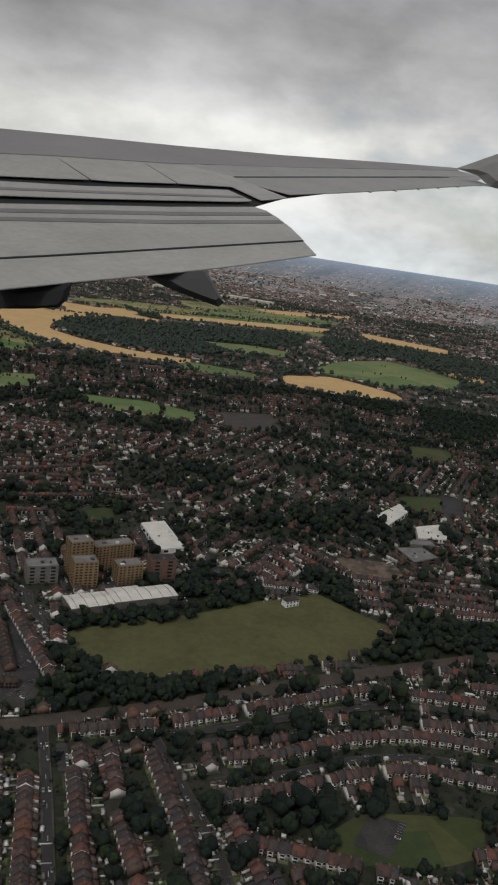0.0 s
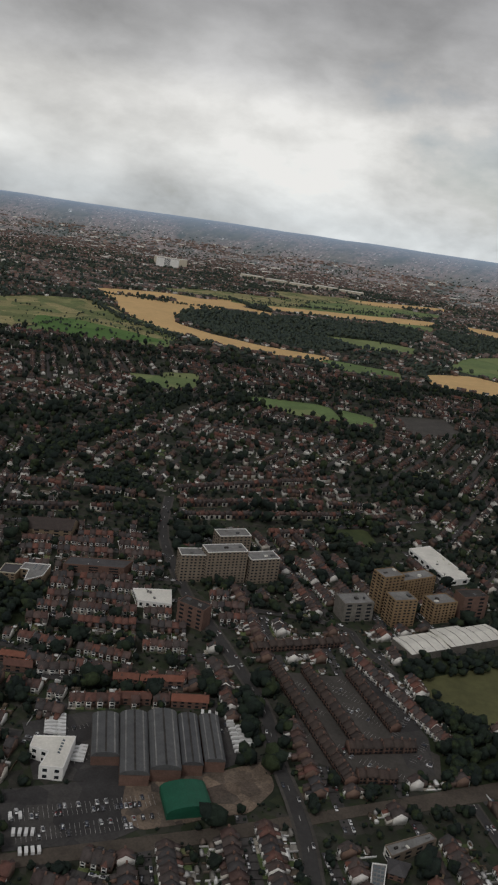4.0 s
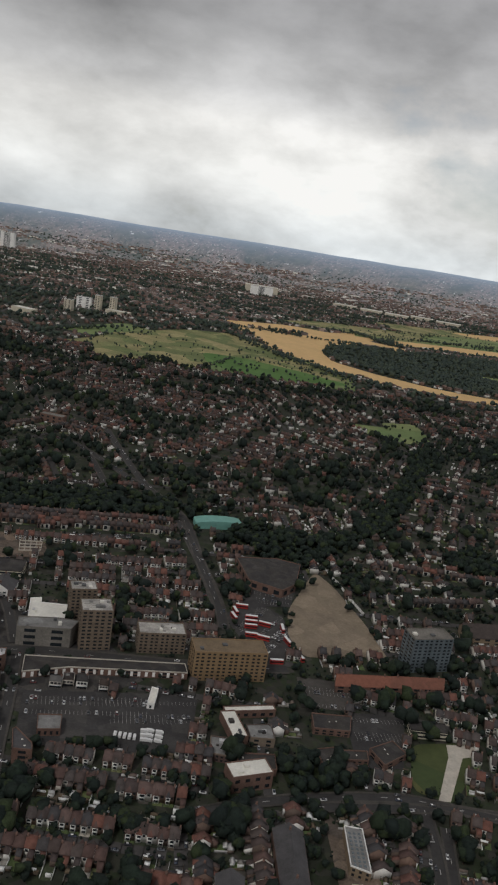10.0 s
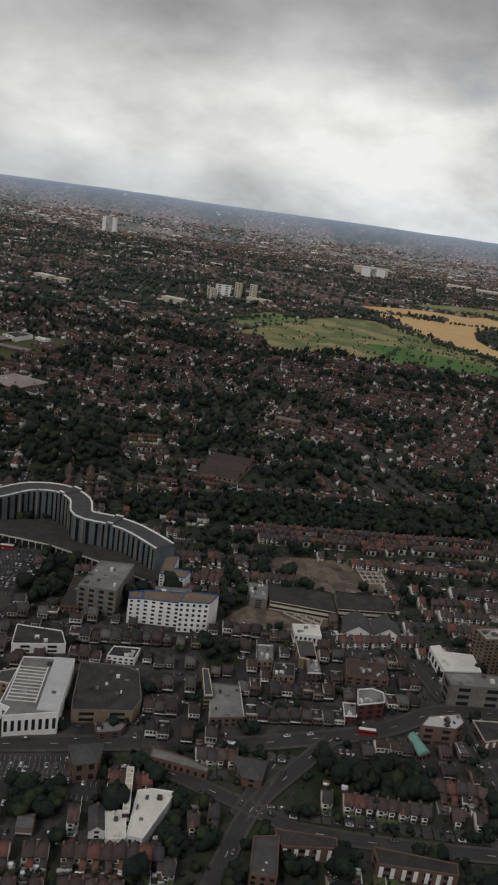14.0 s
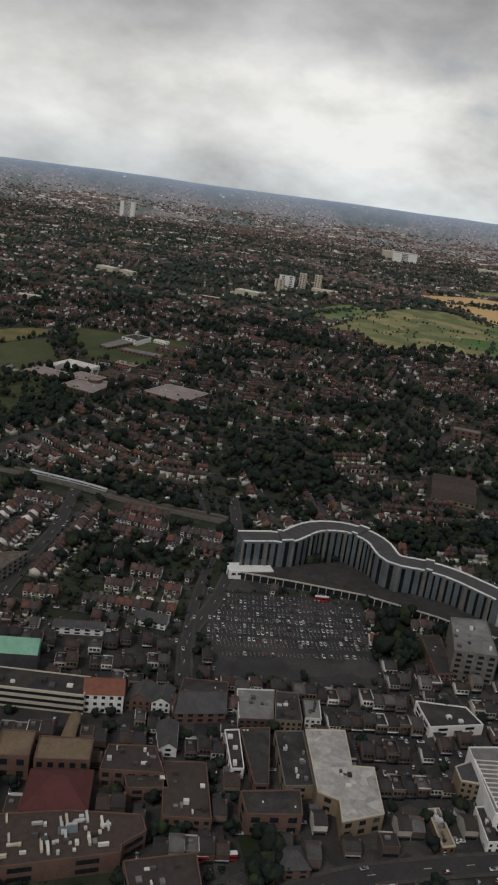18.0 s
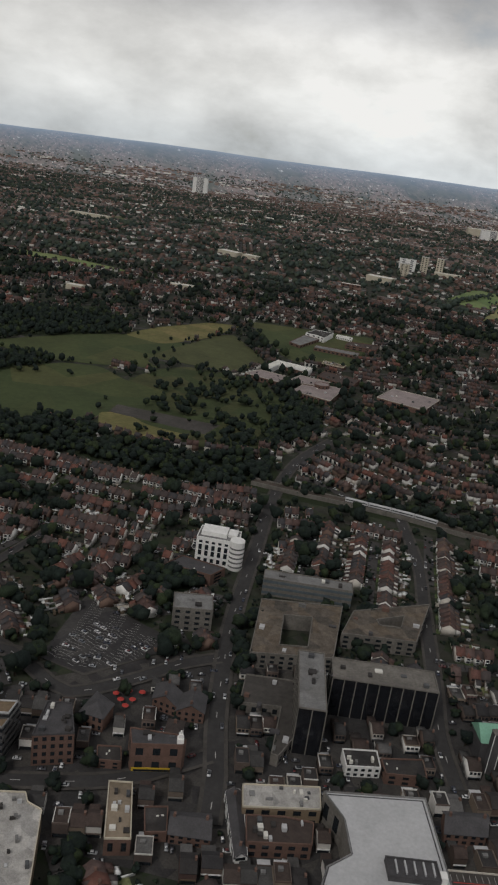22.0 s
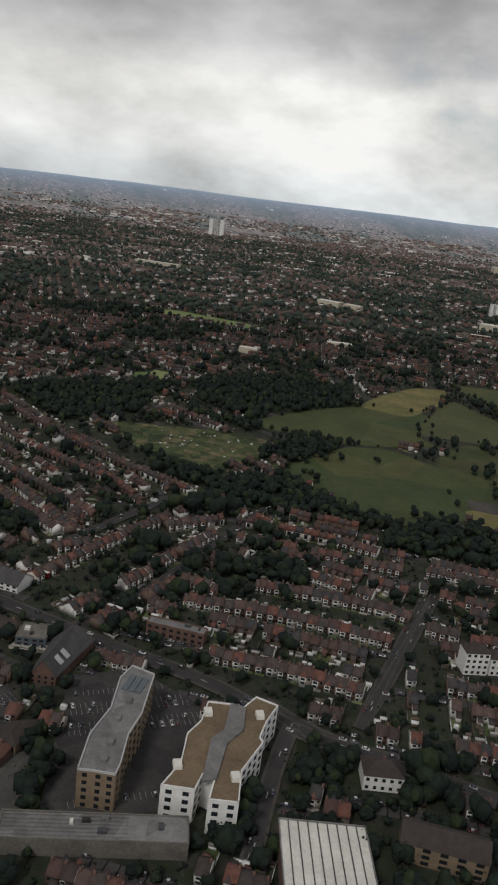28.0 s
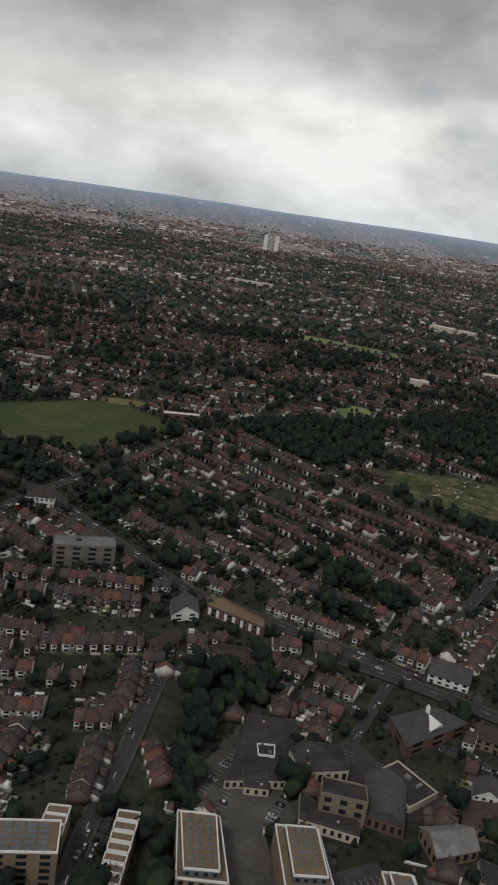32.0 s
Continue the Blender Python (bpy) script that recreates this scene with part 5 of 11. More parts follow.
def facade_windows(out, z0, z1, storeys, root, limit=18, slot=0.5):
    n = len(out)
    faces = []
    for i in range(n):
        (ax, ay), (bx, by) = out[i], out[(i + 1) % n]
        d = Vector((bx - ax, by - ay, 0))
        if d.length > 1.8 and d.x > 0.25 * d.length:
            faces.append((ax, ay, d))
    total = sum(d.length for _, _, d in faces)
    if not faces:
        return
    gap = max(1.5, total * storeys / limit)
    sh = (z1 - z0) / storeys
    pm = pane_mesh(gap * 0.5, sh * 0.5, "glass")
    for ax, ay, d in faces:
        k = max(1, int(d.length / gap))
        ang = math.degrees(math.atan2(d.y, d.x))
        for u in range(k):
            for j in range(storeys):
                t = (u + 0.5) / k
                shared("window", pm, root, pose(ax + d.x * t, ay + d.y * t, z0 + sh * (j + 0.28), 0, 0, ang))


def flat_building(style, h, out, base=0.0):
    s = STYLES[style]
    out = turned_left(out)
    if base > 0 and ROOTS:
        root = piece(s["name"], *ring_walls(out, base, h), s["wall"], ROOTS[-1], s["label"])
    else:
        root = tagged(new(s["name"]), s["label"], "building")
        piece("outer_wall", *ring_walls(out, -0.2, h), s["wall"], root)
        ROOTS.append(root)
    cx, cy = sum(q[0] for q in out) / len(out), sum(q[1] for q in out) / len(out)
    rr = random.Random(int(cx * 13 + cy * 7))
    opts = s["opts"]
    piece("parapet", *ring_walls(out, h + 0.003, h + 0.45, 0.24, 0.03), s["rim"], root)
    n = len(out)
    bm = bmesh.new()
    bm.faces.new([bm.verts.new((*q, h + 0.1)) for q in out]).normal_update()
    bmesh.ops.triangulate(bm, faces=bm.faces)
    me = bpy.data.meshes.new("roof_deck")
    bm.to_mesh(me)
    bm.free()
    me.materials.append(MAT[s["roof"]])
    o = new("roof_deck", me)
    o.parent = root
    longest = max(range(n), key=lambda i: math.dist(out[i], out[(i + 1) % n]))
    a, b = Vector(out[longest]), Vector(out[(longest + 1) % n])
    turn = math.degrees(math.atan2(b.y - a.y, b.x - a.x))
    du = (b - a).normalized()
    dv = Vector((-du.y, du.x))
    ext_u, ext_v = (b - a).length, max((Vector(q) - a).dot(dv) for q in out)

    def inside(x, y, pad=0.5):
        ok = True
        for i in range(n):
            p, q = Vector(out[i]), Vector(out[(i + 1) % n])
            d = (q - p).normalized()
            if Vector((-d.y, d.x)).dot(Vector((x, y)) - p) < pad:
                ok = False
        return ok

    if "glassbands" in opts:
        m = s["storeys"]
        for j in range(m):
            z = base + (h - base) * (j + 0.38) / m
            piece("window_band", *ring_walls(out, z, z + (h - base) / m * 0.42, 0.2, 0.05), "glass", root)
    elif "panels" in opts:
        facade_windows(out, base, h, 2, root, 12)
        for i in range(n):
            (ax, ay), (bx, by) = out[i], out[(i + 1) % n]
            L = math.dist((ax, ay), (bx, by))
            if bx - ax > 0.4 * L and L > 5:
                for k in range(int(L / 2.6)):
                    t = (k + 0.15) / int(L / 2.6)
                    piece("white_panel", *box(0, 1.0, -0.1, 0.02, 0.5, h * 0.9), "white", root, "", pose(ax + (bx - ax) * t, ay + (by - ay) * t, 0, 0, 0, math.degrees(math.atan2(by - ay, bx - ax))))
    elif "bays" not in opts and "pipes" not in opts:
        facade_windows(out, base, h, s["storeys"], root, 10 if s["storeys"] < 4 else 34 if style == "whiteblock" else 20)
    items = (4 if "plant" in opts else 2) + (5 if "clutter" in opts else 0)
    if "plant" in opts or "skylights" in opts:
        for _ in range(items * 3):
            u, v = rr.uniform(0.1, 0.9) * ext_u, rr.uniform(0.1, 0.9) * ext_v
            p = a + du * u + dv * v
            if items and inside(p.x, p.y, 0.9):
                items -= 1
                w, d, k = (rr.uniform(0.4, 1.6), rr.uniform(0.4, 1.5), rr.uniform(0.3, 1.1)) if "plant" in opts else (0.35, 0.6, 0.16)
                piece("roof_plant" if "plant" in opts else "skylight", *box(-w / 2, w / 2, -d / 2, d / 2, h + 0.09, h + 0.1 + k), rr.choice(("greyroof", "whiteroof", "metalroof", "darkroof", "paleroof")) if "plant" in opts else "whiteroof", root, "", pose(p.x, p.y, 0, 0, 0, turn))
    if "shopfront" in opts:
        for i in range(n):
            (ax, ay), (bx, by) = out[i], out[(i + 1) % n]
            L = math.dist((ax, ay), (bx, by))
            if bx - ax > 0.5 * L and L > 6:
                piece("shop_front", *box(0.4, L - 0.4, -0.22, 0.04, 0.3, 1.4), "yellow", root, "", pose(ax, ay, 0, 0, 0, math.degrees(math.atan2(by - ay, bx - ax))))
                piece("shop_window", *box(0.9, L - 0.9, -0.26, -0.2, 0.45, 1.0), "glass", root, "", pose(ax, ay, 0, 0, 0, math.degrees(math.atan2(by - ay, bx - ax))))
        p = Vector(max(out, key=lambda q: q[0] - q[1]))
        piece("cupola", *join(box(-0.8, 0.8, -0.8, 0.8, h, h + 1.6), box(-0.5, 0.5, -0.5, 0.5, h + 1.6, h + 2.8), box(-0.2, 0.2, -0.2, 0.2, h + 2.8, h + 3.6)), "white", root, "", pose(p.x - 0.9, p.y + 0.9, 0, 0, 0, turn))
    if "ducts" in opts:
        for i in range(46):
            p = a + du * rr.uniform(0.05, 0.95) * ext_u + dv * rr.uniform(0.1, 0.95) * ext_v
            if inside(p.x, p.y, 1.2):
                w, d = rr.choice(((0.5, 2.6), (2.4, 0.6), (0.7, 0.7), (0.6, 3.4)))
                piece("roof_duct", *box(-w / 2, w / 2, -d / 2, d / 2, h + 0.09, h + rr.uniform(0.5, 1.0)), rr.choice(("whiteroof", "paleroof", "cream")), root, "", pose(p.x, p.y, 0, 0, 0, turn))
        p = a + du * ext_u * 0.62 + dv * ext_v * 0.55
        piece("roof_glazing", *prism([(-1.2, h + 0.1), (1.2, h + 0.1), (0, h + 1.1)], -2.2, 2.2), "blueglass", root, "", pose(p.x, p.y, 0, 0, 0, turn))
    if style == "whiterib":
        for i in range(1, 9):
            piece("roof_gutter", *box(0.4, ext_u - 0.4, ext_v * i / 9 - 0.13, ext_v * i / 9 + 0.13, h + 0.1, h + 0.24), "darkconcrete", root, "", pose(a.x, a.y, 0, 0, 0, turn))
    if "beams" in opts:
        k = max(3, int(ext_u / (1.9 if style != "whiterib" else 3.4)))
        for i in range(1, k):
            p = a + du * (ext_u * i / k)
            piece("roof_beam", *box(-0.1, 0.1, 0.15, ext_v - 0.15, h + 0.1, h + 0.24), {"ladder": "white", "whiterib": "darkconcrete"}.get(style, "greyroof"), root, "", pose(p.x, p.y, 0, 0, 0, turn))
    if "frames" in opts:
        for i in range(11):
            p = a + du * (ext_u * (0.14 + 0.62 * i / 10))
            piece("roof_beam", *box(-0.09, 0.09, ext_v * 0.42, ext_v * 0.92, h + 0.1, h + 0.4), "whiteroof", root, "", pose(p.x, p.y, 0, 0, 0, turn))
        for e in (0.42, 0.92):
            piece("roof_frame", *box(ext_u * 0.13, ext_u * 0.78, ext_v * e - 0.14, ext_v * e + 0.14, h + 0.1, h + 0.45), "white", root, "", pose(a.x, a.y, 0, 0, 0, turn))
        piece("side_roof", *box(0.3, ext_u - 0.3, 0.3, ext_v * 0.36, h + 0.1, h + 0.55), "paleroof", root, "", pose(a.x, a.y, 0, 0, 0, turn))
    if "gutters" in opts:
        inner = [tuple(Vector(q).lerp(Vector((cx, cy)), 0.045)) for q in out]
        piece("roof_gutter", *ring_walls(inner, h + 0.1, h + 0.14, 0.3), "slate", root)
    if "pipes" in opts:
        for i in range(5):
            piece("duct", *box(ext_u * (0.08 + 0.18 * i), ext_u * (0.08 + 0.18 * i) + 0.3, ext_v * 0.15, ext_v * 0.8, h + 0.1, h + 0.6), "paleroof", root, "", pose(a.x, a.y, 0, 0, 0, turn))
        piece("cooling_unit", *box(-1.6, -0.2, ext_v * 0.5, ext_v * 0.9, h - 1.4, h + 0.5), "white", root, "", pose(a.x, a.y, 0, 0, 0, turn))
    if "solar" in opts:
        for i in range(max(2, int(ext_u / 1.6))):
            for j in range(3):
                p = a + du * (0.9 + i * 1.5) + dv * (ext_v * (0.25 + 0.25 * j))
                if inside(p.x, p.y, 0.7):
                    piece("solar_panel", *prism([(-0.4, h + 0.14), (0.4, h + 0.34), (0.4, h + 0.29), (-0.4, h + 0.1)][::-1], -0.42, 0.42), "blueglass", root, "", pose(p.x, p.y, 0, 0, 0, turn))
    if "bays" in opts:
        for lo, hi in ((0.12, 0.34), (0.66, 0.88)):
            for i in range(int(ext_u / 1.35)):
                p = a + du * (0.8 + i * 1.35)
                q0, q1 = p + dv * ext_v * lo, p + dv * ext_v * hi
                if inside(q0.x, q0.y, 0.4) and inside(q1.x, q1.y, 0.4):
                    piece("bay_line", *box(-0.045, 0.045, ext_v * lo, ext_v * hi, h + 0.105, h + 0.115), "mark", root, "", pose(p.x, p.y, 0, 0, 0, turn))
        if ext_u > 30 and h == 7.0:
            piece("blue_bays", *box(2, 8, ext_v * 0.05, ext_v * 0.3, h + 0.104, h + 0.112), "blue", root, "", pose(a.x, a.y, 0, 0, 0, turn))
        for e in (0.38, 0.62):
            u0 = next((i * 0.5 for i in range(2, 80) if inside(*(a + du * i * 0.5 + dv * ext_v * e), 0.6)), None)
            u1 = next((ext_u + 6 - i * 0.5 for i in range(2, 80) if inside(*(a + du * (ext_u + 6 - i * 0.5) + dv * ext_v * e), 0.6)), None)
            if u0 is not None and u1 is not None and u1 > u0 + 1:
                piece("lane_line", *box(u0, u1, ext_v * e - 0.09, ext_v * e + 0.09, h + 0.105, h + 0.118), "redline", root, "", pose(a.x, a.y, 0, 0, 0, turn))
    FOOT.append((cx, cy, out))
    claim(out, 3)
    return root


def pitched_building(style, h, out):
    """Eaves on four corners, ridge along the first side."""
    s = STYLES[style]
    opts = s["opts"]
    a, b, c, d = [Vector((*q, 0)) for q in out]
    if (b - a).cross(c - b).z < 0:
        a, b, c, d = b, a, d, c
    if (b - a).length < (c - b).length * 0.85:
        a, b, c, d = b, c, d, a
    root = tagged(new(s["name"]), s["label"], "building")
    ring = [(p.x, p.y) for p in (a, b, c, d)]
    m0, m1 = (a + d) / 2, (b + c) / 2
    half = ((d - a).length + (c - b).length) / 4
    rise = half * (1.0 if "steep" in opts or style == "archgable" else 0.62)
    if "hip" in opts:
        e = (m1 - m0).normalized() * min(half * 0.9, (m1 - m0).length * 0.4)
        m0, m1 = m0 + e, m1 - e
    up = Vector((0, 0, 1))
    wv, wf = ring_walls(ring, -0.2, h)
    if "hip" not in opts and "vault" not in opts:
        o = len(wv)
        wv += [tuple(p + up * z) for p, z in ((a, h), (d, h), ((a + d) / 2, h + rise), (b, h), (c, h), ((b + c) / 2, h + rise))]
        wf += [(o + 1, o, o + 2), (o + 3, o + 4, o + 5)]
    piece("outer_wall", wv, wf, s["wall"], root)
    ctr = (a + b + c + d) / 4
    if "vault" in opts:
        v, f = [], []
        for p, q in ((a, d), (b, c)):
            for i in range(13):
                t = i / 12
                v.append(tuple(p.lerp(q, t) + up * (h + rise * 0.9 * math.sin(math.pi * t) ** 0.8)))
        f = [(i, i + 13, i + 14, i + 1) for i in range(12)] + [tuple(range(13)), tuple(range(25, 12, -1))]
        piece("vaulted_roof", v, f, s["roof"], root)
    else:
        def out_by(p, k):
            return p + (p - ctr).normalized() * k
        ea, eb, ec, ed = [out_by(p, 0.35) + up * (h - 0.1) for p in (a, b, c, d)]
        if "hip" not in opts:
            x = (m1 - m0).normalized() * 0.25
            m0, m1 = m0 - x, m1 + x
        r0, r1 = m0 + up * (h + rise), m1 + up * (h + rise)
        pts = [ea, eb, ec, ed, r0, r1]
        low = [p - up * 0.14 for p in pts]
        v = [tuple(p) for p in pts + low]
        f = [(0, 1, 5, 4), (2, 3, 4, 5), (6, 10, 11, 7), (8, 11, 10, 9), (0, 6, 7, 1), (2, 8, 9, 3)]
        f += [(1, 2, 5), (3, 0, 4), (1, 7, 8, 2), (3, 9, 6, 0)] if "hip" in opts else [(1, 7, 11, 5), (2, 5, 11, 8), (0, 4, 10, 6), (3, 9, 10, 4)]
        piece("pitched_roof", v, f, s["roof"], root)
        piece("ridge", *ridge_bar(r0, r1), s["roof"], root)
        if "chimney" in opts or s["name"] == "white_gabled_house":
            for t in (0.12, 0.88):
                p = m0.lerp(m1, t)
                piece("chimney", *box(p.x - 0.3, p.x + 0.3, p.y - 0.3, p.y + 0.3, h + rise * 0.6, h + rise + 0.8), "brick", root)
        if "skypanes" in opts:
            side = [(b, c, a, d)][0]
            for t in (0.2, 0.36):
                for lo in (0.35,):
                    p, q = ec.lerp(ed, t), r1.lerp(r0, t)
                    p2, q2 = ec.lerp(ed, t + 0.09), r1.lerp(r0, t + 0.09)
                    vs = [p.lerp(q, 0.25), p2.lerp(q2, 0.25), p2.lerp(q2, 0.7), p.lerp(q, 0.7)]
                    piece("skylight", [tuple(k + up * 0.05) for k in vs] + [tuple(k + up * 0.16) for k in vs], [(4, 5, 6, 7), (0, 1, 5, 4), (1, 2, 6, 5), (2, 3, 7, 6), (3, 0, 4, 7)], "paleroof", root)
        if "cupola" in opts:
            p = (m0 + m1) / 2
            piece("cupola", *join(box(p.x - 0.5, p.x + 0.5, p.y - 0.5, p.y + 0.5, h + rise * 0.8, h + rise + 1.2), box(p.x - 0.3, p.x + 0.3, p.y - 0.3, p.y + 0.3, h + rise + 1.2, h + rise + 1.8)), "white", root)
            piece("gablet", [tuple(q) for q in (ea.lerp(eb, 0.35).lerp(m0, 0.3) + up * rise * 0.3, ea.lerp(eb, 0.65).lerp(m1, 0.3) + up * rise * 0.3, (ea + eb) / 2 + up * rise * 0.9, p + up * (h + rise * 0.9))], [(0, 1, 2), (1, 3, 2), (0, 2, 3)], "white", root)
    facade_windows(turned_left(ring), 0, h, s["storeys"], root, 10)
    FOOT.append((ctr.x, ctr.y, ring))
    claim(ring, 3)
    return root


def ridge_bar(p, q):
    d = (q - p).normalized()
    s = Vector((-d.y, d.x, 0)) * 0.13
    up = Vector((0, 0, 0.1))
    vs = [p - s - up * 0.6, q - s - up * 0.6, q + s - up * 0.6, p + s - up * 0.6, p - s * 0.5 + up, q - s * 0.5 + up, q + s * 0.5 + up, p + s * 0.5 + up]
    return [tuple(v) for v in vs], [(0, 1, 5, 4), (1, 2, 6, 5), (2, 3, 7, 6), (3, 0, 4, 7), (4, 5, 6, 7)]


def in_ring(x, y, ring):
    hit = False
    for (ax, ay), (bx, by) in zip(ring, ring[1:] + ring[:1]):
        if (ay > y) != (by > y) and x < (bx - ax) * (y - ay) / (by - ay) + ax:
            hit = not hit
    return hit


def overlaps(x, y, w, d, turn):
    """Whether a building of that size would stand in one that is already there."""
    c, s = math.cos(radians(turn)), math.sin(radians(turn))
    for fx, fy, ring in FOOT:
        if math.hypot(fx - x, fy - y) > 60:
            continue
        u, v = (fx - x) * c + (fy - y) * s, -(fx - x) * s + (fy - y) * c
        if abs(u) < w / 2 and abs(v) < d / 2:
            return True
        if any(in_ring(x + a * w * c - b * d * s, y + a * w * s + b * d * c, ring) for a, b in ((0, 0), (-0.33, -0.33), (0.33, -0.33), (0.33, 0.33), (-0.33, 0.33))):
            return True
    return False


# ---- terraced houses ----
def house_parts():
    """One terraced house, 3 m of frontage, front towards -y."""
    walls = prism([(-2.2, 0), (2.2, 0), (2.2, 2.75), (0, 4.1), (-2.2, 2.75)], -1.5, 1.5)
    roof = prism([(-2.5, 2.62), (0, 4.17), (2.5, 2.62), (2.5, 2.78), (0, 4.36), (-2.5, 2.78)], -1.5, 1.5)
    chimney = box(0.95, 1.45, -0.25, 0.35, 3.6, 5.0)
    back = prism([(2.2, 0), (4.3, 0), (4.3, 1.75), (2.2, 2.5)], -1.4, 0.1)
    backroof = prism([(2.2, 2.52), (4.45, 1.72), (4.45, 1.82), (2.2, 2.64)], -1.45, 0.15)
    bay = prism([(-2.75, 0), (-2.2, 0), (-2.2, 2.6), (-2.75, 2.6)], -1.15, 0.25)
    gable = ([(-1.3, -2.9, 2.55), (0.4, -2.9, 2.55), (-0.45, -2.9, 3.6), (-0.45, -0.9, 3.6), (-1.3, -1.9, 2.9), (0.4, -1.9, 2.9)], [(0, 1, 2), (1, 5, 3, 2), (0, 2, 3, 4)])
    return dict(walls=walls, roof=roof, chimney=chimney, back=back, backroof=backroof, bay=bay, gable=gable)


HP = house_parts()


def quad_front(x0, x1, y, z0, z1):
    return ([(x0, y, z0), (x1, y, z0), (x1, y, z1), (x0, y, z1)], [(0, 1, 2, 3)])


def quad_back(x0, x1, y, z0, z1):
    return ([(x1, y, z0), (x0, y, z0), (x0, y, z1), (x1, y, z1)], [(0, 1, 2, 3)])


FULL = [(HP["walls"], 0), (HP["roof"], 1), (HP["chimney"], 2), (HP["back"], 0), (HP["backroof"], 1), (HP["bay"], 3), (HP["gable"], 1),
        (quad_front(-0.95, 0.05, -2.78, 0.5, 1.15), 4), (quad_front(-0.95, 0.05, -2.78, 1.6, 2.3), 4), (quad_front(0.6, 1.2, -2.23, 1.6, 2.3), 4), (quad_back(0.4, 1.2, 2.23, 1.5, 2.2), 4)]
MID = [(HP["walls"], 0), (prism([(-2.5, 2.65), (2.5, 2.65), (0, 4.35)], -1.5, 1.5), 1), (box(0.95, 1.45, -0.25, 0.35, 3.6, 4.9), 2), (quad_front(-1.1, 0.3, -2.24, 0.5, 2.3), 4)]
LOW = [(prism([(-2.2, 0), (2.2, 0), (2.2, 2.75), (-2.2, 2.75)], -1.5, 1.5), 0), (prism([(-2.4, 2.7), (2.4, 2.7), (0, 4.3)], -1.5, 1.5), 1)]
PLAIN = [(HP["walls"], 0), (HP["roof"], 1), (HP["chimney"], 2), (quad_front(-1.0, -0.2, -2.24, 0.4, 1.1), 4), (quad_front(0.3, 1.1, -2.24, 0.4, 1.1), 4), (quad_front(-1.0, -0.2, -2.24, 1.6, 2.3), 4), (quad_front(0.3, 1.1, -2.24, 1.6, 2.3), 4)]
PLAIN_MATS = ["brick", "brownroof", "brick", "white", "glass"]
HOUSE_MATS = ["wall", "roof", "brick", "white", "glass"]


def packed(groups):
    v, f = join(*[g for g, _ in groups])
    return (v, f), [i for g, i in groups for _ in g[1]]


HOUSES = []   # x, y, angle, width, style


def terrace(pts, style):
    """A row of joined houses along a line."""
    line, left, right = strip(pts, 4.5, 3.0)
    rr = random.Random(int(abs(pts[0][0]) * 31 + pts[0][1]))
    gap = 0
    for i in range(len(line) - 1):
        gap -= 1
        if style == "t" and rr.random() < 0.06:
            continue
        p, d = (line[i] + line[i + 1]) / 2, line[i + 1] - line[i]
        if held(p.x, p.y) == 3:
            continue
        a = math.atan2(d.y, d.x)
        if math.cos(a) < 0:
            a += math.pi
        HOUSES.append((p.x, p.y, a, d.length / 3.0, {"t": 0, "d": 1, "f": 2, "s": 3}[style]))
    for i in range(len(line) - 1):
        claim([(left[i].x, left[i].y), (left[i + 1].x, left[i + 1].y), (right[i + 1].x, right[i + 1].y), (right[i].x, right[i].y)], 3)


SEEDS = []


def seed(x, y, turn):
    SEEDS.append((x, y, radians(turn)))

area("town", [(-865, 222), (-860, 262), (-815, 300), (-740, 312), (-690, 320), (-640, 322), (-560, 345), (-470, 352), (-420, 345), (-395, 318), (-420, 285), (-490, 285), (-545, 262), (-545, 225)])
area("gold", [(-487, 1382), (-434, 1245), (-345, 1144), (-265, 1083), (-192, 1076), (-116, 1082), (-112, 1128), (-206, 1132), (-285, 1171), (-346, 1223), (-365, 1298), (-363, 1397), (-304, 1506), (-396, 1501)])
area("gold", [(-364, 1413), (-305, 1524), (-224, 1716), (-314, 1672), (-429, 1514), (-395, 1492)])
area("wood", [(-366, 1311), (-348, 1418), (-262, 1472), (-120, 1543), (60, 1641), (51, 1461), (-53, 1267), (-129, 1144), (-206, 1152), (-286, 1193), (-349, 1246)])
area("green", [(-499, 964), (-446, 1010), (-362, 990), (-316, 1020), (-321, 1067), (-399, 1096), (-468, 1111)])
area("scrub", [(-679, 995), (-625, 1047), (-563, 1005), (-503, 969), (-471, 1107), (-528, 1143), (-589, 1197), (-645, 1111)])
area("green", [(-714, 1107), (-665, 1259), (-600, 1210), (-666, 1080)])
area("scrub", [(-470, 1121), (-400, 1106), (-317, 1070), (-340, 1102), (-428, 1161), (-482, 1205)])
area("wood", [(-594, 1204), (-535, 1217), (-469, 1224), (-407, 1187), (-340, 1126), (-354, 1096), (-441, 1134), (-526, 1173)])
area("gold", [(-533, 1470), (-412, 1465), (-379, 1408), (-432, 1365), (-501, 1392)])
area("gold", [(183, 1850), (368, 1742), (334, 1620), (227, 1677), (175, 1752)])
area("gold", [(-254, 1746), (-34, 1770), (-23, 1635), (-220, 1602)])
area("green", [(-21, 1763), (94, 1714), (91, 1619), (-18, 1632)])
area("gold", [(-423, 1560), (-317, 1583), (-221, 1541), (-224, 1493), (-356, 1470)])
area("green", [(-424, 1222), (-338, 1141), (-313, 1073), (-351, 1017)])
area("scrub", [(-280, 2004), (-31, 2131), (139, 1977), (-23, 1836), (-218, 1854)])
area("gold", [(12, 1104), (85, 1154), (167, 1086), (176, 1030), (86, 1023), (13, 1029)])
area("green", [(53, 1192), (103, 1328), (198, 1423), (302, 1301), (275, 1208), (164, 1126), (94, 1162)])
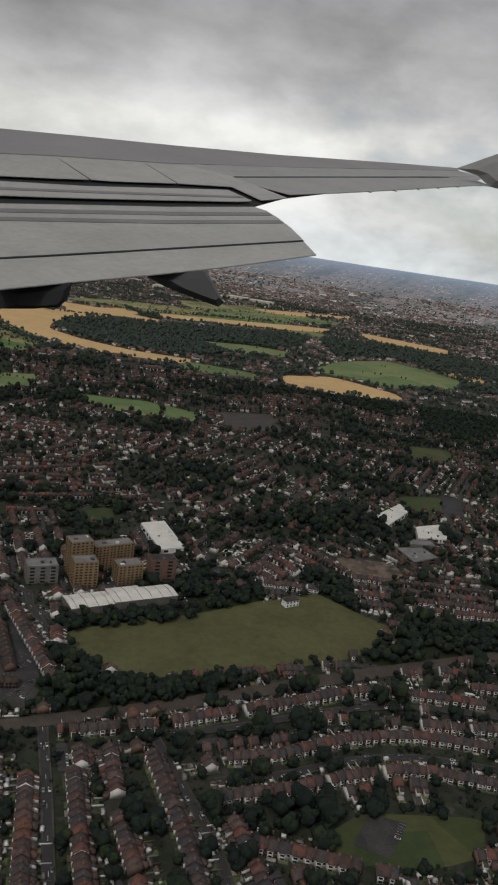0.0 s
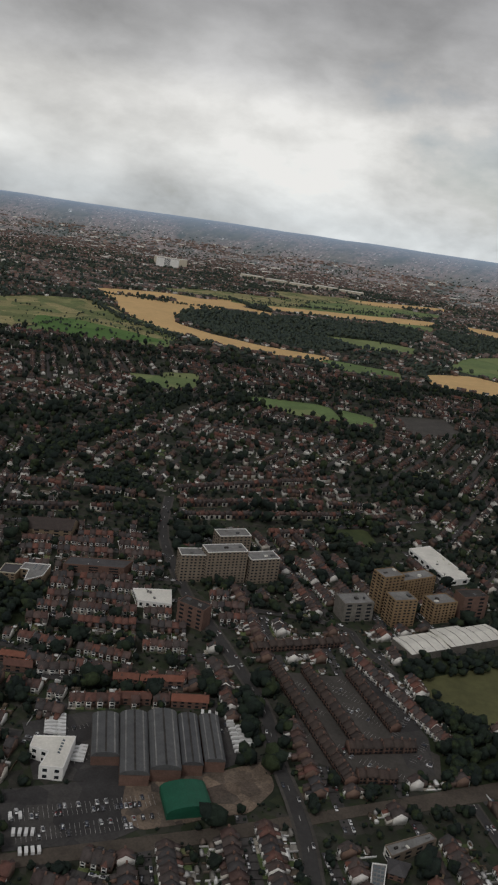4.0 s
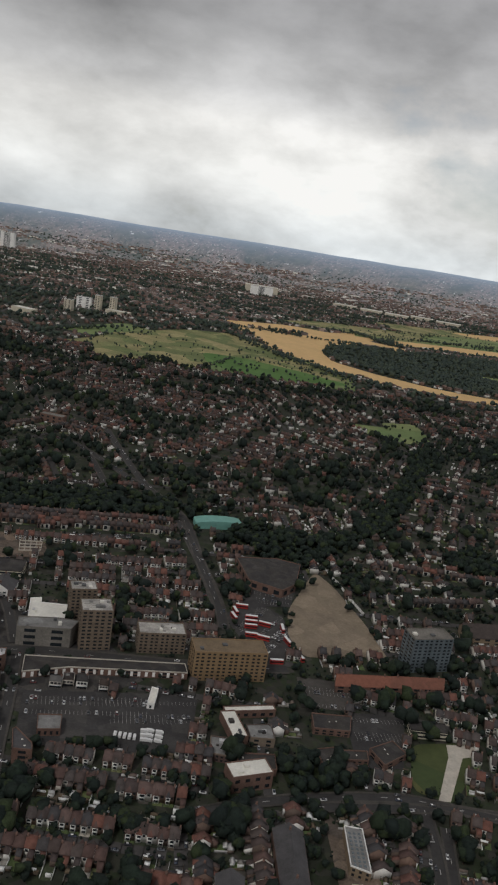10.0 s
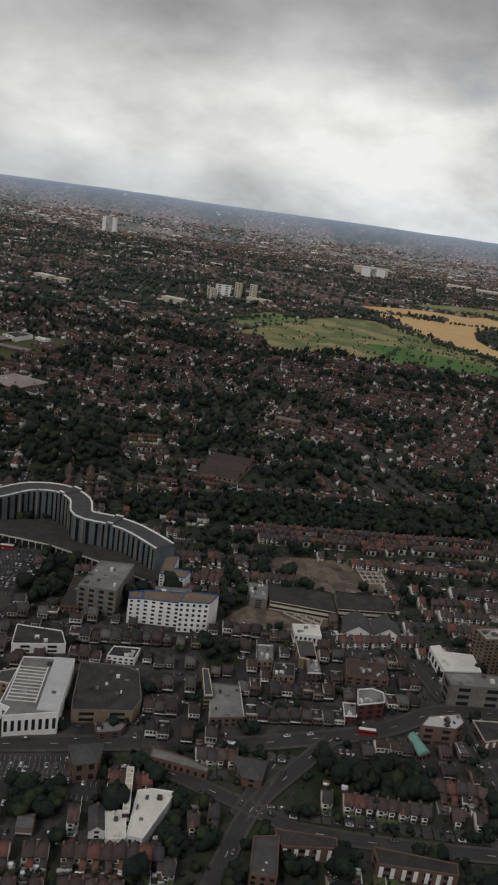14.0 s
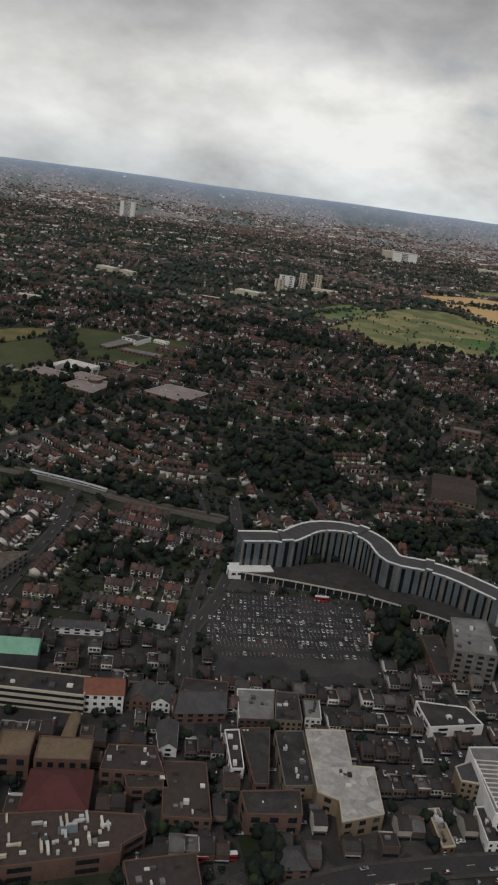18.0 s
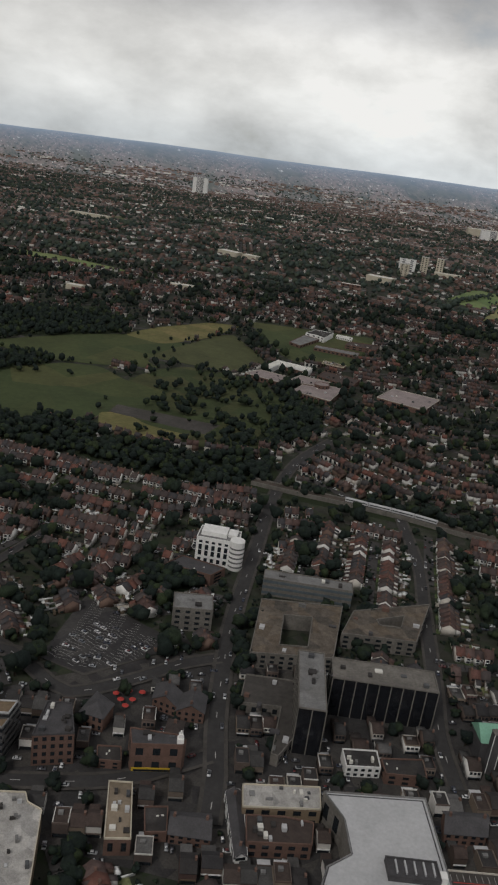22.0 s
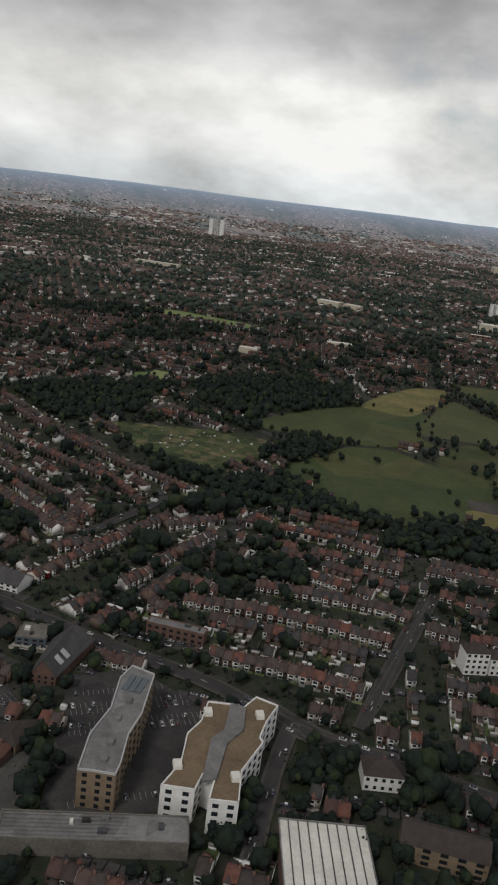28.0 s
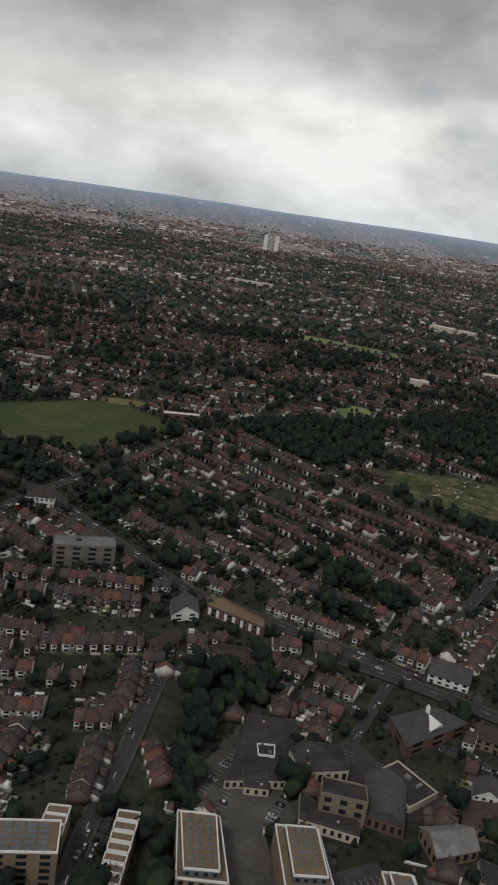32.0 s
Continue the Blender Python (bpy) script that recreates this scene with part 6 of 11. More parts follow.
area("gold", [(279, 1402), (366, 1378), (327, 1290), (291, 1335)])
area("green", [(-121, 1105), (-22, 1087), (-23, 1023), (-129, 1047)])
area("wood", [(73, 1608), (216, 1683), (440, 1552), (388, 1352), (308, 1327), (202, 1454), (104, 1356)])
area("wood", [(-13, 1157), (53, 1192), (12, 1104), (14, 996), (173, 1021), (173, 972), (110, 953), (28, 970)])
area("wood", [(182, 1031), (289, 1019), (248, 849), (175, 855)])
area("green", [(-196, 804), (-114, 818), (-97, 750), (-136, 754), (-177, 765)])
area("green", [(-106, 809), (-70, 795), (-68, 757), (-97, 750)])
area("green", [(-292, 852), (-255, 873), (-245, 820), (-270, 789)])
area("lot", [(-48, 816), (4, 838), (17, 768), (-37, 746)])
area("park", [(110, 607), (146, 621), (140, 577), (112, 574)])
area("tarmac", [(146, 624), (162, 624), (156, 575), (141, 574)])
area("park", [(-112, 478), (-89, 488), (-81, 460), (-98, 454)])
area("park", [(141, 786), (187, 790), (176, 732), (139, 731)])
area("park2", [(-78, 323), (-19, 360), (16, 389), (40, 405), (63, 386), (79, 376), (59, 341), (8, 311), (-30, 296), (-56, 297)])
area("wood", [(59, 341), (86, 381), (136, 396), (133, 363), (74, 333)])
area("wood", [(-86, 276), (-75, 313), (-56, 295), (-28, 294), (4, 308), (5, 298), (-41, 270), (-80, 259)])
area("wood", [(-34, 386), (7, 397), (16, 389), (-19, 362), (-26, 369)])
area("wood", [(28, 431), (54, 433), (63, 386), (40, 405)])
area("park", [(37, 221), (51, 235), (94, 242), (89, 223), (74, 215), (42, 210)])
area("tarmac", [(47, 219), (53, 235), (66, 233), (58, 216)])
area("dirt", [(52, 462), (90, 464), (93, 443), (66, 426)])
area("rail", [(-86, 251), (-21, 284), (53, 328), (141, 374), (139, 365), (53, 318), (-20, 276), (-83, 245)])
area("rail", [(-203, 196), (-140, 224), (-100, 244), (-49, 269), (-50, 263), (-100, 239), (-140, 218), (-201, 191)])
area("tarmac", [(-208, 221), (-177, 235), (-161, 234), (-159, 222), (-171, 210), (-198, 199)])
area("tarmac", [(-213, 253), (-195, 265), (-149, 276), (-138, 270), (-137, 256), (-147, 246), (-173, 234), (-200, 228)])
area("dirt", [(-173, 234), (-162, 241), (-147, 246), (-131, 257), (-127, 244), (-134, 231), (-144, 227), (-152, 222), (-164, 216), (-171, 220)])
area("lot", [(-118, 263), (-99, 254), (-72, 264), (-71, 277), (-86, 285), (-102, 318), (-129, 313)])
area("tarmac", [(-101, 331), (-97, 339), (-74, 286), (-74, 265), (-83, 267)])
area("green", [(-321, 824), (-257, 841), (-244, 803), (-268, 778), (-311, 795)])
area("wood", [(-268, 503), (-241, 530), (-219, 483), (-247, 469)])
area("wood", [(-393, 488), (-383, 499), (-352, 488), (-322, 510), (-303, 563), (-281, 653), (-251, 775), (-240, 749), (-270, 626), (-292, 543), (-318, 490), (-343, 458), (-378, 465)])
area("tarmac", [(-379, 451), (-344, 453), (-347, 402), (-363, 395)])
area("sand", [(-346, 374), (-348, 398), (-338, 448), (-328, 434), (-312, 398), (-302, 367), (-315, 369), (-338, 358)])
area("wood", [(-397, 459), (-387, 473), (-364, 447), (-343, 445), (-306, 526), (-306, 559), (-335, 461)])
area("tarmac", [(-375, 380), (-367, 403), (-350, 391), (-344, 371), (-347, 340), (-355, 346)])
area("park", [(-298, 313), (-274, 322), (-276, 307), (-286, 285), (-299, 288)])
area("paving", [(-291, 285), (-287, 286), (-280, 311), (-274, 314), (-275, 320), (-285, 317), (-285, 310)])
area("tarmac", [(-408, 304), (-374, 315), (-371, 282), (-395, 275)])
area("tarmac", [(-322, 324), (-299, 330), (-301, 298), (-316, 293)])
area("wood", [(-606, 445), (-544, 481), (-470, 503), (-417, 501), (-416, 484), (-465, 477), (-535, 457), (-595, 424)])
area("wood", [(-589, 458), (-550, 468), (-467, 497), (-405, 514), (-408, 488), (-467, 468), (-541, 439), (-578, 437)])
area("dirt", [(-523, 399), (-519, 415), (-488, 424), (-471, 420), (-464, 405), (-494, 386)])
area("dirt", [(-531, 346), (-518, 374), (-492, 369), (-489, 361), (-503, 350)])
area("tarmac", [(-432, 297), (-386, 312), (-389, 277), (-424, 269)])
area("tarmac", [(-576, 252), (-552, 260), (-546, 246), (-568, 236)])
area("tarmac", [(-674, 355), (-613, 374), (-605, 318), (-657, 303)])
area("wood", [(-606, 362), (-599, 366), (-592, 352), (-594, 332), (-600, 330), (-603, 345)])
area("tarmac", [(-667, 368), (-665, 402), (-659, 372), (-598, 381), (-561, 386), (-566, 375), (-616, 377), (-669, 357)])
area("tarmac", [(-577, 248), (-543, 255), (-539, 242), (-574, 232)])
area("wood", [(-869, 446), (-820, 474), (-797, 434), (-819, 431), (-857, 422)])
area("wood", [(-881, 514), (-843, 598), (-803, 564), (-795, 519), (-822, 482), (-855, 484)])
area("wood", [(-809, 428), (-793, 428), (-723, 424), (-693, 419), (-693, 435), (-725, 437), (-792, 444)])
area("park", [(-1005, 511), (-997, 539), (-970, 574), (-946, 579), (-924, 560), (-895, 552), (-894, 518), (-918, 478), (-952, 459), (-978, 481)])
area("park", [(-1038, 589), (-994, 650), (-958, 680), (-908, 676), (-928, 614), (-913, 598), (-954, 582), (-981, 576)])
area("hay", [(-966, 674), (-953, 712), (-921, 764), (-893, 773), (-909, 702), (-932, 663)])
area("park2", [(-931, 623), (-897, 742), (-851, 661), (-870, 619), (-899, 622)])
area("park", [(-893, 796), (-854, 801), (-776, 812), (-796, 681), (-840, 680), (-874, 751)])
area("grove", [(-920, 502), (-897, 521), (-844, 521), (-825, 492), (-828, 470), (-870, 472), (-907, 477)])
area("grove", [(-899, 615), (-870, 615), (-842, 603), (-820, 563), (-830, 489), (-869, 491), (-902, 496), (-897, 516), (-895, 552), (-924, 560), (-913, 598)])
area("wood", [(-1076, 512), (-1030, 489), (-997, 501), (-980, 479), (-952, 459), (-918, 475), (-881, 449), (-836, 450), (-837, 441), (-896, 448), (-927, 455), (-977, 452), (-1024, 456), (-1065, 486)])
area("hay", [(-915, 494), (-904, 502), (-886, 488), (-860, 484), (-865, 471), (-890, 467), (-909, 477)])
area("lot", [(-911, 512), (-851, 508), (-855, 490), (-911, 498)])
area("wood", [(-1022, 522), (-1001, 588), (-973, 569), (-995, 529)])
area("allotment", [(-1112, 548), (-1088, 558), (-1048, 565), (-1012, 561), (-1021, 519), (-1044, 488), (-1078, 510)])
area("wood", [(-81, 339), (-41, 354), (-18, 367), (-18, 353), (-41, 342), (-78, 322)])
area("wood", [(-1091, 660), (-1053, 721), (-974, 738), (-969, 671), (-1038, 604)])
area("green", [(-1129, 679), (-1106, 696), (-1100, 673), (-1119, 654)])
area("wood", [(-963, 450), (-936, 453), (-874, 460), (-852, 449), (-799, 442), (-798, 430), (-853, 427), (-907, 433), (-956, 433)])
area("park", [(-1001, 530), (-949, 555), (-920, 530), (-922, 485), (-953, 465), (-974, 472)])
area("park", [(-1327, 545), (-1261, 600), (-1219, 575), (-1217, 551), (-1242, 503), (-1276, 493), (-1301, 492)])
area("hay", [(-1270, 606), (-1242, 611), (-1242, 596), (-1265, 593)])
area("wood", [(-1188, 587), (-1158, 622), (-1109, 662), (-1087, 650), (-1109, 602), (-1160, 569)])
area("wood", [(-1078, 688), (-997, 755), (-1010, 681), (-1051, 654)])
area("wood", [(-1301, 492), (-1274, 489), (-1249, 468), (-1254, 448), (-1290, 469)])
area("wood", [(-1187, 603), (-1140, 618), (-1094, 631), (-1098, 559), (-1132, 540), (-1168, 570)])
area("green", [(-1215, 986), (-1157, 993), (-1062, 961), (-1077, 938), (-1167, 950)])
area("green", [(-1118, 696), (-1105, 695), (-1101, 669), (-1113, 670)])
area("yard", [(-1146, 287), (-1124, 292), (-1122, 283), (-1130, 280), (-1142, 280)])
area("yard", [(-1095, 276), (-1084, 275), (-1072, 273), (-1062, 270), (-1053, 271), (-1046, 277), (-1041, 273), (-1040, 250), (-1088, 236)])
area("tarmac", [(-1077, 302), (-1071, 309), (-1060, 302), (-1052, 292), (-1054, 288), (-1073, 293)])
area("grove", [(-972, 255), (-967, 259), (-948, 259), (-942, 239), (-957, 232)])
area("lot", [(-852, 283), (-843, 306), (-818, 304), (-822, 294), (-836, 279)])
area("yard", [(-1074, 268), (-1058, 275), (-1039, 279), (-1038, 253), (-1064, 242)])
area("tarmac", [(-1046, 311), (-1029, 319), (-1010, 309), (-1004, 301), (-1010, 264), (-1035, 260)])
area("lot", [(-1148, 285), (-1138, 316), (-1138, 288), (-1120, 290), (-1123, 280), (-1134, 277)])
area("tarmac", [(-1121, 298), (-1111, 318), (-1099, 304), (-1086, 301), (-1095, 291), (-1110, 290)])
area("scrub", [(-656, 1046), (-650, 1147), (-580, 1303), (-498, 1346), (-410, 1204), (-343, 1119), (-322, 1068), (-363, 1045), (-438, 1061), (-502, 1025), (-558, 979), (-610, 937)])
area("green", [(-487, 995), (-436, 1048), (-361, 1033), (-313, 1049), (-316, 1002), (-389, 990), (-449, 982)])
area("gold", [(-303, 1677), (-177, 1728), (-34, 1775), (117, 1836), (100, 1739), (-70, 1641), (-223, 1571)])
area("green", [(-174, 1865), (-10, 2007), (154, 2036), (132, 1917), (-28, 1837), (-164, 1781)])
area("gold", [(-86, 2072), (192, 2245), (172, 2135), (-10, 2007)])
area("green", [(-315, 1722), (-166, 1862), (39, 1911), (16, 1781), (-202, 1678), (-314, 1614)])
area("gold", [(-554, 1525), (-445, 1612), (-318, 1599), (-342, 1510), (-441, 1498), (-538, 1469)])
area("scrub", [(-491, 1655), (-380, 1796), (-161, 1871), (-183, 1689), (-293, 1665), (-402, 1642)])
area("tarmac", [(-851.0, 282.5), (-851.5, 318), (-820.5, 306.5), (-818.5, 298.0), (-836.5, 280.2)])
area("lush", [(-517, 1105), (-461, 1112), (-383, 1082), (-318, 1041), (-366, 1004), (-427, 983), (-468, 1003), (-501, 1037)])
area("green", [(-133, 1330), (-40, 1366), (28, 1346), (16, 1281), (-72, 1249)])
area("dirt", [(-327, 267), (-325, 268), (-313, 250), (-310, 245), (-308, 223), (-318, 223), (-322, 242)])
area("lot", [(-340, 342), (-320, 345), (-317, 326), (-337, 322)])
area("wood", [(-489, 276), (-482, 281), (-472, 279), (-458, 286), (-453, 272), (-465, 266), (-483, 261)])
area("wood", [(-564, 238), (-561, 242), (-549, 243), (-546, 234), (-558, 229)])
area("wood", [(-535, 326), (-524, 333), (-516, 319), (-527, 314)])
area("wood", [(-344, 224), (-338, 225), (-328, 225), (-314, 222), (-311, 214), (-336, 207)])
area("wood", [(-343, 288), (-326, 294), (-318, 286), (-322, 278), (-337, 274)])
area("wood", [(-264, 336), (-236, 346), (-235, 313), (-257, 307)])
area("yard", [(-1141, 278), (-1129, 281), (-1121, 255), (-1133, 252)])
area("tarmac", [(-1115, 270), (-1104, 277), (-1100, 261), (-1112, 258)])
area("wood", [(-1047, 284), (-1039, 286), (-1034, 261), (-1040, 259)])
area("wood", [(-1156, 334), (-1144, 339), (-1130, 336), (-1129, 323), (-1148, 313)])
area("wood", [(-1158, 296), (-1151, 301), (-1145, 290), (-1147, 282), (-1151, 281)])
area("wood", [(-897, 300), (-887, 303), (-873, 295), (-870, 285), (-884, 287)])
area("wood", [(-839, 339), (-822, 348), (-820, 331), (-832, 325)])
area("wood", [(-1105, 402), (-1093, 408), (-1084, 391), (-1093, 388), (-1103, 391)])
area("wood", [(-981, 304), (-972, 306), (-968, 290), (-971, 280), (-982, 278)])
area("wood", [(-640, 246), (-633, 250), (-630, 240), (-626, 233), (-624, 229), (-633, 228)])
road(8, [(-210, 488), (-201, 427), (-178, 366), (-162, 339), (-147, 311), (-134, 285), (-128, 260), (-121, 240), (-116, 222), (-113, 203)])
road(7, [(-508, 646), (-485, 600), (-450, 535), (-417, 491), (-396, 435), (-379, 388)])
road(7, [(-417, 484), (-383, 402), (-373, 369)])
road(6, [(-535, 599), (-508, 588), (-468, 515)])
road(7, [(-508, 588), (-462, 541), (-436, 514), (-418, 492)])
road(9, [(-510, 277), (-470, 299), (-446, 320), (-412, 328), (-379, 335), (-344, 346)])
road(9, [(-653, 205), (-638, 218), (-629, 225), (-613, 236), (-594, 245), (-566, 256), (-536, 268)])
road(6, [(-443, 317), (-436, 295), (-429, 270), (-423, 251)])
road(7, [(-497, 273), (-503, 249)])
road(7, [(-482, 291), (-493, 269), (-500, 254), (-503, 237), (-505, 220)])
road(7, [(-525, 259), (-499, 253), (-488, 250), (-462, 253), (-433, 259)])
road(6, [(-472, 368), (-458, 346), (-447, 325)])
road(7, [(-751, 431), (-743, 388), (-741, 358), (-738, 312), (-737, 288), (-733, 269)])
road(7, [(-665, 295), (-670, 323), (-666, 356), (-667, 401), (-679, 454)])
road(5, [(-675, 386), (-673, 344), (-669, 315), (-666, 305)])
road(8, [(-790, 517), (-803, 476), (-807, 431), (-805, 373), (-803, 325), (-800, 297), (-796, 271), (-792, 254), (-790, 239)])
road(7, [(-802, 301), (-812, 294), (-821, 284), (-837, 271), (-850, 277), (-866, 285), (-888, 290)])
road(7, [(-864, 229), (-837, 237), (-814, 245), (-795, 260)])
road(5, [(-881, 361), (-887, 329), (-893, 299)])
road(7, [(-893, 299), (-903, 269), (-898, 246)])
road(8, [(-992, 314), (-976, 304), (-951, 297), (-930, 291), (-904, 285), (-893, 282), (-876, 282), (-857, 282)])
road(5, [(-937, 398), (-944, 375), (-956, 337), (-965, 310)])
road(8, [(-1116, 354), (-1095, 348), (-1067, 338), (-1042, 329), (-1024, 324), (-1004, 317), (-990, 309), (-975, 302), (-955, 299)])
road(5, [(-941, 394), (-951, 360), (-964, 314)])
road(6, [(-983, 307), (-986, 287), (-988, 258)])
road(5, [(-1006, 460), (-1019, 421), (-1036, 370)])
road(6, [(-1047, 456), (-1065, 417), (-1079, 385)])
road(8, [(-1279, 458), (-1251, 442), (-1241, 442), (-1222, 423), (-1200, 405), (-1169, 380), (-1141, 369), (-1115, 360), (-1093, 350)])
road(7, [(-1210, 536), (-1225, 486), (-1241, 442), (-1249, 415)])
road(6, [(-1163, 327), (-1163, 308), (-1163, 286), (-1164, 270), (-1163, 251)])
road(4, [(-1100, 345), (-1106, 327), (-1111, 312)])
road(5, [(-290, 273), (-290, 245), (-289, 221), (-287, 203)])
road(6, [(-329, 270), (-308, 276), (-286, 282), (-267, 282), (-240, 282), (-210, 282), (-164, 290)])
road(5, [(-287, 244), (-267, 246), (-242, 245), (-211, 247)])
road(5, [(-63, 254), (-52, 222), (-39, 181)])
road(6, [(-296, 279), (-294, 261), (-293, 231)])
road(6, [(-366, 255), (-339, 270), (-304, 282), (-278, 283), (-234, 290)])
road(5, [(-24, 260), (-10, 235), (4, 209), (10, 191)])
road(5, [(1, 239), (24, 248), (49, 262), (75, 270), (105, 270)])
road(5, [(-18, 262), (6, 272), (46, 294), (80, 305), (118, 307)])
road(5, [(-148, 360), (-106, 359), (-96, 343), (-83, 324)])
flat_building("whiteyard", 3.0, [(-529.8, 246.0), (-526.4, 247.9), (-520.4, 248.8), (-520.9, 244.3), (-523.3, 230.7), (-527.4, 230.4)])
flat_building("whiteyard", 2.6, [(-535.5, 237.7), (-530.1, 238.4), (-527.3, 229.8), (-531.8, 227.9)])
flat_building("ladder", 4.6, [(-534.8, 251.6), (-533.0, 252.2), (-528.8, 236.5), (-530.5, 235.9)])
pitched_building("hipbrick", 6.1, [(-551.9, 252.7), (-543.6, 257.0), (-542.3, 249.3), (-547.8, 246.1)])
flat_building("greylong", 2.6, [(-531.6, 264.4), (-520.8, 263.4), (-514.3, 261.6), (-514.2, 259.5), (-520.8, 259.9), (-531.0, 260.2)])
pitched_building("whitegable", 2.8, [(-539.4, 236.6), (-535.5, 238.0), (-532.9, 230.9), (-536.7, 229.5)])
flat_building("darkplant", 4.0, [(-565.5, 294.1), (-552.1, 297.5), (-546.4, 296.4), (-540.8, 282.2), (-541.5, 275.9), (-558.4, 269.6), (-560.4, 275.5)])
flat_building("lowgrey", 2.0, [(-551.5, 269.8), (-542.0, 272.3), (-542.3, 268.3), (-548.5, 265.0)])
flat_building("tanblock", 5.5, [(-585.1, 277.8), (-580.3, 281.7), (-578.6, 272.9), (-584.0, 272.5)])
flat_building("whitefront", 3.0, [(-580.4, 266.7), (-577.3, 267.8), (-574.7, 256.2), (-578.4, 255.0)])
flat_building("whitefront", 3.4, [(-594.5, 307.9), (-578.9, 310.1), (-574.3, 302.8), (-590.6, 296.0)])
flat_building("office", 10.5, [(-582.0, 353.1), (-569.0, 356.1), (-567.8, 331.9), (-582.3, 330.4)])
flat_building("lowdark", 2.5, [(-591.3, 350.3), (-584.3, 353.2), (-580.7, 329.5), (-587.0, 327.0)])
flat_building("whitefront", 2.5, [(-559.7, 309.5), (-551.0, 311.8), (-550.7, 305.0), (-559.9, 303.1)])
flat_building("lowtan", 2.0, [(-592.6, 263.2), (-589.6, 264.5), (-586.2, 252.5), (-589.5, 251.1)])
flat_building("stripes", 7.0, [(-581.2, 285.4), (-566.2, 290.4), (-559.9, 263.3), (-573.4, 256.2), (-573.5, 260.4), (-576.9, 261.1)])
flat_building("cream", 5.1, [(-626.6, 280.4), (-615.5, 283.7), (-612.8, 269.4), (-607.0, 270.7), (-604.2, 254.3), (-614.4, 248.3), (-615.5, 255.6), (-621.1, 256.9)])
flat_building("lowdark", 6.0, [(-640.0, 250.0), (-625.4, 255.0), (-624.0, 246.7), (-637.1, 242.9)])
pitched_building("hipbrick", 3.0, [(-629.2, 238.6), (-622.9, 240.6), (-620.4, 234.4), (-626.5, 232.4)])
flat_building("brownhall", 4.0, [(-673.2, 256.7), (-662.6, 259.8), (-657.4, 247.8), (-667.2, 244.5)])
flat_building("brownhall", 4.0, [(-661.2, 256.7), (-650.5, 259.7), (-645.0, 240.8), (-656.6, 238.2)])
flat_building("brownhall", 5.0, [(-661.1, 222.3), (-646.2, 229.2), (-641.0, 215.1), (-652.9, 206.2)])
pitched_building("slateshop", 3.4, [(-663.3, 277.7), (-664.1, 288.8), (-652.4, 292.4), (-649.6, 282.8)])
flat_building("lowgrey", 3.0, [(-648.6, 295.4), (-637.5, 298.7), (-636.0, 284.2), (-645.6, 281.4)])
flat_building("darkplant", 3.4, [(-637.1, 297.9), (-630.3, 299.0), (-627.6, 285.8), (-635.5, 283.8)])
flat_building("lowgrey", 3.0, [(-628.8, 297.4), (-623.8, 298.4), (-622.3, 289.2), (-627.1, 288.3)])
flat_building("whitefront", 3.0, [(-648.6, 275.4), (-644.7, 276.9), (-640.6, 261.7), (-643.9, 260.6)])
flat_building("lowdark", 3.2, [(-644.6, 277.4), (-636.4, 280.4), (-633.5, 257.7), (-637.1, 256.5)])
flat_building("darkplant", 4.0, [(-634.9, 278.2), (-627.1, 281.0), (-622.0, 260.0), (-629.4, 257.4)])
pitched_building("whitegable", 3.0, [(-663.9, 262.9), (-667.5, 272.5), (-661.5, 274.7), (-659.4, 264.1)])
pitched_building("slateshop", 3.2, [(-614.4, 227.9), (-606.4, 233.4), (-604.6, 228.1), (-611.7, 223.1)])
flat_building("lowgrey", 3.5, [(-605.8, 233.8), (-601.1, 235.8), (-600.0, 231.1), (-604.4, 228.8)])
pitched_building("vaulthall", 3.5, [(-689.3, 254.6), (-690.7, 267.5), (-687.8, 268.5), (-685.4, 255.9)])
pitched_building("redhip", 5.0, [(-691.2, 243.0), (-676.8, 247.2), (-673.6, 234.0), (-688.4, 229.6)])
flat_building("brownhall", 5.0, [(-676.3, 257.1), (-664.5, 260.3), (-659.6, 251.3), (-675.4, 247.5)])
pitched_building("slateshop", 3.6, [(-678.5, 278.5), (-678.4, 285.8), (-671.0, 288.6), (-671.4, 280.2)])
pitched_building("whitegable", 3.6, [(-671.1, 280.3), (-670.8, 288.0), (-666.1, 288.9), (-665.9, 281.4)])
flat_building("lowdark", 3.5, [(-665.0, 294.5), (-651.6, 296.9), (-649.8, 283.6), (-664.6, 280.0)])
flat_building("deck", 7.0, [(-738.4, 236.2), (-702.0, 243.6), (-700.2, 236.7), (-736.9, 228.8)])
arm = flat_building("deck", 6.9, [(-709.0, 234.4), (-700.1, 236.3), (-696.4, 221.0), (-705.7, 219.0)])
piece("painted_strip", *box(3.6, 5.6, -13.5, 0.8, 7.004, 7.012), "blue", arm, "blue painted deck strip", pose(-709.0, 234.4, 0, 0, 0, 12.5))
piece("ramp_canopy", *box(0.4, 2.9, -13.0, -0.6, 7.1, 8.6), "whiteroof", arm, "white ramp canopy", pose(-709.0, 234.4, 0, 0, 0, 12.5))
flat_building("tanhall", 7.0, [(-703.0, 251.5), (-694.8, 253.6), (-692.6, 244.2), (-700.4, 242.2)])
flat_building("tanhall", 6.0, [(-693.6, 253.4), (-680.2, 256.9), (-678.4, 248.6), (-691.6, 245.0)])
flat_building("deck", 6.0, [(-762.0, 223.8), (-737.2, 229.0), (-733.4, 215.4), (-754.6, 209.2)])
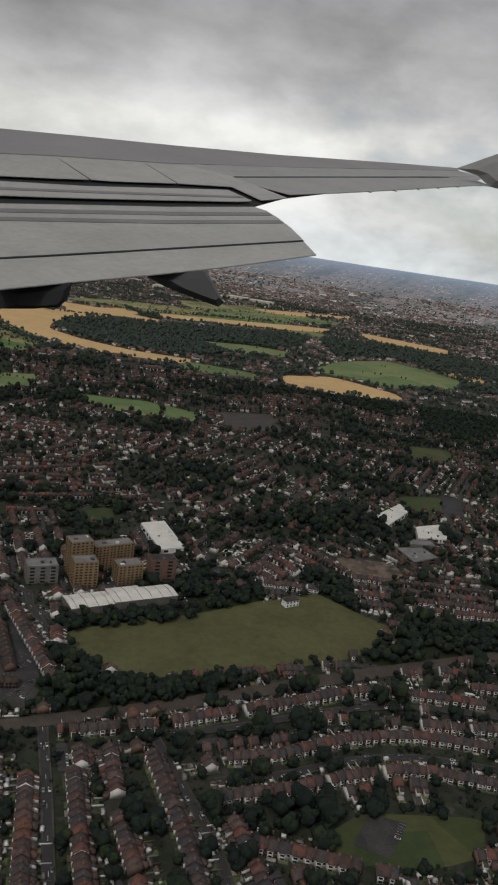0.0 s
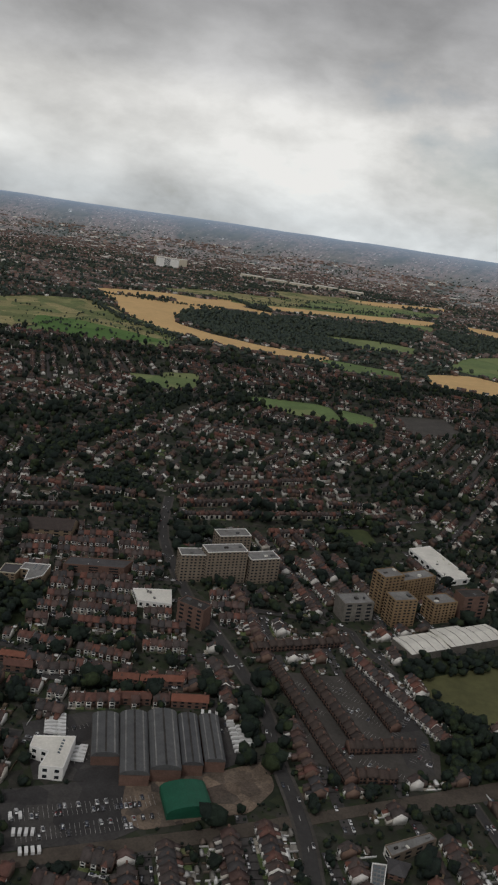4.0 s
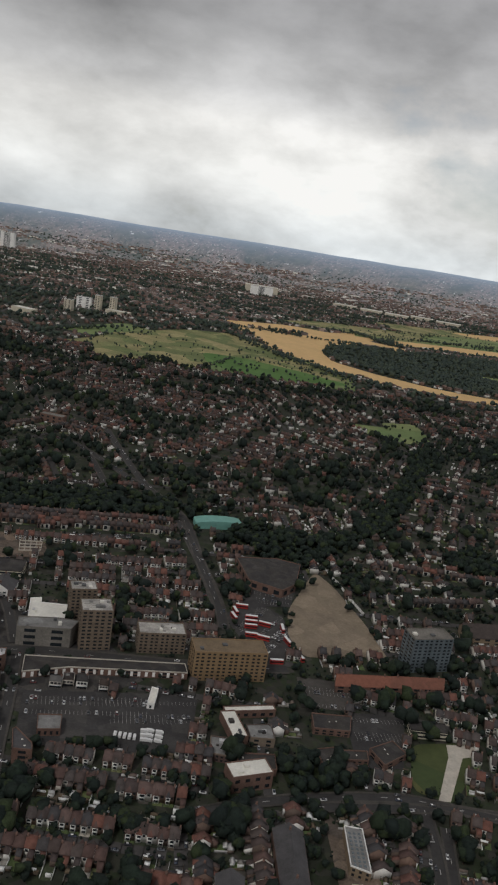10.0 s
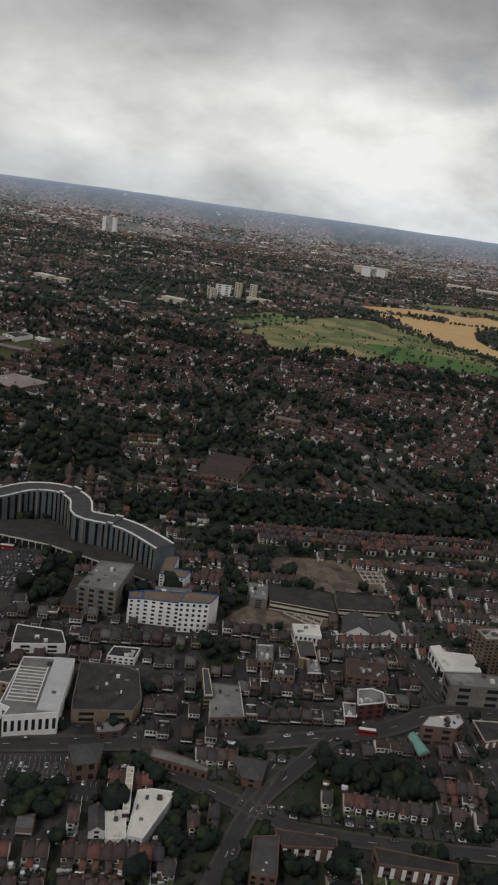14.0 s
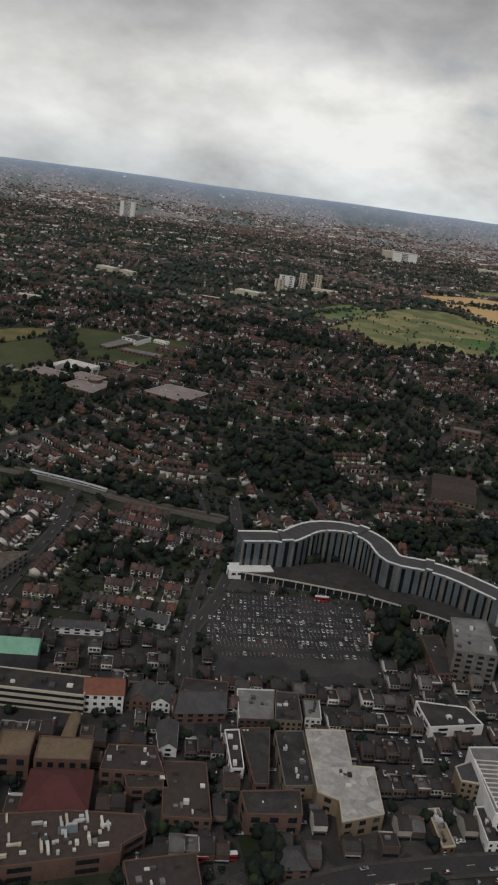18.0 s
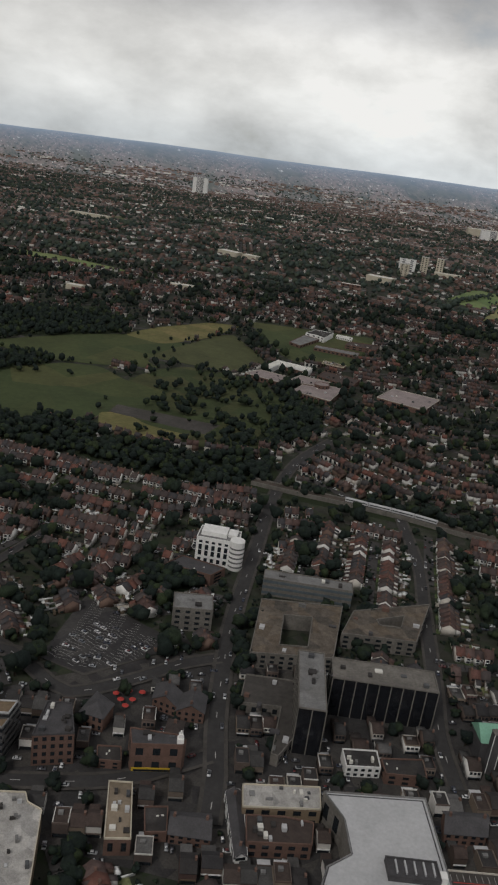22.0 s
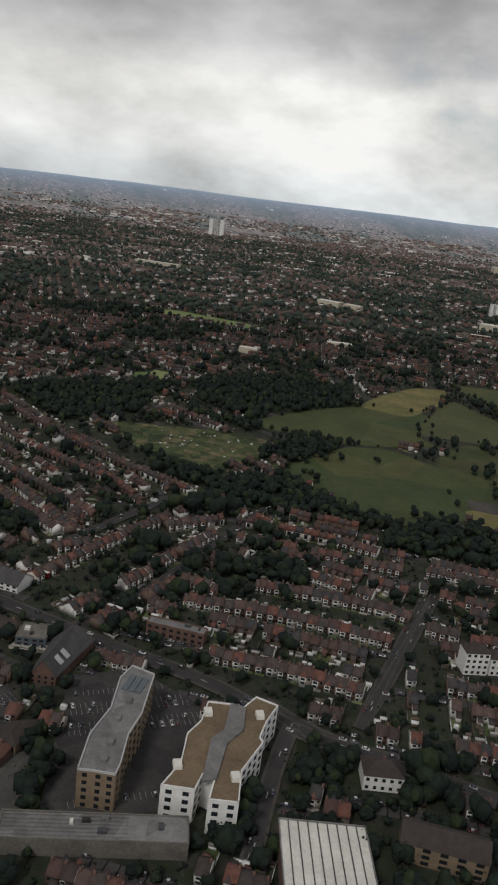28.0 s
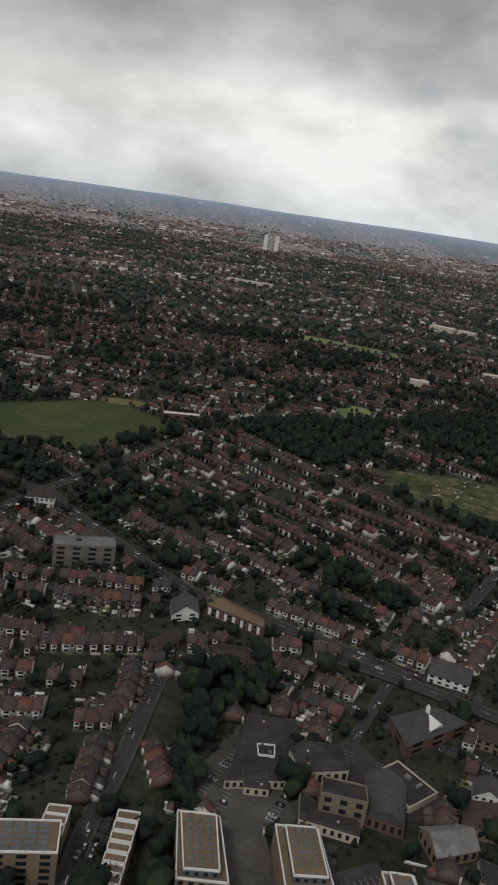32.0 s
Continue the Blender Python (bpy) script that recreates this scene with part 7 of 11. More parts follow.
flat_building("palestore", 8.0, [(-766.0, 248.8), (-742.7, 254.4), (-736.7, 227.9), (-763.8, 222.7), (-763.1, 228.1), (-758.4, 233.0), (-760.8, 242.3)])
flat_building("plantdeck", 9.2, [(-751.5, 233.5), (-740.8, 235.4), (-739.8, 230.6), (-750.4, 228.7)], 8)
flat_building("whitefront", 3.0, [(-762.8, 270.6), (-754.0, 272.9), (-752.7, 266.9), (-761.3, 264.6)])
flat_building("lowdark", 3.0, [(-752.9, 270.4), (-742.2, 273.7), (-741.2, 267.4), (-751.4, 265.3)])
flat_building("bands", 9.9, [(-888.0, 250.6), (-888.3, 254.9), (-873.4, 255.8), (-868.2, 236.6), (-883.1, 232.7), (-886.0, 235.2)])
flat_building("bandtop", 11.6, [(-887.6, 253.0), (-883.2, 254.4), (-873.2, 253.8), (-869.6, 240.9), (-883.5, 237.1)], 9.9)
flat_building("glasstop", 13.1, [(-882.2, 248.7), (-872.9, 252.0), (-870.8, 244.2), (-880.3, 241.7)], 11.6)
flat_building("glasstop", 11.6, [(-871.8, 249.7), (-858.0, 252.1), (-856.7, 246.2), (-869.9, 243.3)], 0)
flat_building("bands", 9.9, [(-864.2, 237.4), (-850.8, 239.1), (-841.6, 241.8), (-841.5, 251.2), (-864.4, 244.8)])
flat_building("bandtop", 11.6, [(-864.1, 242.6), (-841.6, 249.7), (-841.6, 244.9), (-863.2, 239.3)], 9.9)
flat_building("atrium", 9.5, [(-870.4, 244.7), (-866.3, 245.3), (-863.7, 234.8), (-868.1, 233.7)])
pitched_building("archgable", 5.0, [(-893.5, 262.4), (-889.1, 278.2), (-882.4, 277.6), (-886.6, 261.2)])
flat_building("whitefront", 4.5, [(-880.2, 272.1), (-871.1, 272.8), (-873.2, 264.1), (-882.2, 264.6)])
pitched_building("churchgable", 4.0, [(-909.7, 263.7), (-908.0, 278.7), (-900.0, 279.7), (-902.9, 262.4)])
flat_building("deck", 3.5, [(-915.9, 252.7), (-906.8, 253.8), (-904.8, 243.8), (-917.5, 240.7)])
flat_building("whiterib", 4.5, [(-983.5, 267.1), (-964.4, 269.6), (-959.9, 241.0), (-979.0, 238.4)])
flat_building("flats", 6.4, [(-1126.4, 273.6), (-1117.5, 274.9), (-1113.6, 260.3), (-1122.8, 258.2)])
flat_building("flatstop", 7.9, [(-1124.4, 272.3), (-1118.0, 273.5), (-1115.0, 261.3), (-1121.6, 259.9)], 6.4)
flat_building("flats", 6.4, [(-1146.4, 271.6), (-1137.6, 272.3), (-1133.1, 256.2), (-1142.9, 254.8)])
flat_building("flatstop", 7.9, [(-1145.5, 269.9), (-1138.3, 271.0), (-1135.1, 257.0), (-1141.9, 255.8)], 6.4)
flat_building("flats", 6.4, [(-1104.8, 267.3), (-1098.4, 267.9), (-1094.3, 250.5), (-1100.5, 248.9)])
flat_building("flatstop", 7.9, [(-1103.6, 266.0), (-1099.2, 266.4), (-1095.6, 252.6), (-1100.2, 251.4)], 6.4)
pitched_building("redterrace", 2.8, [(-1053.2, 270.3), (-1052.1, 274.5), (-1047.8, 275.6), (-1048.9, 269.9)])
flat_building("school", 2.4, [(-1137.1, 314.1), (-1124.7, 315.2), (-1122.9, 307.7), (-1123.7, 293.0), (-1138.8, 288.4), (-1137.9, 300.1)])
flat_building("school", 4.0, [(-1122.4, 305.8), (-1112.8, 306.6), (-1111.2, 298.7), (-1122.2, 294.4), (-1125.5, 301.5)])
flat_building("schoolhall", 6.9, [(-1117.7, 290.7), (-1107.8, 290.5), (-1107.3, 285.1), (-1117.6, 285.2)])
pitched_building("vaultgrey", 3.0, [(-1107.4, 300.8), (-1107.0, 286.2), (-1098.7, 284.8), (-1097.6, 299.1)])
flat_building("school", 2.4, [(-1121.7, 289.8), (-1118.0, 287.6), (-1109.5, 289.0), (-1108.3, 280.1), (-1121.4, 281.6)])
pitched_building("lodgehip", 3.6, [(-1096.8, 313.2), (-1100.5, 324.3), (-1089.7, 332.5), (-1079.8, 328.6)])
pitched_building("metalhall", 3.0, [(-1092.2, 278.5), (-1095.3, 286.4), (-1085.9, 289.9), (-1083.0, 283.3)])
pitched_building("brownhip", 3.2, [(-1085.9, 289.4), (-1084.2, 298.2), (-1075.6, 299.4), (-1077.6, 289.7)])
pitched_building("whitegable", 2.4, [(-1081.8, 301.6), (-1080.9, 307.5), (-1074.0, 307.4), (-1075.1, 301.2)])
pitched_building("archgable", 3.0, [(-1055.1, 304.4), (-1055.2, 323.6), (-1043.8, 325.8), (-1047.8, 304.8)])
flat_building("school", 2.4, [(-1075.3, 289.2), (-1066.0, 288.6), (-1067.3, 279.5), (-1076.9, 281.3)])
flat_building("school", 2.8, [(-1083.4, 280.7), (-1073.7, 278.0), (-1075.4, 272.9), (-1083.7, 274.3)])
flat_building("school", 2.4, [(-1073.7, 277.5), (-1061.4, 274.0), (-1063.0, 269.3), (-1075.0, 272.1)])
flat_building("school", 2.4, [(-1059.3, 284.4), (-1050.8, 283.6), (-1052.0, 276.1), (-1060.9, 276.9)])
pitched_building("brownhip", 3.0, [(-1051.9, 275.0), (-1051.6, 283.9), (-1044.9, 286.8), (-1047.0, 275.9)])
pitched_building("tanlong", 3.0, [(-1078.6, 323.5), (-1077.5, 330.9), (-1066.7, 328.2), (-1068.0, 321.5)])
flat_building("newhouse", 4.6, [(-1158.2, 270.2), (-1153.6, 270.7), (-1153.4, 268.1), (-1158.0, 267.7)])
flat_building("newhouse", 4.6, [(-1158.0, 267.3), (-1153.4, 267.7), (-1153.3, 265.2), (-1157.8, 264.8)])
flat_building("newhouse", 4.6, [(-1157.8, 264.4), (-1153.3, 264.8), (-1153.1, 262.4), (-1157.6, 262.1)])
flat_building("newhouse", 4.6, [(-1157.6, 261.7), (-1153.1, 262.0), (-1153.0, 259.7), (-1157.4, 259.4)])
flat_building("newhouse", 4.6, [(-1157.4, 259.0), (-1153.0, 259.3), (-1152.9, 257.0), (-1157.3, 256.8)])
flat_building("newhouse", 4.6, [(-1157.2, 256.5), (-1152.8, 256.7), (-1152.7, 254.5), (-1157.1, 254.4)])
flat_building("newhouse", 4.6, [(-1157.1, 254.0), (-1152.7, 254.2), (-1152.6, 252.0), (-1156.9, 251.9)])
flat_building("newhouse", 4.6, [(-1156.9, 251.6), (-1152.6, 251.7), (-1152.5, 249.7), (-1156.7, 249.6)])
flat_building("newhouse", 4.6, [(-1156.7, 249.3), (-1152.5, 249.3), (-1152.4, 247.4), (-1156.6, 247.3)])
flat_building("newhouse", 4.6, [(-1172.0, 267.6), (-1167.5, 268.3), (-1167.2, 265.7), (-1171.9, 265.1)])
flat_building("newhouse", 4.6, [(-1171.9, 265.0), (-1167.2, 265.6), (-1166.9, 263.1), (-1171.7, 262.6)])
flat_building("newhouse", 4.6, [(-1171.7, 262.4), (-1166.9, 262.9), (-1166.6, 260.6), (-1171.6, 260.1)])
flat_building("busdepot", 4.0, [(-378.0, 437.8), (-358.1, 445.7), (-345.6, 443.8), (-346.2, 418.8), (-351.9, 409.1), (-368.4, 413.6)])
flat_building("longshops", 2.6, [(-438.8, 314.1), (-421.6, 318.9), (-382.3, 330.4), (-380.1, 324.4), (-421.2, 312.3), (-435.6, 303.5)])
flat_building("panelflats", 4.0, [(-493.3, 243.9), (-477.4, 246.0), (-476.7, 242.5), (-490.3, 238.7)])
flat_building("panelflats", 4.0, [(-468.1, 246.3), (-447.3, 247.7), (-447.0, 244.0), (-466.6, 241.0)])
flat_building("brickflats", 4.8, [(-497.5, 238.7), (-491.3, 241.0), (-489.8, 227.9), (-496.3, 227.2)])
flat_building("brickflats", 5.2, [(-423.8, 270.0), (-416.3, 264.2), (-415.0, 261.0), (-420.8, 259.9), (-424.4, 268.7)])
flat_building("office", 4.0, [(-526.1, 374.6), (-517.5, 375.7), (-515.7, 362.8), (-522.3, 361.6)])
flat_building("whitebands", 4.0, [(-518.3, 378.1), (-491.6, 380.7), (-488.4, 365.3), (-514.5, 363.4)])
flat_building("whitebands", 4.0, [(-490.4, 383.1), (-467.6, 387.4), (-465.5, 375.5), (-487.6, 368.8)])
pitched_building("whitegable", 2.6, [(-484.8, 352.4), (-485.4, 366.1), (-475.6, 367.9), (-473.1, 356.3)])
pitched_building("whitegable", 2.6, [(-472.8, 356.5), (-474.6, 367.8), (-464.4, 370.4), (-462.4, 358.7)])
flat_building("whiteyard", 4.0, [(-503.6, 348.3), (-493.8, 351.7), (-491.8, 343.5), (-501.7, 342.0)])
flat_building("tanblock", 4.0, [(-500.8, 337.3), (-494.4, 339.1), (-491.4, 326.5), (-497.7, 326.0)])
flat_building("lowgrey", 4.0, [(-496.2, 328.4), (-491.7, 330.0), (-489.2, 319.2), (-493.9, 317.6)])
flat_building("lowgrey", 3.0, [(-523.8, 300.9), (-514.2, 303.0), (-509.4, 286.9), (-519.3, 282.6)])
flat_building("tanblock", 4.6, [(-527.6, 305.2), (-525.6, 305.7), (-520.8, 292.1), (-523.3, 291.0)])
pitched_building("hipbrick", 3.2, [(-504.8, 261.0), (-509.6, 268.7), (-499.3, 269.6), (-499.4, 261.3)])
flat_building("whiteyard", 3.4, [(-850.4, 637.2), (-844.3, 660.7), (-818.2, 653.8), (-820.1, 643.7), (-841.8, 649.6), (-845.2, 632.4)])
flat_building("brownhall", 2.4, [(-842.7, 650.4), (-842.7, 658.0), (-823.4, 652.9), (-824.1, 643.7)])
flat_building("pinkschool", 3.0, [(-858.6, 613.1), (-851.2, 627.6), (-830.9, 622.3), (-831.5, 603.6)])
flat_building("pinkschool", 3.6, [(-829.7, 608.8), (-823.7, 629.0), (-802.4, 624.1), (-806.9, 610.1)])
flat_building("pinkschool", 3.0, [(-823.4, 590.8), (-817.7, 614.6), (-792.1, 617.1), (-798.2, 582.3)])
flat_building("drum", 5.0, [(-806.7 + 5 * math.cos(i * 0.524), 610.8 + 5 * math.sin(i * 0.524)) for i in range(12)], 3.0)
flat_building("brownhall", 3.0, [(-813.0, 637.9), (-809.5, 653.2), (-783.9, 646.4), (-788.3, 623.5)])
flat_building("lowtan", 2.2, [(-814.4, 678.8), (-813.5, 687.5), (-796.6, 684.4), (-797.9, 675.7)])
flat_building("whitefront", 4.0, [(-838.3, 767.7), (-832.2, 787.3), (-816.2, 784.9), (-821.7, 759.1), (-828.5, 765.6)])
flat_building("greylong", 2.0, [(-846.6, 732.6), (-839.3, 767.1), (-825.4, 760.3), (-837.0, 724.5)])
flat_building("brownhall", 3.2, [(-803.2, 751.0), (-801.2, 764.5), (-776.6, 768.0), (-777.5, 748.2)])
flat_building("greylong", 2.2, [(-826.0, 725.9), (-825.2, 736.0), (-790.0, 733.1), (-790.6, 720.3)])
flat_building("whiteyard", 2.0, [(-813.9, 784.7), (-813.3, 791.7), (-799.7, 788.4), (-800.0, 779.8)])
flat_building("pinkschool", 3.2, [(-770.5, 609.0), (-760.8, 637.2), (-729.4, 629.1), (-739.8, 597.3)])
flat_building("pointtower", 24.0, [(-719.5, 1354.0), (-710.0, 1352.0), (-708.5, 1361.0), (-718.0, 1363.0)])
flat_building("pointtower", 24.0, [(-742.5, 1347.0), (-733.0, 1345.0), (-731.5, 1354.0), (-741.0, 1356.0)])
flat_building("pointtower", 17.0, [(-772.0, 1285.0), (-759.5, 1283.0), (-758.0, 1292.0), (-770.5, 1294.0)])
flat_building("depotwhite", 4.4, [(-205.2, 241.9), (-192.5, 245.2), (-191.6, 229.6), (-198.8, 228.6), (-198.3, 235.7), (-204.7, 236.8)])
flat_building("whiteyard", 3.0, [(-200.6, 355.1), (-183.7, 360.1), (-181.0, 346.4), (-195.9, 344.8)])
pitched_building("redterrace", 2.8, [(-180.5, 285.4), (-181.3, 289.8), (-165.9, 293.8), (-165.2, 289.6)])
pitched_building("redterrace", 2.8, [(-198.9, 281.5), (-200.1, 286.9), (-194.0, 287.8), (-192.6, 282.7)])
pitched_building("redterrace", 2.8, [(-186.7, 271.9), (-187.5, 276.2), (-175.2, 279.8), (-174.4, 275.3)])
pitched_building("redterrace", 2.8, [(-167.2, 276.5), (-167.8, 281.2), (-155.1, 284.2), (-154.3, 279.2)])
pitched_building("redterrace", 2.8, [(-230.4, 279.8), (-232.0, 284.4), (-221.6, 285.1), (-220.3, 281.0)])
pitched_building("redterrace", 2.8, [(-190.4, 283.5), (-191.4, 288.0), (-182.4, 289.9), (-181.5, 285.5)])
pitched_building("redterrace", 2.8, [(-258.0, 287.9), (-257.8, 292.7), (-251.8, 293.3), (-251.8, 289.3)])
pitched_building("redterrace", 2.8, [(-251.2, 287.7), (-250.9, 291.4), (-240.3, 291.6), (-240.8, 287.6)])
pitched_building("redterrace", 2.8, [(-234.6, 285.7), (-234.1, 289.7), (-224.2, 290.1), (-224.7, 286.5)])
pitched_building("redterrace", 2.8, [(-269.2, 288.4), (-269.3, 292.6), (-258.6, 292.8), (-258.7, 288.3)])
flat_building("lowgrey", 3.0, [(-94.0, 224.9), (-79.8, 233.8), (-78.1, 231.6), (-92.3, 220.9)])
flat_building("solarhall", 2.6, [(-98.0, 217.5), (-93.8, 217.9), (-95.3, 208.3), (-99.1, 207.4)])
pitched_building("hipbrick", 2.2, [(-93.4, 216.1), (-93.1, 221.6), (-86.6, 220.8), (-88.9, 215.4)])
pitched_building("brownhip", 2.2, [(-82.9, 221.1), (-82.7, 227.4), (-77.4, 228.1), (-77.1, 219.6)])
pitched_building("slateshop", 3.0, [(-336.9, 231.5), (-341.5, 253.6), (-332.8, 254.8), (-329.3, 233.2)])
pitched_building("hipbrick", 4.0, [(-336.5, 222.4), (-337.8, 227.9), (-328.7, 228.9), (-327.3, 223.6)])
flat_building("solarhall", 3.0, [(-321.3, 260.9), (-315.9, 261.0), (-313.6, 244.6), (-319.3, 245.7)])
flat_building("lowtan", 1.6, [(-318.7, 240.7), (-313.6, 241.6), (-311.5, 231.8), (-317.1, 231.4)])
flat_building("lowtan", 1.2, [(-317.1, 230.7), (-311.3, 231.1), (-310.2, 222.0), (-316.9, 224.1)])
flat_building("lowdark", 2.2, [(-312.9, 301.9), (-304.8, 309.1), (-300.2, 303.2), (-307.9, 294.4)])
flat_building("lowdark", 2.2, [(-333.3, 315.9), (-319.0, 318.8), (-319.4, 309.4), (-332.1, 307.0)])
flat_building("lowdark", 3.0, [(-330.9, 294.2), (-324.8, 297.4), (-322.9, 287.9), (-328.1, 286.1)])
flat_building("lowdark", 2.2, [(-324.1, 297.3), (-313.7, 300.1), (-313.2, 295.1), (-322.8, 292.2)])
flat_building("lowgrey", 3.0, [(-355.0, 299.5), (-346.7, 302.6), (-344.5, 294.6), (-352.6, 292.8)])
flat_building("lowgrey", 2.5, [(-364.1, 281.2), (-365.5, 290.0), (-360.3, 290.8), (-358.0, 281.4)])
flat_building("whitebands", 3.0, [(-298.6, 322.2), (-285.3, 325.2), (-284.7, 319.5), (-298.0, 317.0)])
flat_building("lowdark", 2.2, [(-356.5, 284.4), (-343.9, 287.8), (-342.5, 280.4), (-353.4, 276.7)])
flat_building("tanblock", 4.0, [(-260.7, 355.9), (-252.3, 357.7), (-252.6, 347.6), (-260.1, 346.6)])
flat_building("solarhall", 4.5, [(-252.4, 358.7), (-240.9, 361.2), (-240.6, 349.2), (-246.5, 341.8), (-248.4, 352.8), (-252.4, 352.6)])
flat_building("brickflats", 4.0, [(-235.8, 374.3), (-206.8, 381.2), (-209.0, 371.6), (-236.6, 365.2)])
pitched_building("tanlong", 3.5, [(-269.2, 398.9), (-269.0, 411.8), (-245.5, 418.3), (-245.6, 405.4)])
flat_building("cream", 5.0, [(-837.9, 227.8), (-829.9, 230.1), (-828.3, 227.7), (-824.5, 226.6), (-818.6, 208.2), (-826.1, 205.8)])
flat_building("lowtan", 4.5, [(-814.2, 239.6), (-808.9, 240.9), (-804.0, 225.6), (-809.4, 223.9)])
flat_building("cream", 5.0, [(-784.6, 248.2), (-766.8, 253.2), (-765.8, 246.3), (-783.2, 241.4)])
flat_building("brownhall", 4.0, [(-782.1, 240.4), (-773.5, 242.6), (-766.9, 243.0), (-766.5, 236.6), (-780.5, 232.9)])
pitched_building("slateshop", 3.2, [(-737.3, 250.7), (-737.5, 257.5), (-727.2, 260.1), (-727.7, 252.9)])
flat_building("lowdark", 2.6, [(-804.6, 236.8), (-799.5, 238.5), (-797.7, 231.4), (-802.3, 229.9)])
pitched_building("slateshop", 2.8, [(-797.3, 231.3), (-798.4, 237.4), (-789.9, 239.5), (-788.2, 232.5)])
pitched_building("whitegable", 3.0, [(-782.3, 229.3), (-788.3, 247.0), (-784.3, 248.4), (-779.5, 230.7)])
pitched_building("whitegable", 2.8, [(-1088.6, 351.3), (-1085.9, 360.5), (-1075.1, 357.2), (-1077.1, 348.6)])
flat_building("balconyflats", 3.2, [(-1159.1, 370.2), (-1154.0, 371.8), (-1139.0, 362.7), (-1138.2, 357.4), (-1157.3, 364.7)])
pitched_building("brownhip", 2.6, [(-1166.3, 334.9), (-1169.9, 338.9), (-1163.6, 349.0), (-1160.9, 343.7)])
pitched_building("whitegable", 2.6, [(-1166.8, 356.2), (-1169.3, 364.7), (-1161.5, 369.1), (-1159.1, 360.4)])
flat_building("redcorner", 5.9, [(-476.7, 311.5), (-472.1, 314.0), (-468.3, 313.0), (-467.6, 307.7), (-476.1, 302.7)])
flat_building("redcorner", 2.4, [(-480.8, 307.6), (-476.0, 308.8), (-475.7, 301.7), (-479.6, 300.5)])
flat_building("brickpale", 6.7, [(-456.4, 298.2), (-453.8, 304.4), (-444.0, 309.7), (-442.7, 305.3), (-445.5, 300.5)])
flat_building("whiteyard", 4.6, [(-452.2, 352.8), (-448.3, 355.2), (-447.0, 351.0), (-436.5, 353.2), (-434.1, 342.3), (-447.2, 337.4)])
flat_building("store", 7.9, [(-448.4, 330.8), (-435.3, 335.3), (-426.2, 336.6), (-427.0, 328.9), (-446.2, 323.4)])
flat_building("brownhall", 3.0, [(-481.8, 334.5), (-468.0, 336.0), (-466.3, 326.0), (-480.9, 323.0)])
pitched_building("tealhall", 2.4, [(-459.6, 298.1), (-457.1, 300.4), (-452.7, 292.7), (-456.1, 289.5)])
flat_building("lowgrey", 3.4, [(-513.4, 329.2), (-507.8, 331.2), (-506.2, 321.1), (-511.5, 318.9)])
flat_building("darkplant", 3.4, [(-505.7, 320.3), (-498.7, 322.2), (-497.8, 314.6), (-504.8, 312.3)])
flat_building("whiteblock", 9.9, [(-559.1, 338.5), (-544.5, 343.2), (-543.8, 334.8), (-557.8, 332.0)])
flat_building("whiteblock", 9.9, [(-563.8, 335.0), (-559.3, 338.0), (-557.8, 332.0), (-562.5, 330.2)])
flat_building("whiteblock", 12.0, [(-543.7, 340.6), (-531.7, 343.0), (-533.4, 335.2), (-544.0, 331.8)])
flat_building("whiteblock", 7.3, [(-562.1, 376.8), (-556.4, 377.8), (-555.9, 366.4), (-548.5, 366.4), (-549.2, 359.7), (-559.4, 359.2)])
flat_building("dormerbrick", 8.8, [(-836.5, 255.2), (-830.6, 256.7), (-825.7, 246.7), (-834.7, 242.8)])
pitched_building("hipbrick", 4.5, [(-829.7, 259.8), (-828.3, 268.6), (-822.5, 265.5), (-823.1, 259.2)])
flat_building("cornerpub", 8.0, [(-814.4, 254.1), (-803.0, 255.5), (-800.2, 254.4), (-800.5, 252.3), (-812.2, 248.7)])
flat_building("lowdark", 2.2, [(-821.7, 252.0), (-816.0, 253.5), (-814.2, 248.6), (-820.0, 247.3)])
pitched_building("slateshop", 3.4, [(-814.1, 272.6), (-814.9, 278.8), (-807.4, 277.6), (-807.1, 271.3)])
pitched_building("slateshop", 3.4, [(-806.8, 270.0), (-807.2, 276.9), (-800.5, 278.3), (-799.6, 271.3)])
flat_building("mall", 5.0, [(-695.1, 225.7), (-677.5, 232.6), (-661.0, 236.4), (-658.6, 232.0), (-662.7, 226.5), (-662.2, 224.3), (-688.1, 211.9)])
flat_building("whiteyard", 3.0, [(-65.8, 461.0), (-53.0, 470.2), (-35.5, 433.1), (-48.2, 424.9)])
flat_building("whiteyard", 3.0, [(86.4, 543.9), (107.1, 577.9), (110.8, 561.1), (91.9, 523.9)])
flat_building("whiteyard", 3.0, [(112.1, 530.2), (129.5, 541.7), (131.6, 514.9), (110.3, 508.4)])
flat_building("lowgrey", 4.0, [(92.0, 481.8), (109.7, 489.0), (117.7, 475.1), (100.5, 460.7)])
pitched_building("whitegable", 2.4, [(-713.0, 308.8), (-713.3, 314.3), (-697.3, 317.5), (-697.1, 312.9)])
pitched_building("whitegable", 2.4, [(-690.0, 323.8), (-690.1, 331.0), (-678.6, 329.7), (-678.7, 324.2)])
flat_building("whitefront", 2.6, [(-1133.4, 302.9), (-1129.1, 303.8), (-1128.7, 299.5), (-1132.6, 298.9)])
flat_building("school", 2.2, [(-1135.8, 293.5), (-1130.1, 294.8), (-1128.7, 288.7), (-1134.2, 287.9)])
pitched_building("brownhip", 2.8, [(-1152.7, 341.0), (-1152.6, 342.1), (-1139.2, 346.1), (-1137.1, 336.2)])
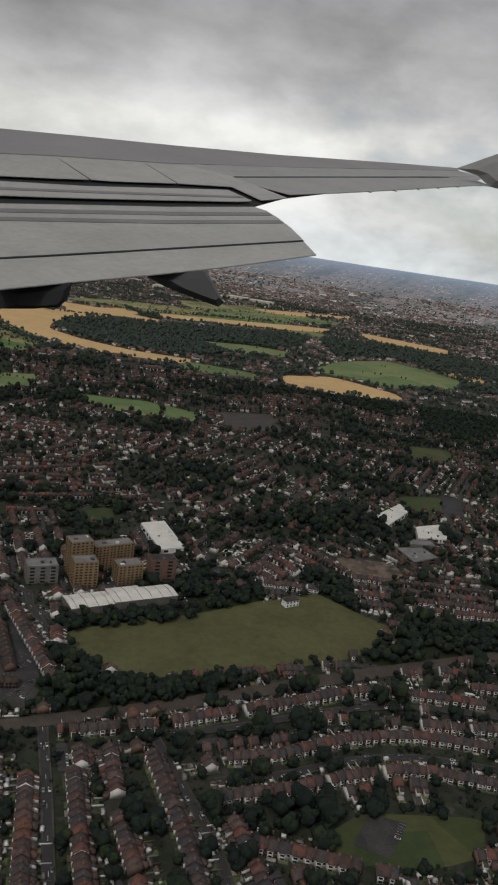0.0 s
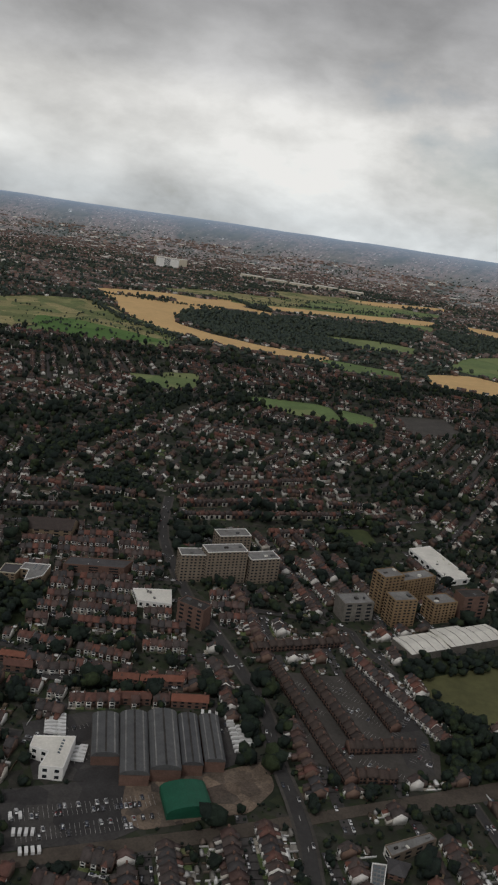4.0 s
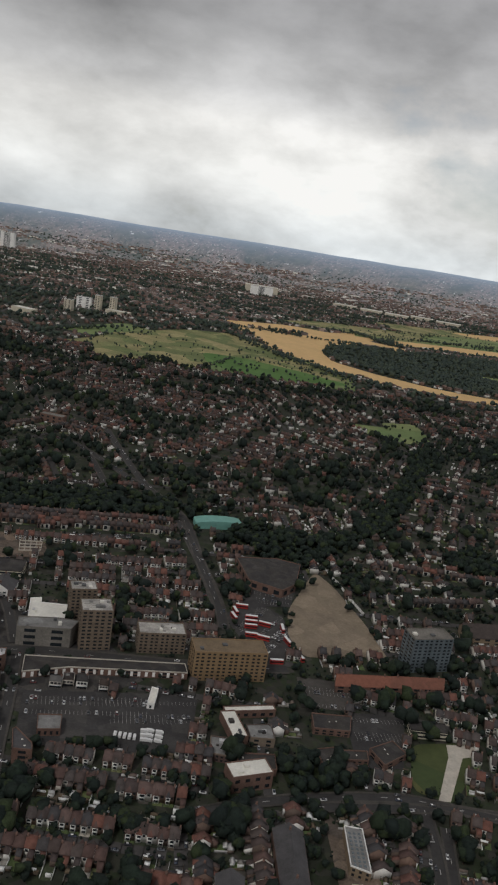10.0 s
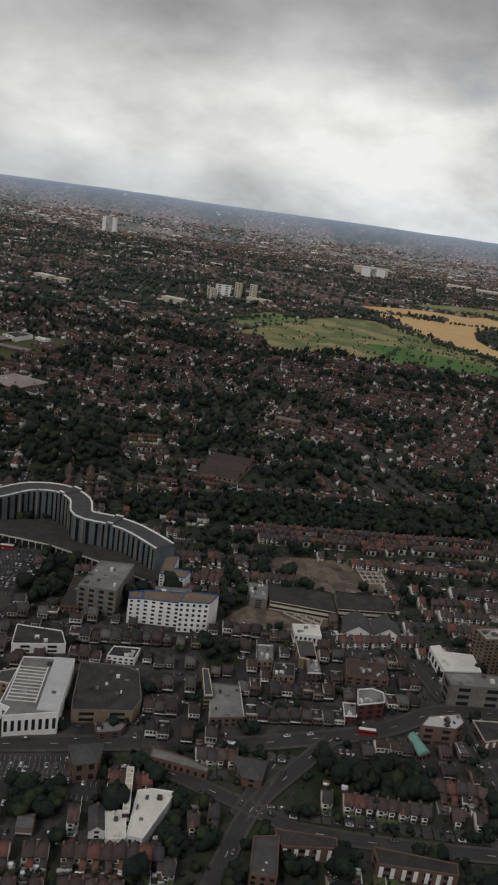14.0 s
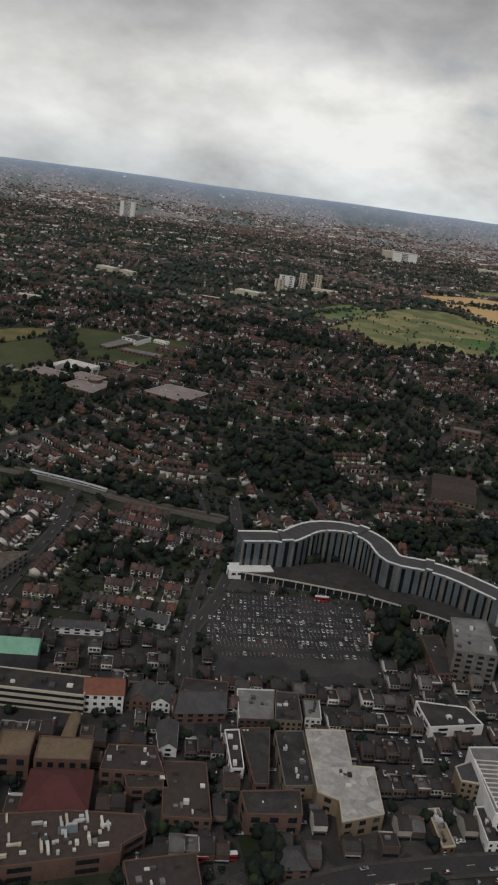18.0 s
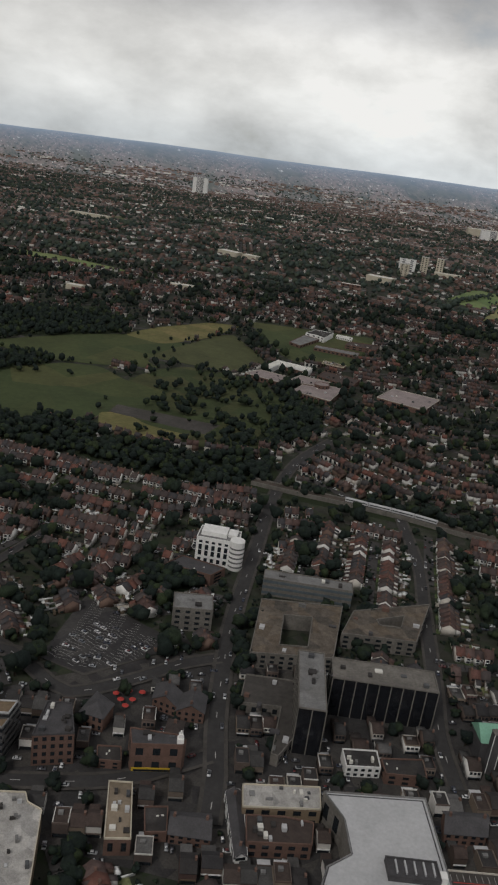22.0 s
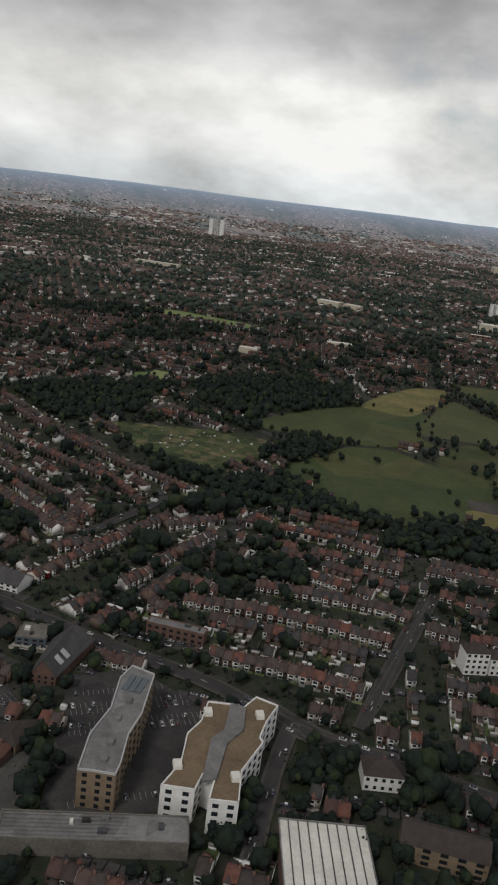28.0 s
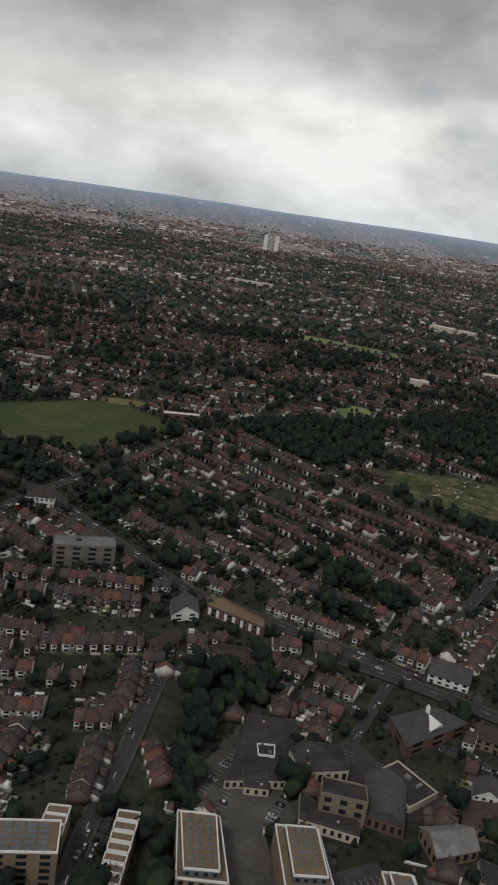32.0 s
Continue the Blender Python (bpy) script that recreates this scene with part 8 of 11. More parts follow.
landmark("orange", -79, 374, 11.8, 9.0, 13.3, 26)
landmark("orange", -85, 386, 11.5, 9.0, 18.6, 34)
landmark("orange", -59, 385, 13.1, 9.0, 10.2, 31)
landmark("orange", -71, 400, 22.2, 8.0, 13.3, 37)
landmark("wavy", -70.5, 350.6, 21.0, 14.0, 3.6, 33)
landmark("wavy", -54.6, 361.2, 16.6, 15.0, 4.4, 33)
landmark("wavy", -40.6, 370.2, 16.0, 13.0, 3.8, 33)
landmark("whitehall", -55, 449, 17.2, 38.0, 5.5, 44)
landmark("villa", 26, 385, 8.3, 4.0, 3.5, 36)
landmark("office", -100, 372, 15.3, 10.0, 9.0, 25)
landmark("brick", -43, 394, 13.8, 8.0, 11.7, 26)
landmark("whitehall", 93, 545, 35.1, 10.0, 9.9, 45)
landmark("whitehall", 122, 520, 23.3, 12.0, 5.2, -2)
landmark("office", 110, 498, 17.4, 9.0, 3.9, 13)
landmark("office", 103, 470, 15.9, 8.0, 5.6, 6)
flat_building("greylong", 2.4, [(-418.8, 274.7), (-411.9, 277.2), (-414.0, 284.6), (-421.4, 282.3)])
flat_building("whiteyard", 2.0, [(-389.7, 301.3), (-387.2, 301.6), (-388.0, 311.3), (-390.5, 311.6)])
pitched_building("redterrace", 3.0, [(-325.1, 336.5), (-304.5, 343.0), (-304.3, 351.3), (-325.3, 345.0)])
pitched_building("redterrace", 3.0, [(-304.0, 343.2), (-283.0, 349.8), (-282.4, 358.0), (-303.8, 351.5)])
flat_building("brickflats", 4.0, [(-831.7, 342.9), (-815.1, 340.7), (-811.5, 347.8), (-827.9, 350.6)])
landmark("pale", -179, 382, 12.5, 8.0, 16.2, 22)
landmark("pale", -164, 387, 20.4, 9.0, 19.1, 27)
landmark("pale", -146, 394, 15.3, 9.0, 15.0, 29)
landmark("pale", -163, 411, 17.1, 9.0, 17.7, 27)
landmark("whitehall", -192, 353, 18.3, 9.0, 7.4, 29)
landmark("vault", -184, 250, 8.8, 21.0, 3.6, 15)
landmark("vault", -174, 248, 9.0, 30.5, 4.2, 14)
landmark("vault", -165, 251.7, 9.6, 29.0, 4.6, 14)
landmark("vault", -156.9, 255.0, 6.6, 25.5, 4.2, 14)
landmark("vault", -150.0, 257.6, 6.6, 23.5, 4.2, 14)
landmark("depot", -196, 238, 9.6, 16.9, 4.7, 13)
landmark("dome", -153.4, 229.6, 14.0, 11.5, 5.5, 22)
landmark("brick", -170, 339, 12.9, 7.0, 9.5, -22)
landmark("office", -100, 372, 16.9, 9.0, 7.2, 20)
landmark("hotel", -367, 334, 27.7, 10.0, 11.6, 19)
landmark("tanflats", -395, 343, 18.3, 9.0, 8.4, 19)
landmark("tanflats", -420, 336, 11.7, 10.0, 16.4, 22)
landmark("site", -289, 371, 17.9, 9.0, 14.9, 24)
landmark("teal", -395, 486, 27.0, 9.0, 3.0, 22)
landmark("whitehall", -359, 299, 5.4, 14.8, 2.8, 26)
landmark("whitehall", -355, 310, 18.6, 3.0, 2.7, 23)
landmark("whitehall", -351, 274, 13.5, 7.0, 5.5, 29)
landmark("ribbed", -319, 257, 6.3, 16.1, 2.5, 20)
landmark("slate", -338, 247, 7.8, 24.9, 4.5, 23)
landmark("slate", -350, 225, 7.1, 8.0, 6.9, 8)
landmark("brick", -327, 291, 7.1, 7.0, 4.7, 18)
landmark("slate", -293, 322, 9.6, 7.0, 4.7, 15)
landmark("tanflats", -257, 350, 7.4, 8.0, 7.5, 4)
landmark("office", -246, 350, 12.2, 10.0, 8.8, 1)
landmark("store", -442, 346, 19.4, 37.8, 8.6, 19)
landmark("tanflats", -421, 333, 13.4, 8.0, 19.1, 23)
landmark("tanflats", -431, 354, 10.4, 8.0, 14.4, 24)
landmark("tanflats", -399, 343, 18.1, 10.0, 12.2, 26)
landmark("red", -475, 307, 15.1, 8.0, 11.0, 37)
landmark("brick", -451, 303, 13.3, 8.0, 10.0, 22)
landmark("brick", -492, 324, 5.0, 9.0, 10.2, 24)
landmark("whiteflats", -553, 336, 14.5, 9.0, 12.9, 12)
landmark("whiteflats", -539, 340, 13.7, 9.0, 14.6, 28)
landmark("whiteflats", -554, 359, 7.9, 6.0, 11.1, 9)
landmark("office", -575, 350, 12.0, 8.0, 10.9, 15)
landmark("office", -550, 347, 14.0, 7.0, 7.2, 16)
landmark("slate", -513, 364, 25.1, 6.0, 2.5, 20)
landmark("glassoffice", -565, 348, 17.3, 5.0, 3.6, 15)
landmark("stripes", -571, 277, 14.9, 34.1, 6.6, 21)
landmark("whitehall", -528, 239, 11.7, 13.7, 4.8, 18)
landmark("brickhouse", -541, 255, 9.3, 8.0, 6.3, 18)
landmark("slate", -494, 236, 7.4, 19.0, 4.9, 18)
landmark("cream", -609, 260, 13.9, 18.9, 5.6, 8)
landmark("cream", -621, 275, 11.5, 28.1, 3.7, 19)
landmark("stripes", -571, 277, 13.4, 35.1, 5.4, 18)
landmark("tanflats", -582, 276, 5.2, 5.0, 9.4, 19)
landmark("darkroof", -552, 283, 17.1, 25.7, 2.8, 11)
landmark("darkroof", -632, 253, 14.8, 16.6, 4.3, 14)
landmark("whitehall", -590, 254, 5.1, 8.0, 2.6, 18)
landmark("brickhouse", -624, 241, 6.8, 8.0, 5.1, 10)
landmark("darkroof", -655, 249, 14.9, 23.0, 6.8, 18)
landmark("blackslab", -754.5, 293.5, 29.0, 9.5, 12.0, 7.5)
landmark("copper", -719, 287, 19.9, 7.7, 7.1, 14)
landmark("whiteoffice", -703, 275, 27.3, 9.0, 6.2, 9)
landmark("orangeroof", -685, 279, 11.3, 8.0, 6.3, 16)
landmark("office", -754, 265, 15.4, 8.0, 4.4, 11)
landmark("brick", -727, 254, 17.8, 9.0, 4.2, 15)
landmark("blacktower", -773.6, 281.3, 7.2, 25.0, 14.0, 7.7)
landmark("glassoffice", -782, 347, 30.8, 6.0, 6.5, 6)
landmark("office", -815, 316, 12.4, 9.0, 7.9, 14)
landmark("redbrick", -807, 255, 12.3, 8.0, 10.1, 14)
landmark("brick", -818, 252, 7.7, 6.0, 4.5, 13)
landmark("brownoffice", -832, 252, 10.6, 15.8, 8.6, 14)
landmark("glassoffice", -853, 246, 30.9, 9.0, 9.9, 16)
landmark("whitehall", -865, 257, 12.4, 8.0, 2.5, 16)
landmark("brick", -824, 262, 9.4, 8.0, 5.0, -17)
landmark("whitecorner", -817.2, 360, 15.0, 9.5, 10.5, 3)
landmark("victorian", -806, 275, 16.0, 9.0, 6.1, -3)
landmark("villa", -805, 262, 4.1, 5.0, 5.0, 5)
landmark("whiterib", -970, 254, 15.1, 27.8, 3.0, 12)
landmark("lodge", -922, 276, 12.2, 13.0, 4.1, 10)
landmark("church", -905, 272, 12.7, 17.3, 5.6, 3)
landmark("brownlong", -947, 270, 18.8, 8.0, 4.9, -6)
landmark("orangeflats", -902, 313, 4.7, 32.2, 7.2, 0)
landmark("villa", -930, 351, 7.6, 6.0, 7.6, 13)
landmark("villa", -922, 353, 7.7, 6.0, 5.8, 15)
landmark("villa", -907, 340, 8.1, 8.0, 7.2, -0)
landmark("villa", -960, 291, 9.7, 7.0, 4.4, 7)
landmark("office", -885, 302, 7.6, 7.0, 6.4, 3)
landmark("whiteoffice", -876, 272, 11.9, 8.0, 4.9, 6)
landmark("brick", -888, 267, 10.3, 12.0, 6.4, 9)
landmark("deck", -912, 248, 10.7, 11.4, 5.9, 17)
landmark("greybar", -1022, 340, 18.6, 4.0, 3.9, -6)
landmark("wideroof", -1021, 255, 39.3, 7.6, 4.2, 12)
landmark("schoolroof", -1068, 273, 10.4, 8.0, 3.8, -1)
landmark("schoolroof", -1057, 276, 11.0, 12.0, 5.3, 0)
landmark("brickhouse", -1051, 273, 6.3, 6.0, 6.1, 6)
landmark("church", -1089, 324, 11.4, 10.0, 5.5, 3)
landmark("brick", -1074, 328, 12.9, 6.0, 4.6, 11)
landmark("site", -1062, 325, 8.8, 8.0, 2.8, 8)
landmark("brick", -1042, 318, 8.6, 8.0, 6.3, 7)
landmark("whitehall", -1079, 309, 7.2, 7.0, 2.6, -4)
landmark("flats", -1140, 267, 9.0, 12.2, 2.4, 14)
landmark("flats", -1118, 271, 7.7, 11.1, 3.6, 16)
landmark("flats", -1172, 255, 12.7, 8.0, 3.2, 15)
landmark("schoolroof", -1133, 297, 16.1, 17.4, 3.5, 15)
landmark("schoolroof", -1126, 314, 24.4, 8.0, 3.3, 13)
landmark("tanflats", -1111, 289, 10.6, 7.0, 5.3, -6)
landmark("schoolroof", -1120, 291, 3.8, 9.0, 3.8, 4)
landmark("church", -1092, 334, 12.1, 9.0, 6.2, -4)
landmark("schoolroof", -1098, 301, 12.5, 10.0, 1.6, -44)
landmark("greybar", -1090, 285, 12.7, 10.0, 5.8, 9)
landmark("balcony", -1149, 366, 17.0, 5.0, 5.0, -20)
landmark("brick", -1147, 342, 15.5, 6.0, 4.9, 15)
landmark("villa", -1164, 364, 9.8, 6.0, 5.5, 12)
landmark("villa", -1081, 355, 12.5, 5.0, 3.8, -15)
landmark("whitehall", -1215, 586, 21.5, 6.0, 3.1, 17)
landmark("office", -1205, 385, 20.9, 8.0, 7.3, 19)
landmark("villa", -1237, 426, 11.0, 5.0, 4.1, 13)
landmark("schoolflat", -827, 631, 44.7, 54.8, 3.1, -5)
landmark("schoolflat", -802, 610, 21.8, 29.4, 3.8, -6)
landmark("whitehall", -834, 656, 30.4, 6.0, 3.3, -4)
landmark("whiteoffice", -826, 758, 21.0, 6.0, 9.0, 6)
landmark("schoolflat", -811, 725, 41.0, 6.0, 2.8, -10)
landmark("schoolflat", -796, 752, 36.9, 6.0, 4.7, -2)
landmark("schoolflat", -750, 624, 29.7, 37.4, 3.8, -7)
for x, y, w, d, h, turn in ((-339, 2303, 62, 30, 8, -8), (-268, 2275, 58, 30, 8, -8), (-200, 2258, 62, 34, 8, -8), (-130, 2300, 60, 30, 8, -8), (-62, 2270, 66, 30, 8, -8), (-575, 2329, 92, 30, 20, 6), (-794, 1184, 34, 16, 7, -16), (-1005, 1220, 32, 15, 6, -24),
                            (-974, 1216, 24, 12, 5, -24), (-1290, 1417, 74, 10, 8, -6), (-701, 1345, 40, 12, 5, -4), (-1062, 812, 16, 8, 4.5, -4), (-985, 905, 24, 9, 4, 8)):
    landmark("farshed", x, y, w, d, h, turn)
landmark("pointblock", -762, 1355, 24, 9, 17, 4)
landmark("pointblock", -564, 2230, 60, 20, 24, 4)
landmark("pointblock", -1379, 2486, 42, 18, 44, 4)
landmark("whitehall", -825, 1084, 23.4, 8.0, 5.6, -1)
landmark("brownlong", -568, 505, 23.4, 10.5, 2.6, -3)
landmark("brownlong", -567, 518, 23.4, 10.5, 2.6, -3)
landmark("brownlong", -566, 531, 23.4, 10.5, 2.6, -3)
landmark("schoolflat", -549, 640, 18.6, 8.0, 5.4, -5)
landmark("greyroof", -751, 238, 22.5, 26.5, 8.0, 17)
landmark("parkdeck", -718, 230, 33.3, 17.0, 7.0, 12)
landmark("tanroof", -695, 239, 12.7, 19.9, 7.0, 13)
landmark("tanroof", -681, 242, 15.1, 16.1, 6.0, 17)
curved_block()
zigzag_tower()
white_cross_building()
outline_building("concrete_office_ring", "weathered concrete offices round a green courtyard", [(-795.5, 331.1), (-768.9, 337.0), (-768.9, 306.1), (-793.3, 299.8)], 5.0, "concrete", "stainedroof", "concrete", 3, [(-786.7, 324.1), (-777.9, 326.2), (-777.1, 309.3), (-785.4, 307.3)], 2.6)
outline_building("concrete_office_ring", "weathered concrete offices round a small courtyard", [(-765.2, 335.8), (-739.9, 350.6), (-744.4, 324.7), (-767.9, 320.6)], 5.0, "concrete", "stainedroof", "concrete", 3, [(-757.3, 333.3), (-748.7, 338.9), (-749.5, 331.5), (-756.3, 330.5)], 3.2)
outline_building("parking_podium", "bare concrete parking podium below the tower", [(-792.5, 292.1), (-775.6, 294.6), (-773.7, 275.0), (-778.1, 262.1), (-780.1, 262.4), (-780.6, 281.2), (-791.8, 279.1)], 3.0, "concrete", "lot", "concrete", 1)
terrace([(-18, 267), (23, 290), (57, 309), (81, 312), (110, 313)], "t")
terrace([(4, 251), (22, 257), (43, 270), (54, 275), (68, 280), (90, 282), (105, 281)], "t")
terrace([(3, 230), (24, 238), (48, 251), (73, 260), (102, 259)], "t")
terrace([(-22, 246), (-13, 226), (-5, 208), (1, 189)], "t")
terrace([(-46, 232), (-30, 183)], "t")
terrace([(-60, 226), (-47, 180)], "t")
terrace([(17, 211), (31, 210), (48, 208), (59, 207)], "t")
terrace([(-57, 251), (-23, 264)], "t")
terrace([(90, 398), (138, 403)], "t")
terrace([(-232, 280), (-206, 287)], "t")
terrace([(-200, 285), (-165, 294)], "t")
terrace([(-202, 268), (-176, 275)], "t")
terrace([(-174, 277), (-154, 281)], "t")
terrace([(-159, 311), (-151, 299)], "t")
terrace([(-201, 475), (-148, 504), (-91, 524)], "t")
terrace([(-197, 457), (-105, 500)], "t")
terrace([(-209, 500), (-129, 557)], "t")
terrace([(-293, 428), (-236, 452)], "t")
terrace([(-306, 470), (-229, 478)], "t")
terrace([(-268, 290), (-225, 289), (-206, 289), (-171, 295)], "t")
terrace([(-288, 248), (-259, 250), (-231, 250)], "t")
terrace([(-286, 237), (-267, 238), (-246, 240), (-216, 241)], "t")
terrace([(-297, 229), (-293, 201)], "t")
terrace([(-284, 226), (-281, 204)], "t")
terrace([(-272, 272), (-228, 273)], "t")
terrace([(-323, 342), (-283, 357)], "t")
terrace([(-326, 348), (-284, 355)], "t")
terrace([(-287, 246), (-257, 250)], "t")
terrace([(-388, 258), (-371, 260)], "t")
terrace([(-375, 227), (-357, 228)], "t")
terrace([(-535, 439), (-474, 458), (-419, 476)], "t")
terrace([(-531, 427), (-418, 462)], "t")
terrace([(-409, 460), (-396, 437)], "t")
terrace([(-440, 409), (-412, 417)], "t")
terrace([(-482, 437), (-416, 462)], "t")
terrace([(-442, 409), (-401, 424)], "t")
terrace([(-544, 430), (-415, 467)], "t")
terrace([(-486, 419), (-418, 437)], "t")
terrace([(-713, 313), (-697, 315)], "t")
terrace([(-707, 345), (-697, 346)], "t")
terrace([(-771, 408), (-748, 406)], "t")
terrace([(-937, 422), (-897, 418), (-846, 413), (-816, 412)], "t")
terrace([(-919, 364), (-899, 365)], "t")
terrace([(-884, 360), (-853, 361)], "t")
terrace([(-860, 402), (-836, 402)], "t")
terrace([(-938, 395), (-897, 389)], "t")
terrace([(-1017, 435), (-985, 432), (-956, 424)], "t")
terrace([(-939, 415), (-914, 411), (-882, 410), (-846, 412)], "t")
terrace([(-1024, 361), (-989, 361), (-955, 356)], "t")
terrace([(-1002, 380), (-960, 378), (-946, 373)], "t")
terrace([(-1010, 331), (-989, 330), (-964, 325)], "t")
terrace([(-943, 369), (-922, 366), (-902, 368)], "t")
terrace([(-882, 367), (-851, 369)], "t")
terrace([(-1176, 555), (-1129, 518), (-1083, 484), (-1042, 460)], "t")
terrace([(-1170, 522), (-1125, 486), (-1075, 456)], "t")
terrace([(-1157, 474), (-1121, 450), (-1074, 418)], "t")
terrace([(-1146, 447), (-1106, 417), (-1080, 396)], "t")
terrace([(-1076, 358), (-1062, 391), (-1045, 427)], "t")
terrace([(-1038, 385), (-1024, 418)], "t")
terrace([(-1016, 443), (-987, 432), (-960, 429)], "t")
terrace([(-1175, 565), (-1132, 526), (-1093, 496), (-1052, 460)], "t")
terrace([(-1193, 473), (-1170, 463)], "t")
terrace([(-1159, 455), (-1129, 437), (-1098, 409)], "t")
terrace([(-1222, 479), (-1209, 520)], "t")
terrace([(-1160, 318), (-1162, 293), (-1162, 277)], "t")
terrace([(-1160, 302), (-1152, 284)], "t")
terrace([(-1200, 328), (-1171, 338)], "t")
terrace([(-1093, 476), (-1059, 438)], "t")
terrace([(-1135, 352), (-1106, 356)], "t")
terrace([(-133, 315), (-103, 252)], "d")
terrace([(-120, 316), (-99, 273)], "d")
terrace([(-102, 319), (-86, 286)], "d")
terrace([(-104, 270), (-80, 278)], "d")
terrace([(-101, 256), (-88, 259)], "d")
terrace([(-143, 325), (-103, 344)], "d")
terrace([(-105, 340), (-68, 284)], "f")
terrace([(-668, 284), (-630, 295)], "s")
terrace([(-485, 347), (-456, 360)], "s")
terrace([(-1213, 332), (-1202, 334)], "t")
terrace([(-1202, 333), (-1182, 338)], "t")
terrace([(-1182, 336), (-1171, 338)], "t")
terrace([(-1201, 325), (-1187, 328)], "t")
terrace([(-1198, 298), (-1186, 301)], "t")
terrace([(-1178, 300), (-1169, 302)], "t")
terrace([(-1162, 328), (-1158, 303), (-1157, 282)], "t")
terrace([(-1171, 327), (-1169, 313), (-1170, 304)], "t")
terrace([(-1170, 293), (-1169, 285), (-1168, 274)], "t")
terrace([(-1203, 314), (-1195, 316)], "t")
terrace([(-1077, 383), (-1065, 394)], "t")
terrace([(-1092, 416), (-1079, 402)], "t")
terrace([(-1047, 415), (-1023, 433)], "t")
terrace([(-1086, 436), (-1077, 399)], "t")


# the railway on its low viaduct, with pale parapets
def viaduct(pts):
    root = tagged(new("railway_viaduct"), "low railway viaduct with weathered concrete parapets", "railway", kind="structure")
    line, left, right = strip(pts, 2.6, 5.0)
    n = len(line)
    for nm, e, g, mt in (("parapet", left, 0.08, "concrete"), ("parapet", right, 0.08, "concrete")):
        for i in range(n - 1):
            a, b = e[i], e[i + 1]
            c, d = a.lerp(line[i], g * 2), b.lerp(line[i + 1], g * 2)
            piece(nm, [(q.x, q.y, z) for z in (0, 2.1) for q in (a, b, d, c)], [(0, 1, 5, 4), (1, 2, 6, 5), (2, 3, 7, 6), (3, 0, 4, 7), (4, 5, 6, 7)], mt, root)
    piece("track_bed", [(q.x, q.y, 1.6) for q in left] + [(q.x, q.y, 1.6) for q in right], [(i + n, i + n + 1, i + 1, i) for i in range(n - 1)], "rail", root)
    for i in range(n - 1):
        claim([(left[i].x, left[i].y), (left[i + 1].x, left[i + 1].y), (right[i + 1].x, right[i + 1].y), (right[i].x, right[i].y)], 3)


viaduct([(-819, 438), (-799, 436), (-768, 434), (-747, 431), (-724, 426), (-704, 424), (-676, 423)])
claim([(-830, 436), (-799, 433), (-768, 431), (-747, 428), (-724, 423), (-676, 420), (-676, 412), (-724, 414), (-747, 419), (-768, 422), (-799, 424), (-830, 428)], 1)


def train():
    """A four-carriage suburban train on the viaduct."""
    root = tagged(new("train"), "pale grey suburban train standing on the viaduct", "train")
    stops = [Vector((-776, 434.6, 0)), Vector((-765.5, 433.4, 0)), Vector((-755.2, 432.2, 0)), Vector((-745, 430.5, 0)), Vector((-735, 428.2, 0))]
    for a, b in zip(stops, stops[1:]):
        d = b - a
        m = pose(a.x, a.y, 1.62, 0, 0, math.degrees(math.atan2(d.y, d.x)))
        car_ = piece("carriage", *prism([(-0.72, 0.25), (0.72, 0.25), (0.74, 1.55), (0.5, 1.85), (-0.5, 1.85), (-0.74, 1.55)], 0.15, d.length - 0.15), "paleroof", root, "", m)
        piece("window_band", *box(0.6, d.length - 0.6, -0.77, 0.77, 0.95, 1.35), "glass", car_)
        piece("bogie", *box(0.5, d.length - 0.5, -0.6, 0.6, 0.0, 0.25), "tyre", car_)


train()

def foundations(pts):
    """Low pale footings of houses to come, on bare ground."""
    a, b, c, d = [Vector((*q, 0)) for q in pts]
    root = tagged(new("house_footings"), "low pale concrete footings on bare building ground", "foundations")
    for t in (0.0, 0.25, 0.5, 0.75, 1.0):
        for p, q in ((a.lerp(b, t), d.lerp(c, t)), (a.lerp(d, t), b.lerp(c, t))):
            e = q - p
            piece("footing_wall", *box(0, e.length, -0.16, 0.16, 0.1, 0.75), "paving", root, "", pose(p.x, p.y, 0, 0, 0, math.degrees(math.atan2(e.y, e.x))))
    claim(pts, 3)


foundations([(-508.7, 362.5), (-500.7, 370.5), (-492.7, 369.9), (-493.7, 355.9)])
foundations([(-483.6, 419.2), (-473.4, 422.6), (-469.2, 408.8), (-478.3, 404.4)])
foundations([(-1065.4, 324.3), (-1055.3, 325.3), (-1056.6, 318.6), (-1066.7, 318.2)])
foundations([(-318.0, 240.9), (-313.9, 241.4), (-312.5, 233.7), (-317.0, 233.6)])
# which way the streets run, quarter by quarter
seed(29, 241, 23)
seed(77, 255, 8)
seed(-47, 215, -71)
seed(-9, 217, -67)
seed(-111, 508, 34)
seed(-192, 668, -11)
seed(7, 518, 67)
seed(67, 680, 71)
seed(116, 401, 4)
seed(75, 491, -47)
seed(149, 498, -86)
seed(-222, 958, 13)
seed(-75, 906, 18)
seed(90, 778, 1)
seed(-124, 284, -73)
seed(-211, 326, 12)
seed(-145, 505, 22)
seed(-268, 480, 0)
seed(-370, 816, -70)
seed(-222, 720, 77)
seed(-123, 669, -5)
seed(-238, 389, 15)
seed(-105, 410, -66)
seed(-104, 640, 67)
seed(-246, 251, -4)
seed(-213, 297, -2)
seed(-295, 225, 89)
seed(-351, 834, -68)
seed(-383, 641, -13)
seed(-483, 829, 33)
seed(-254, 447, 11)
seed(-271, 1159, -48)
seed(-225, 505, 82)
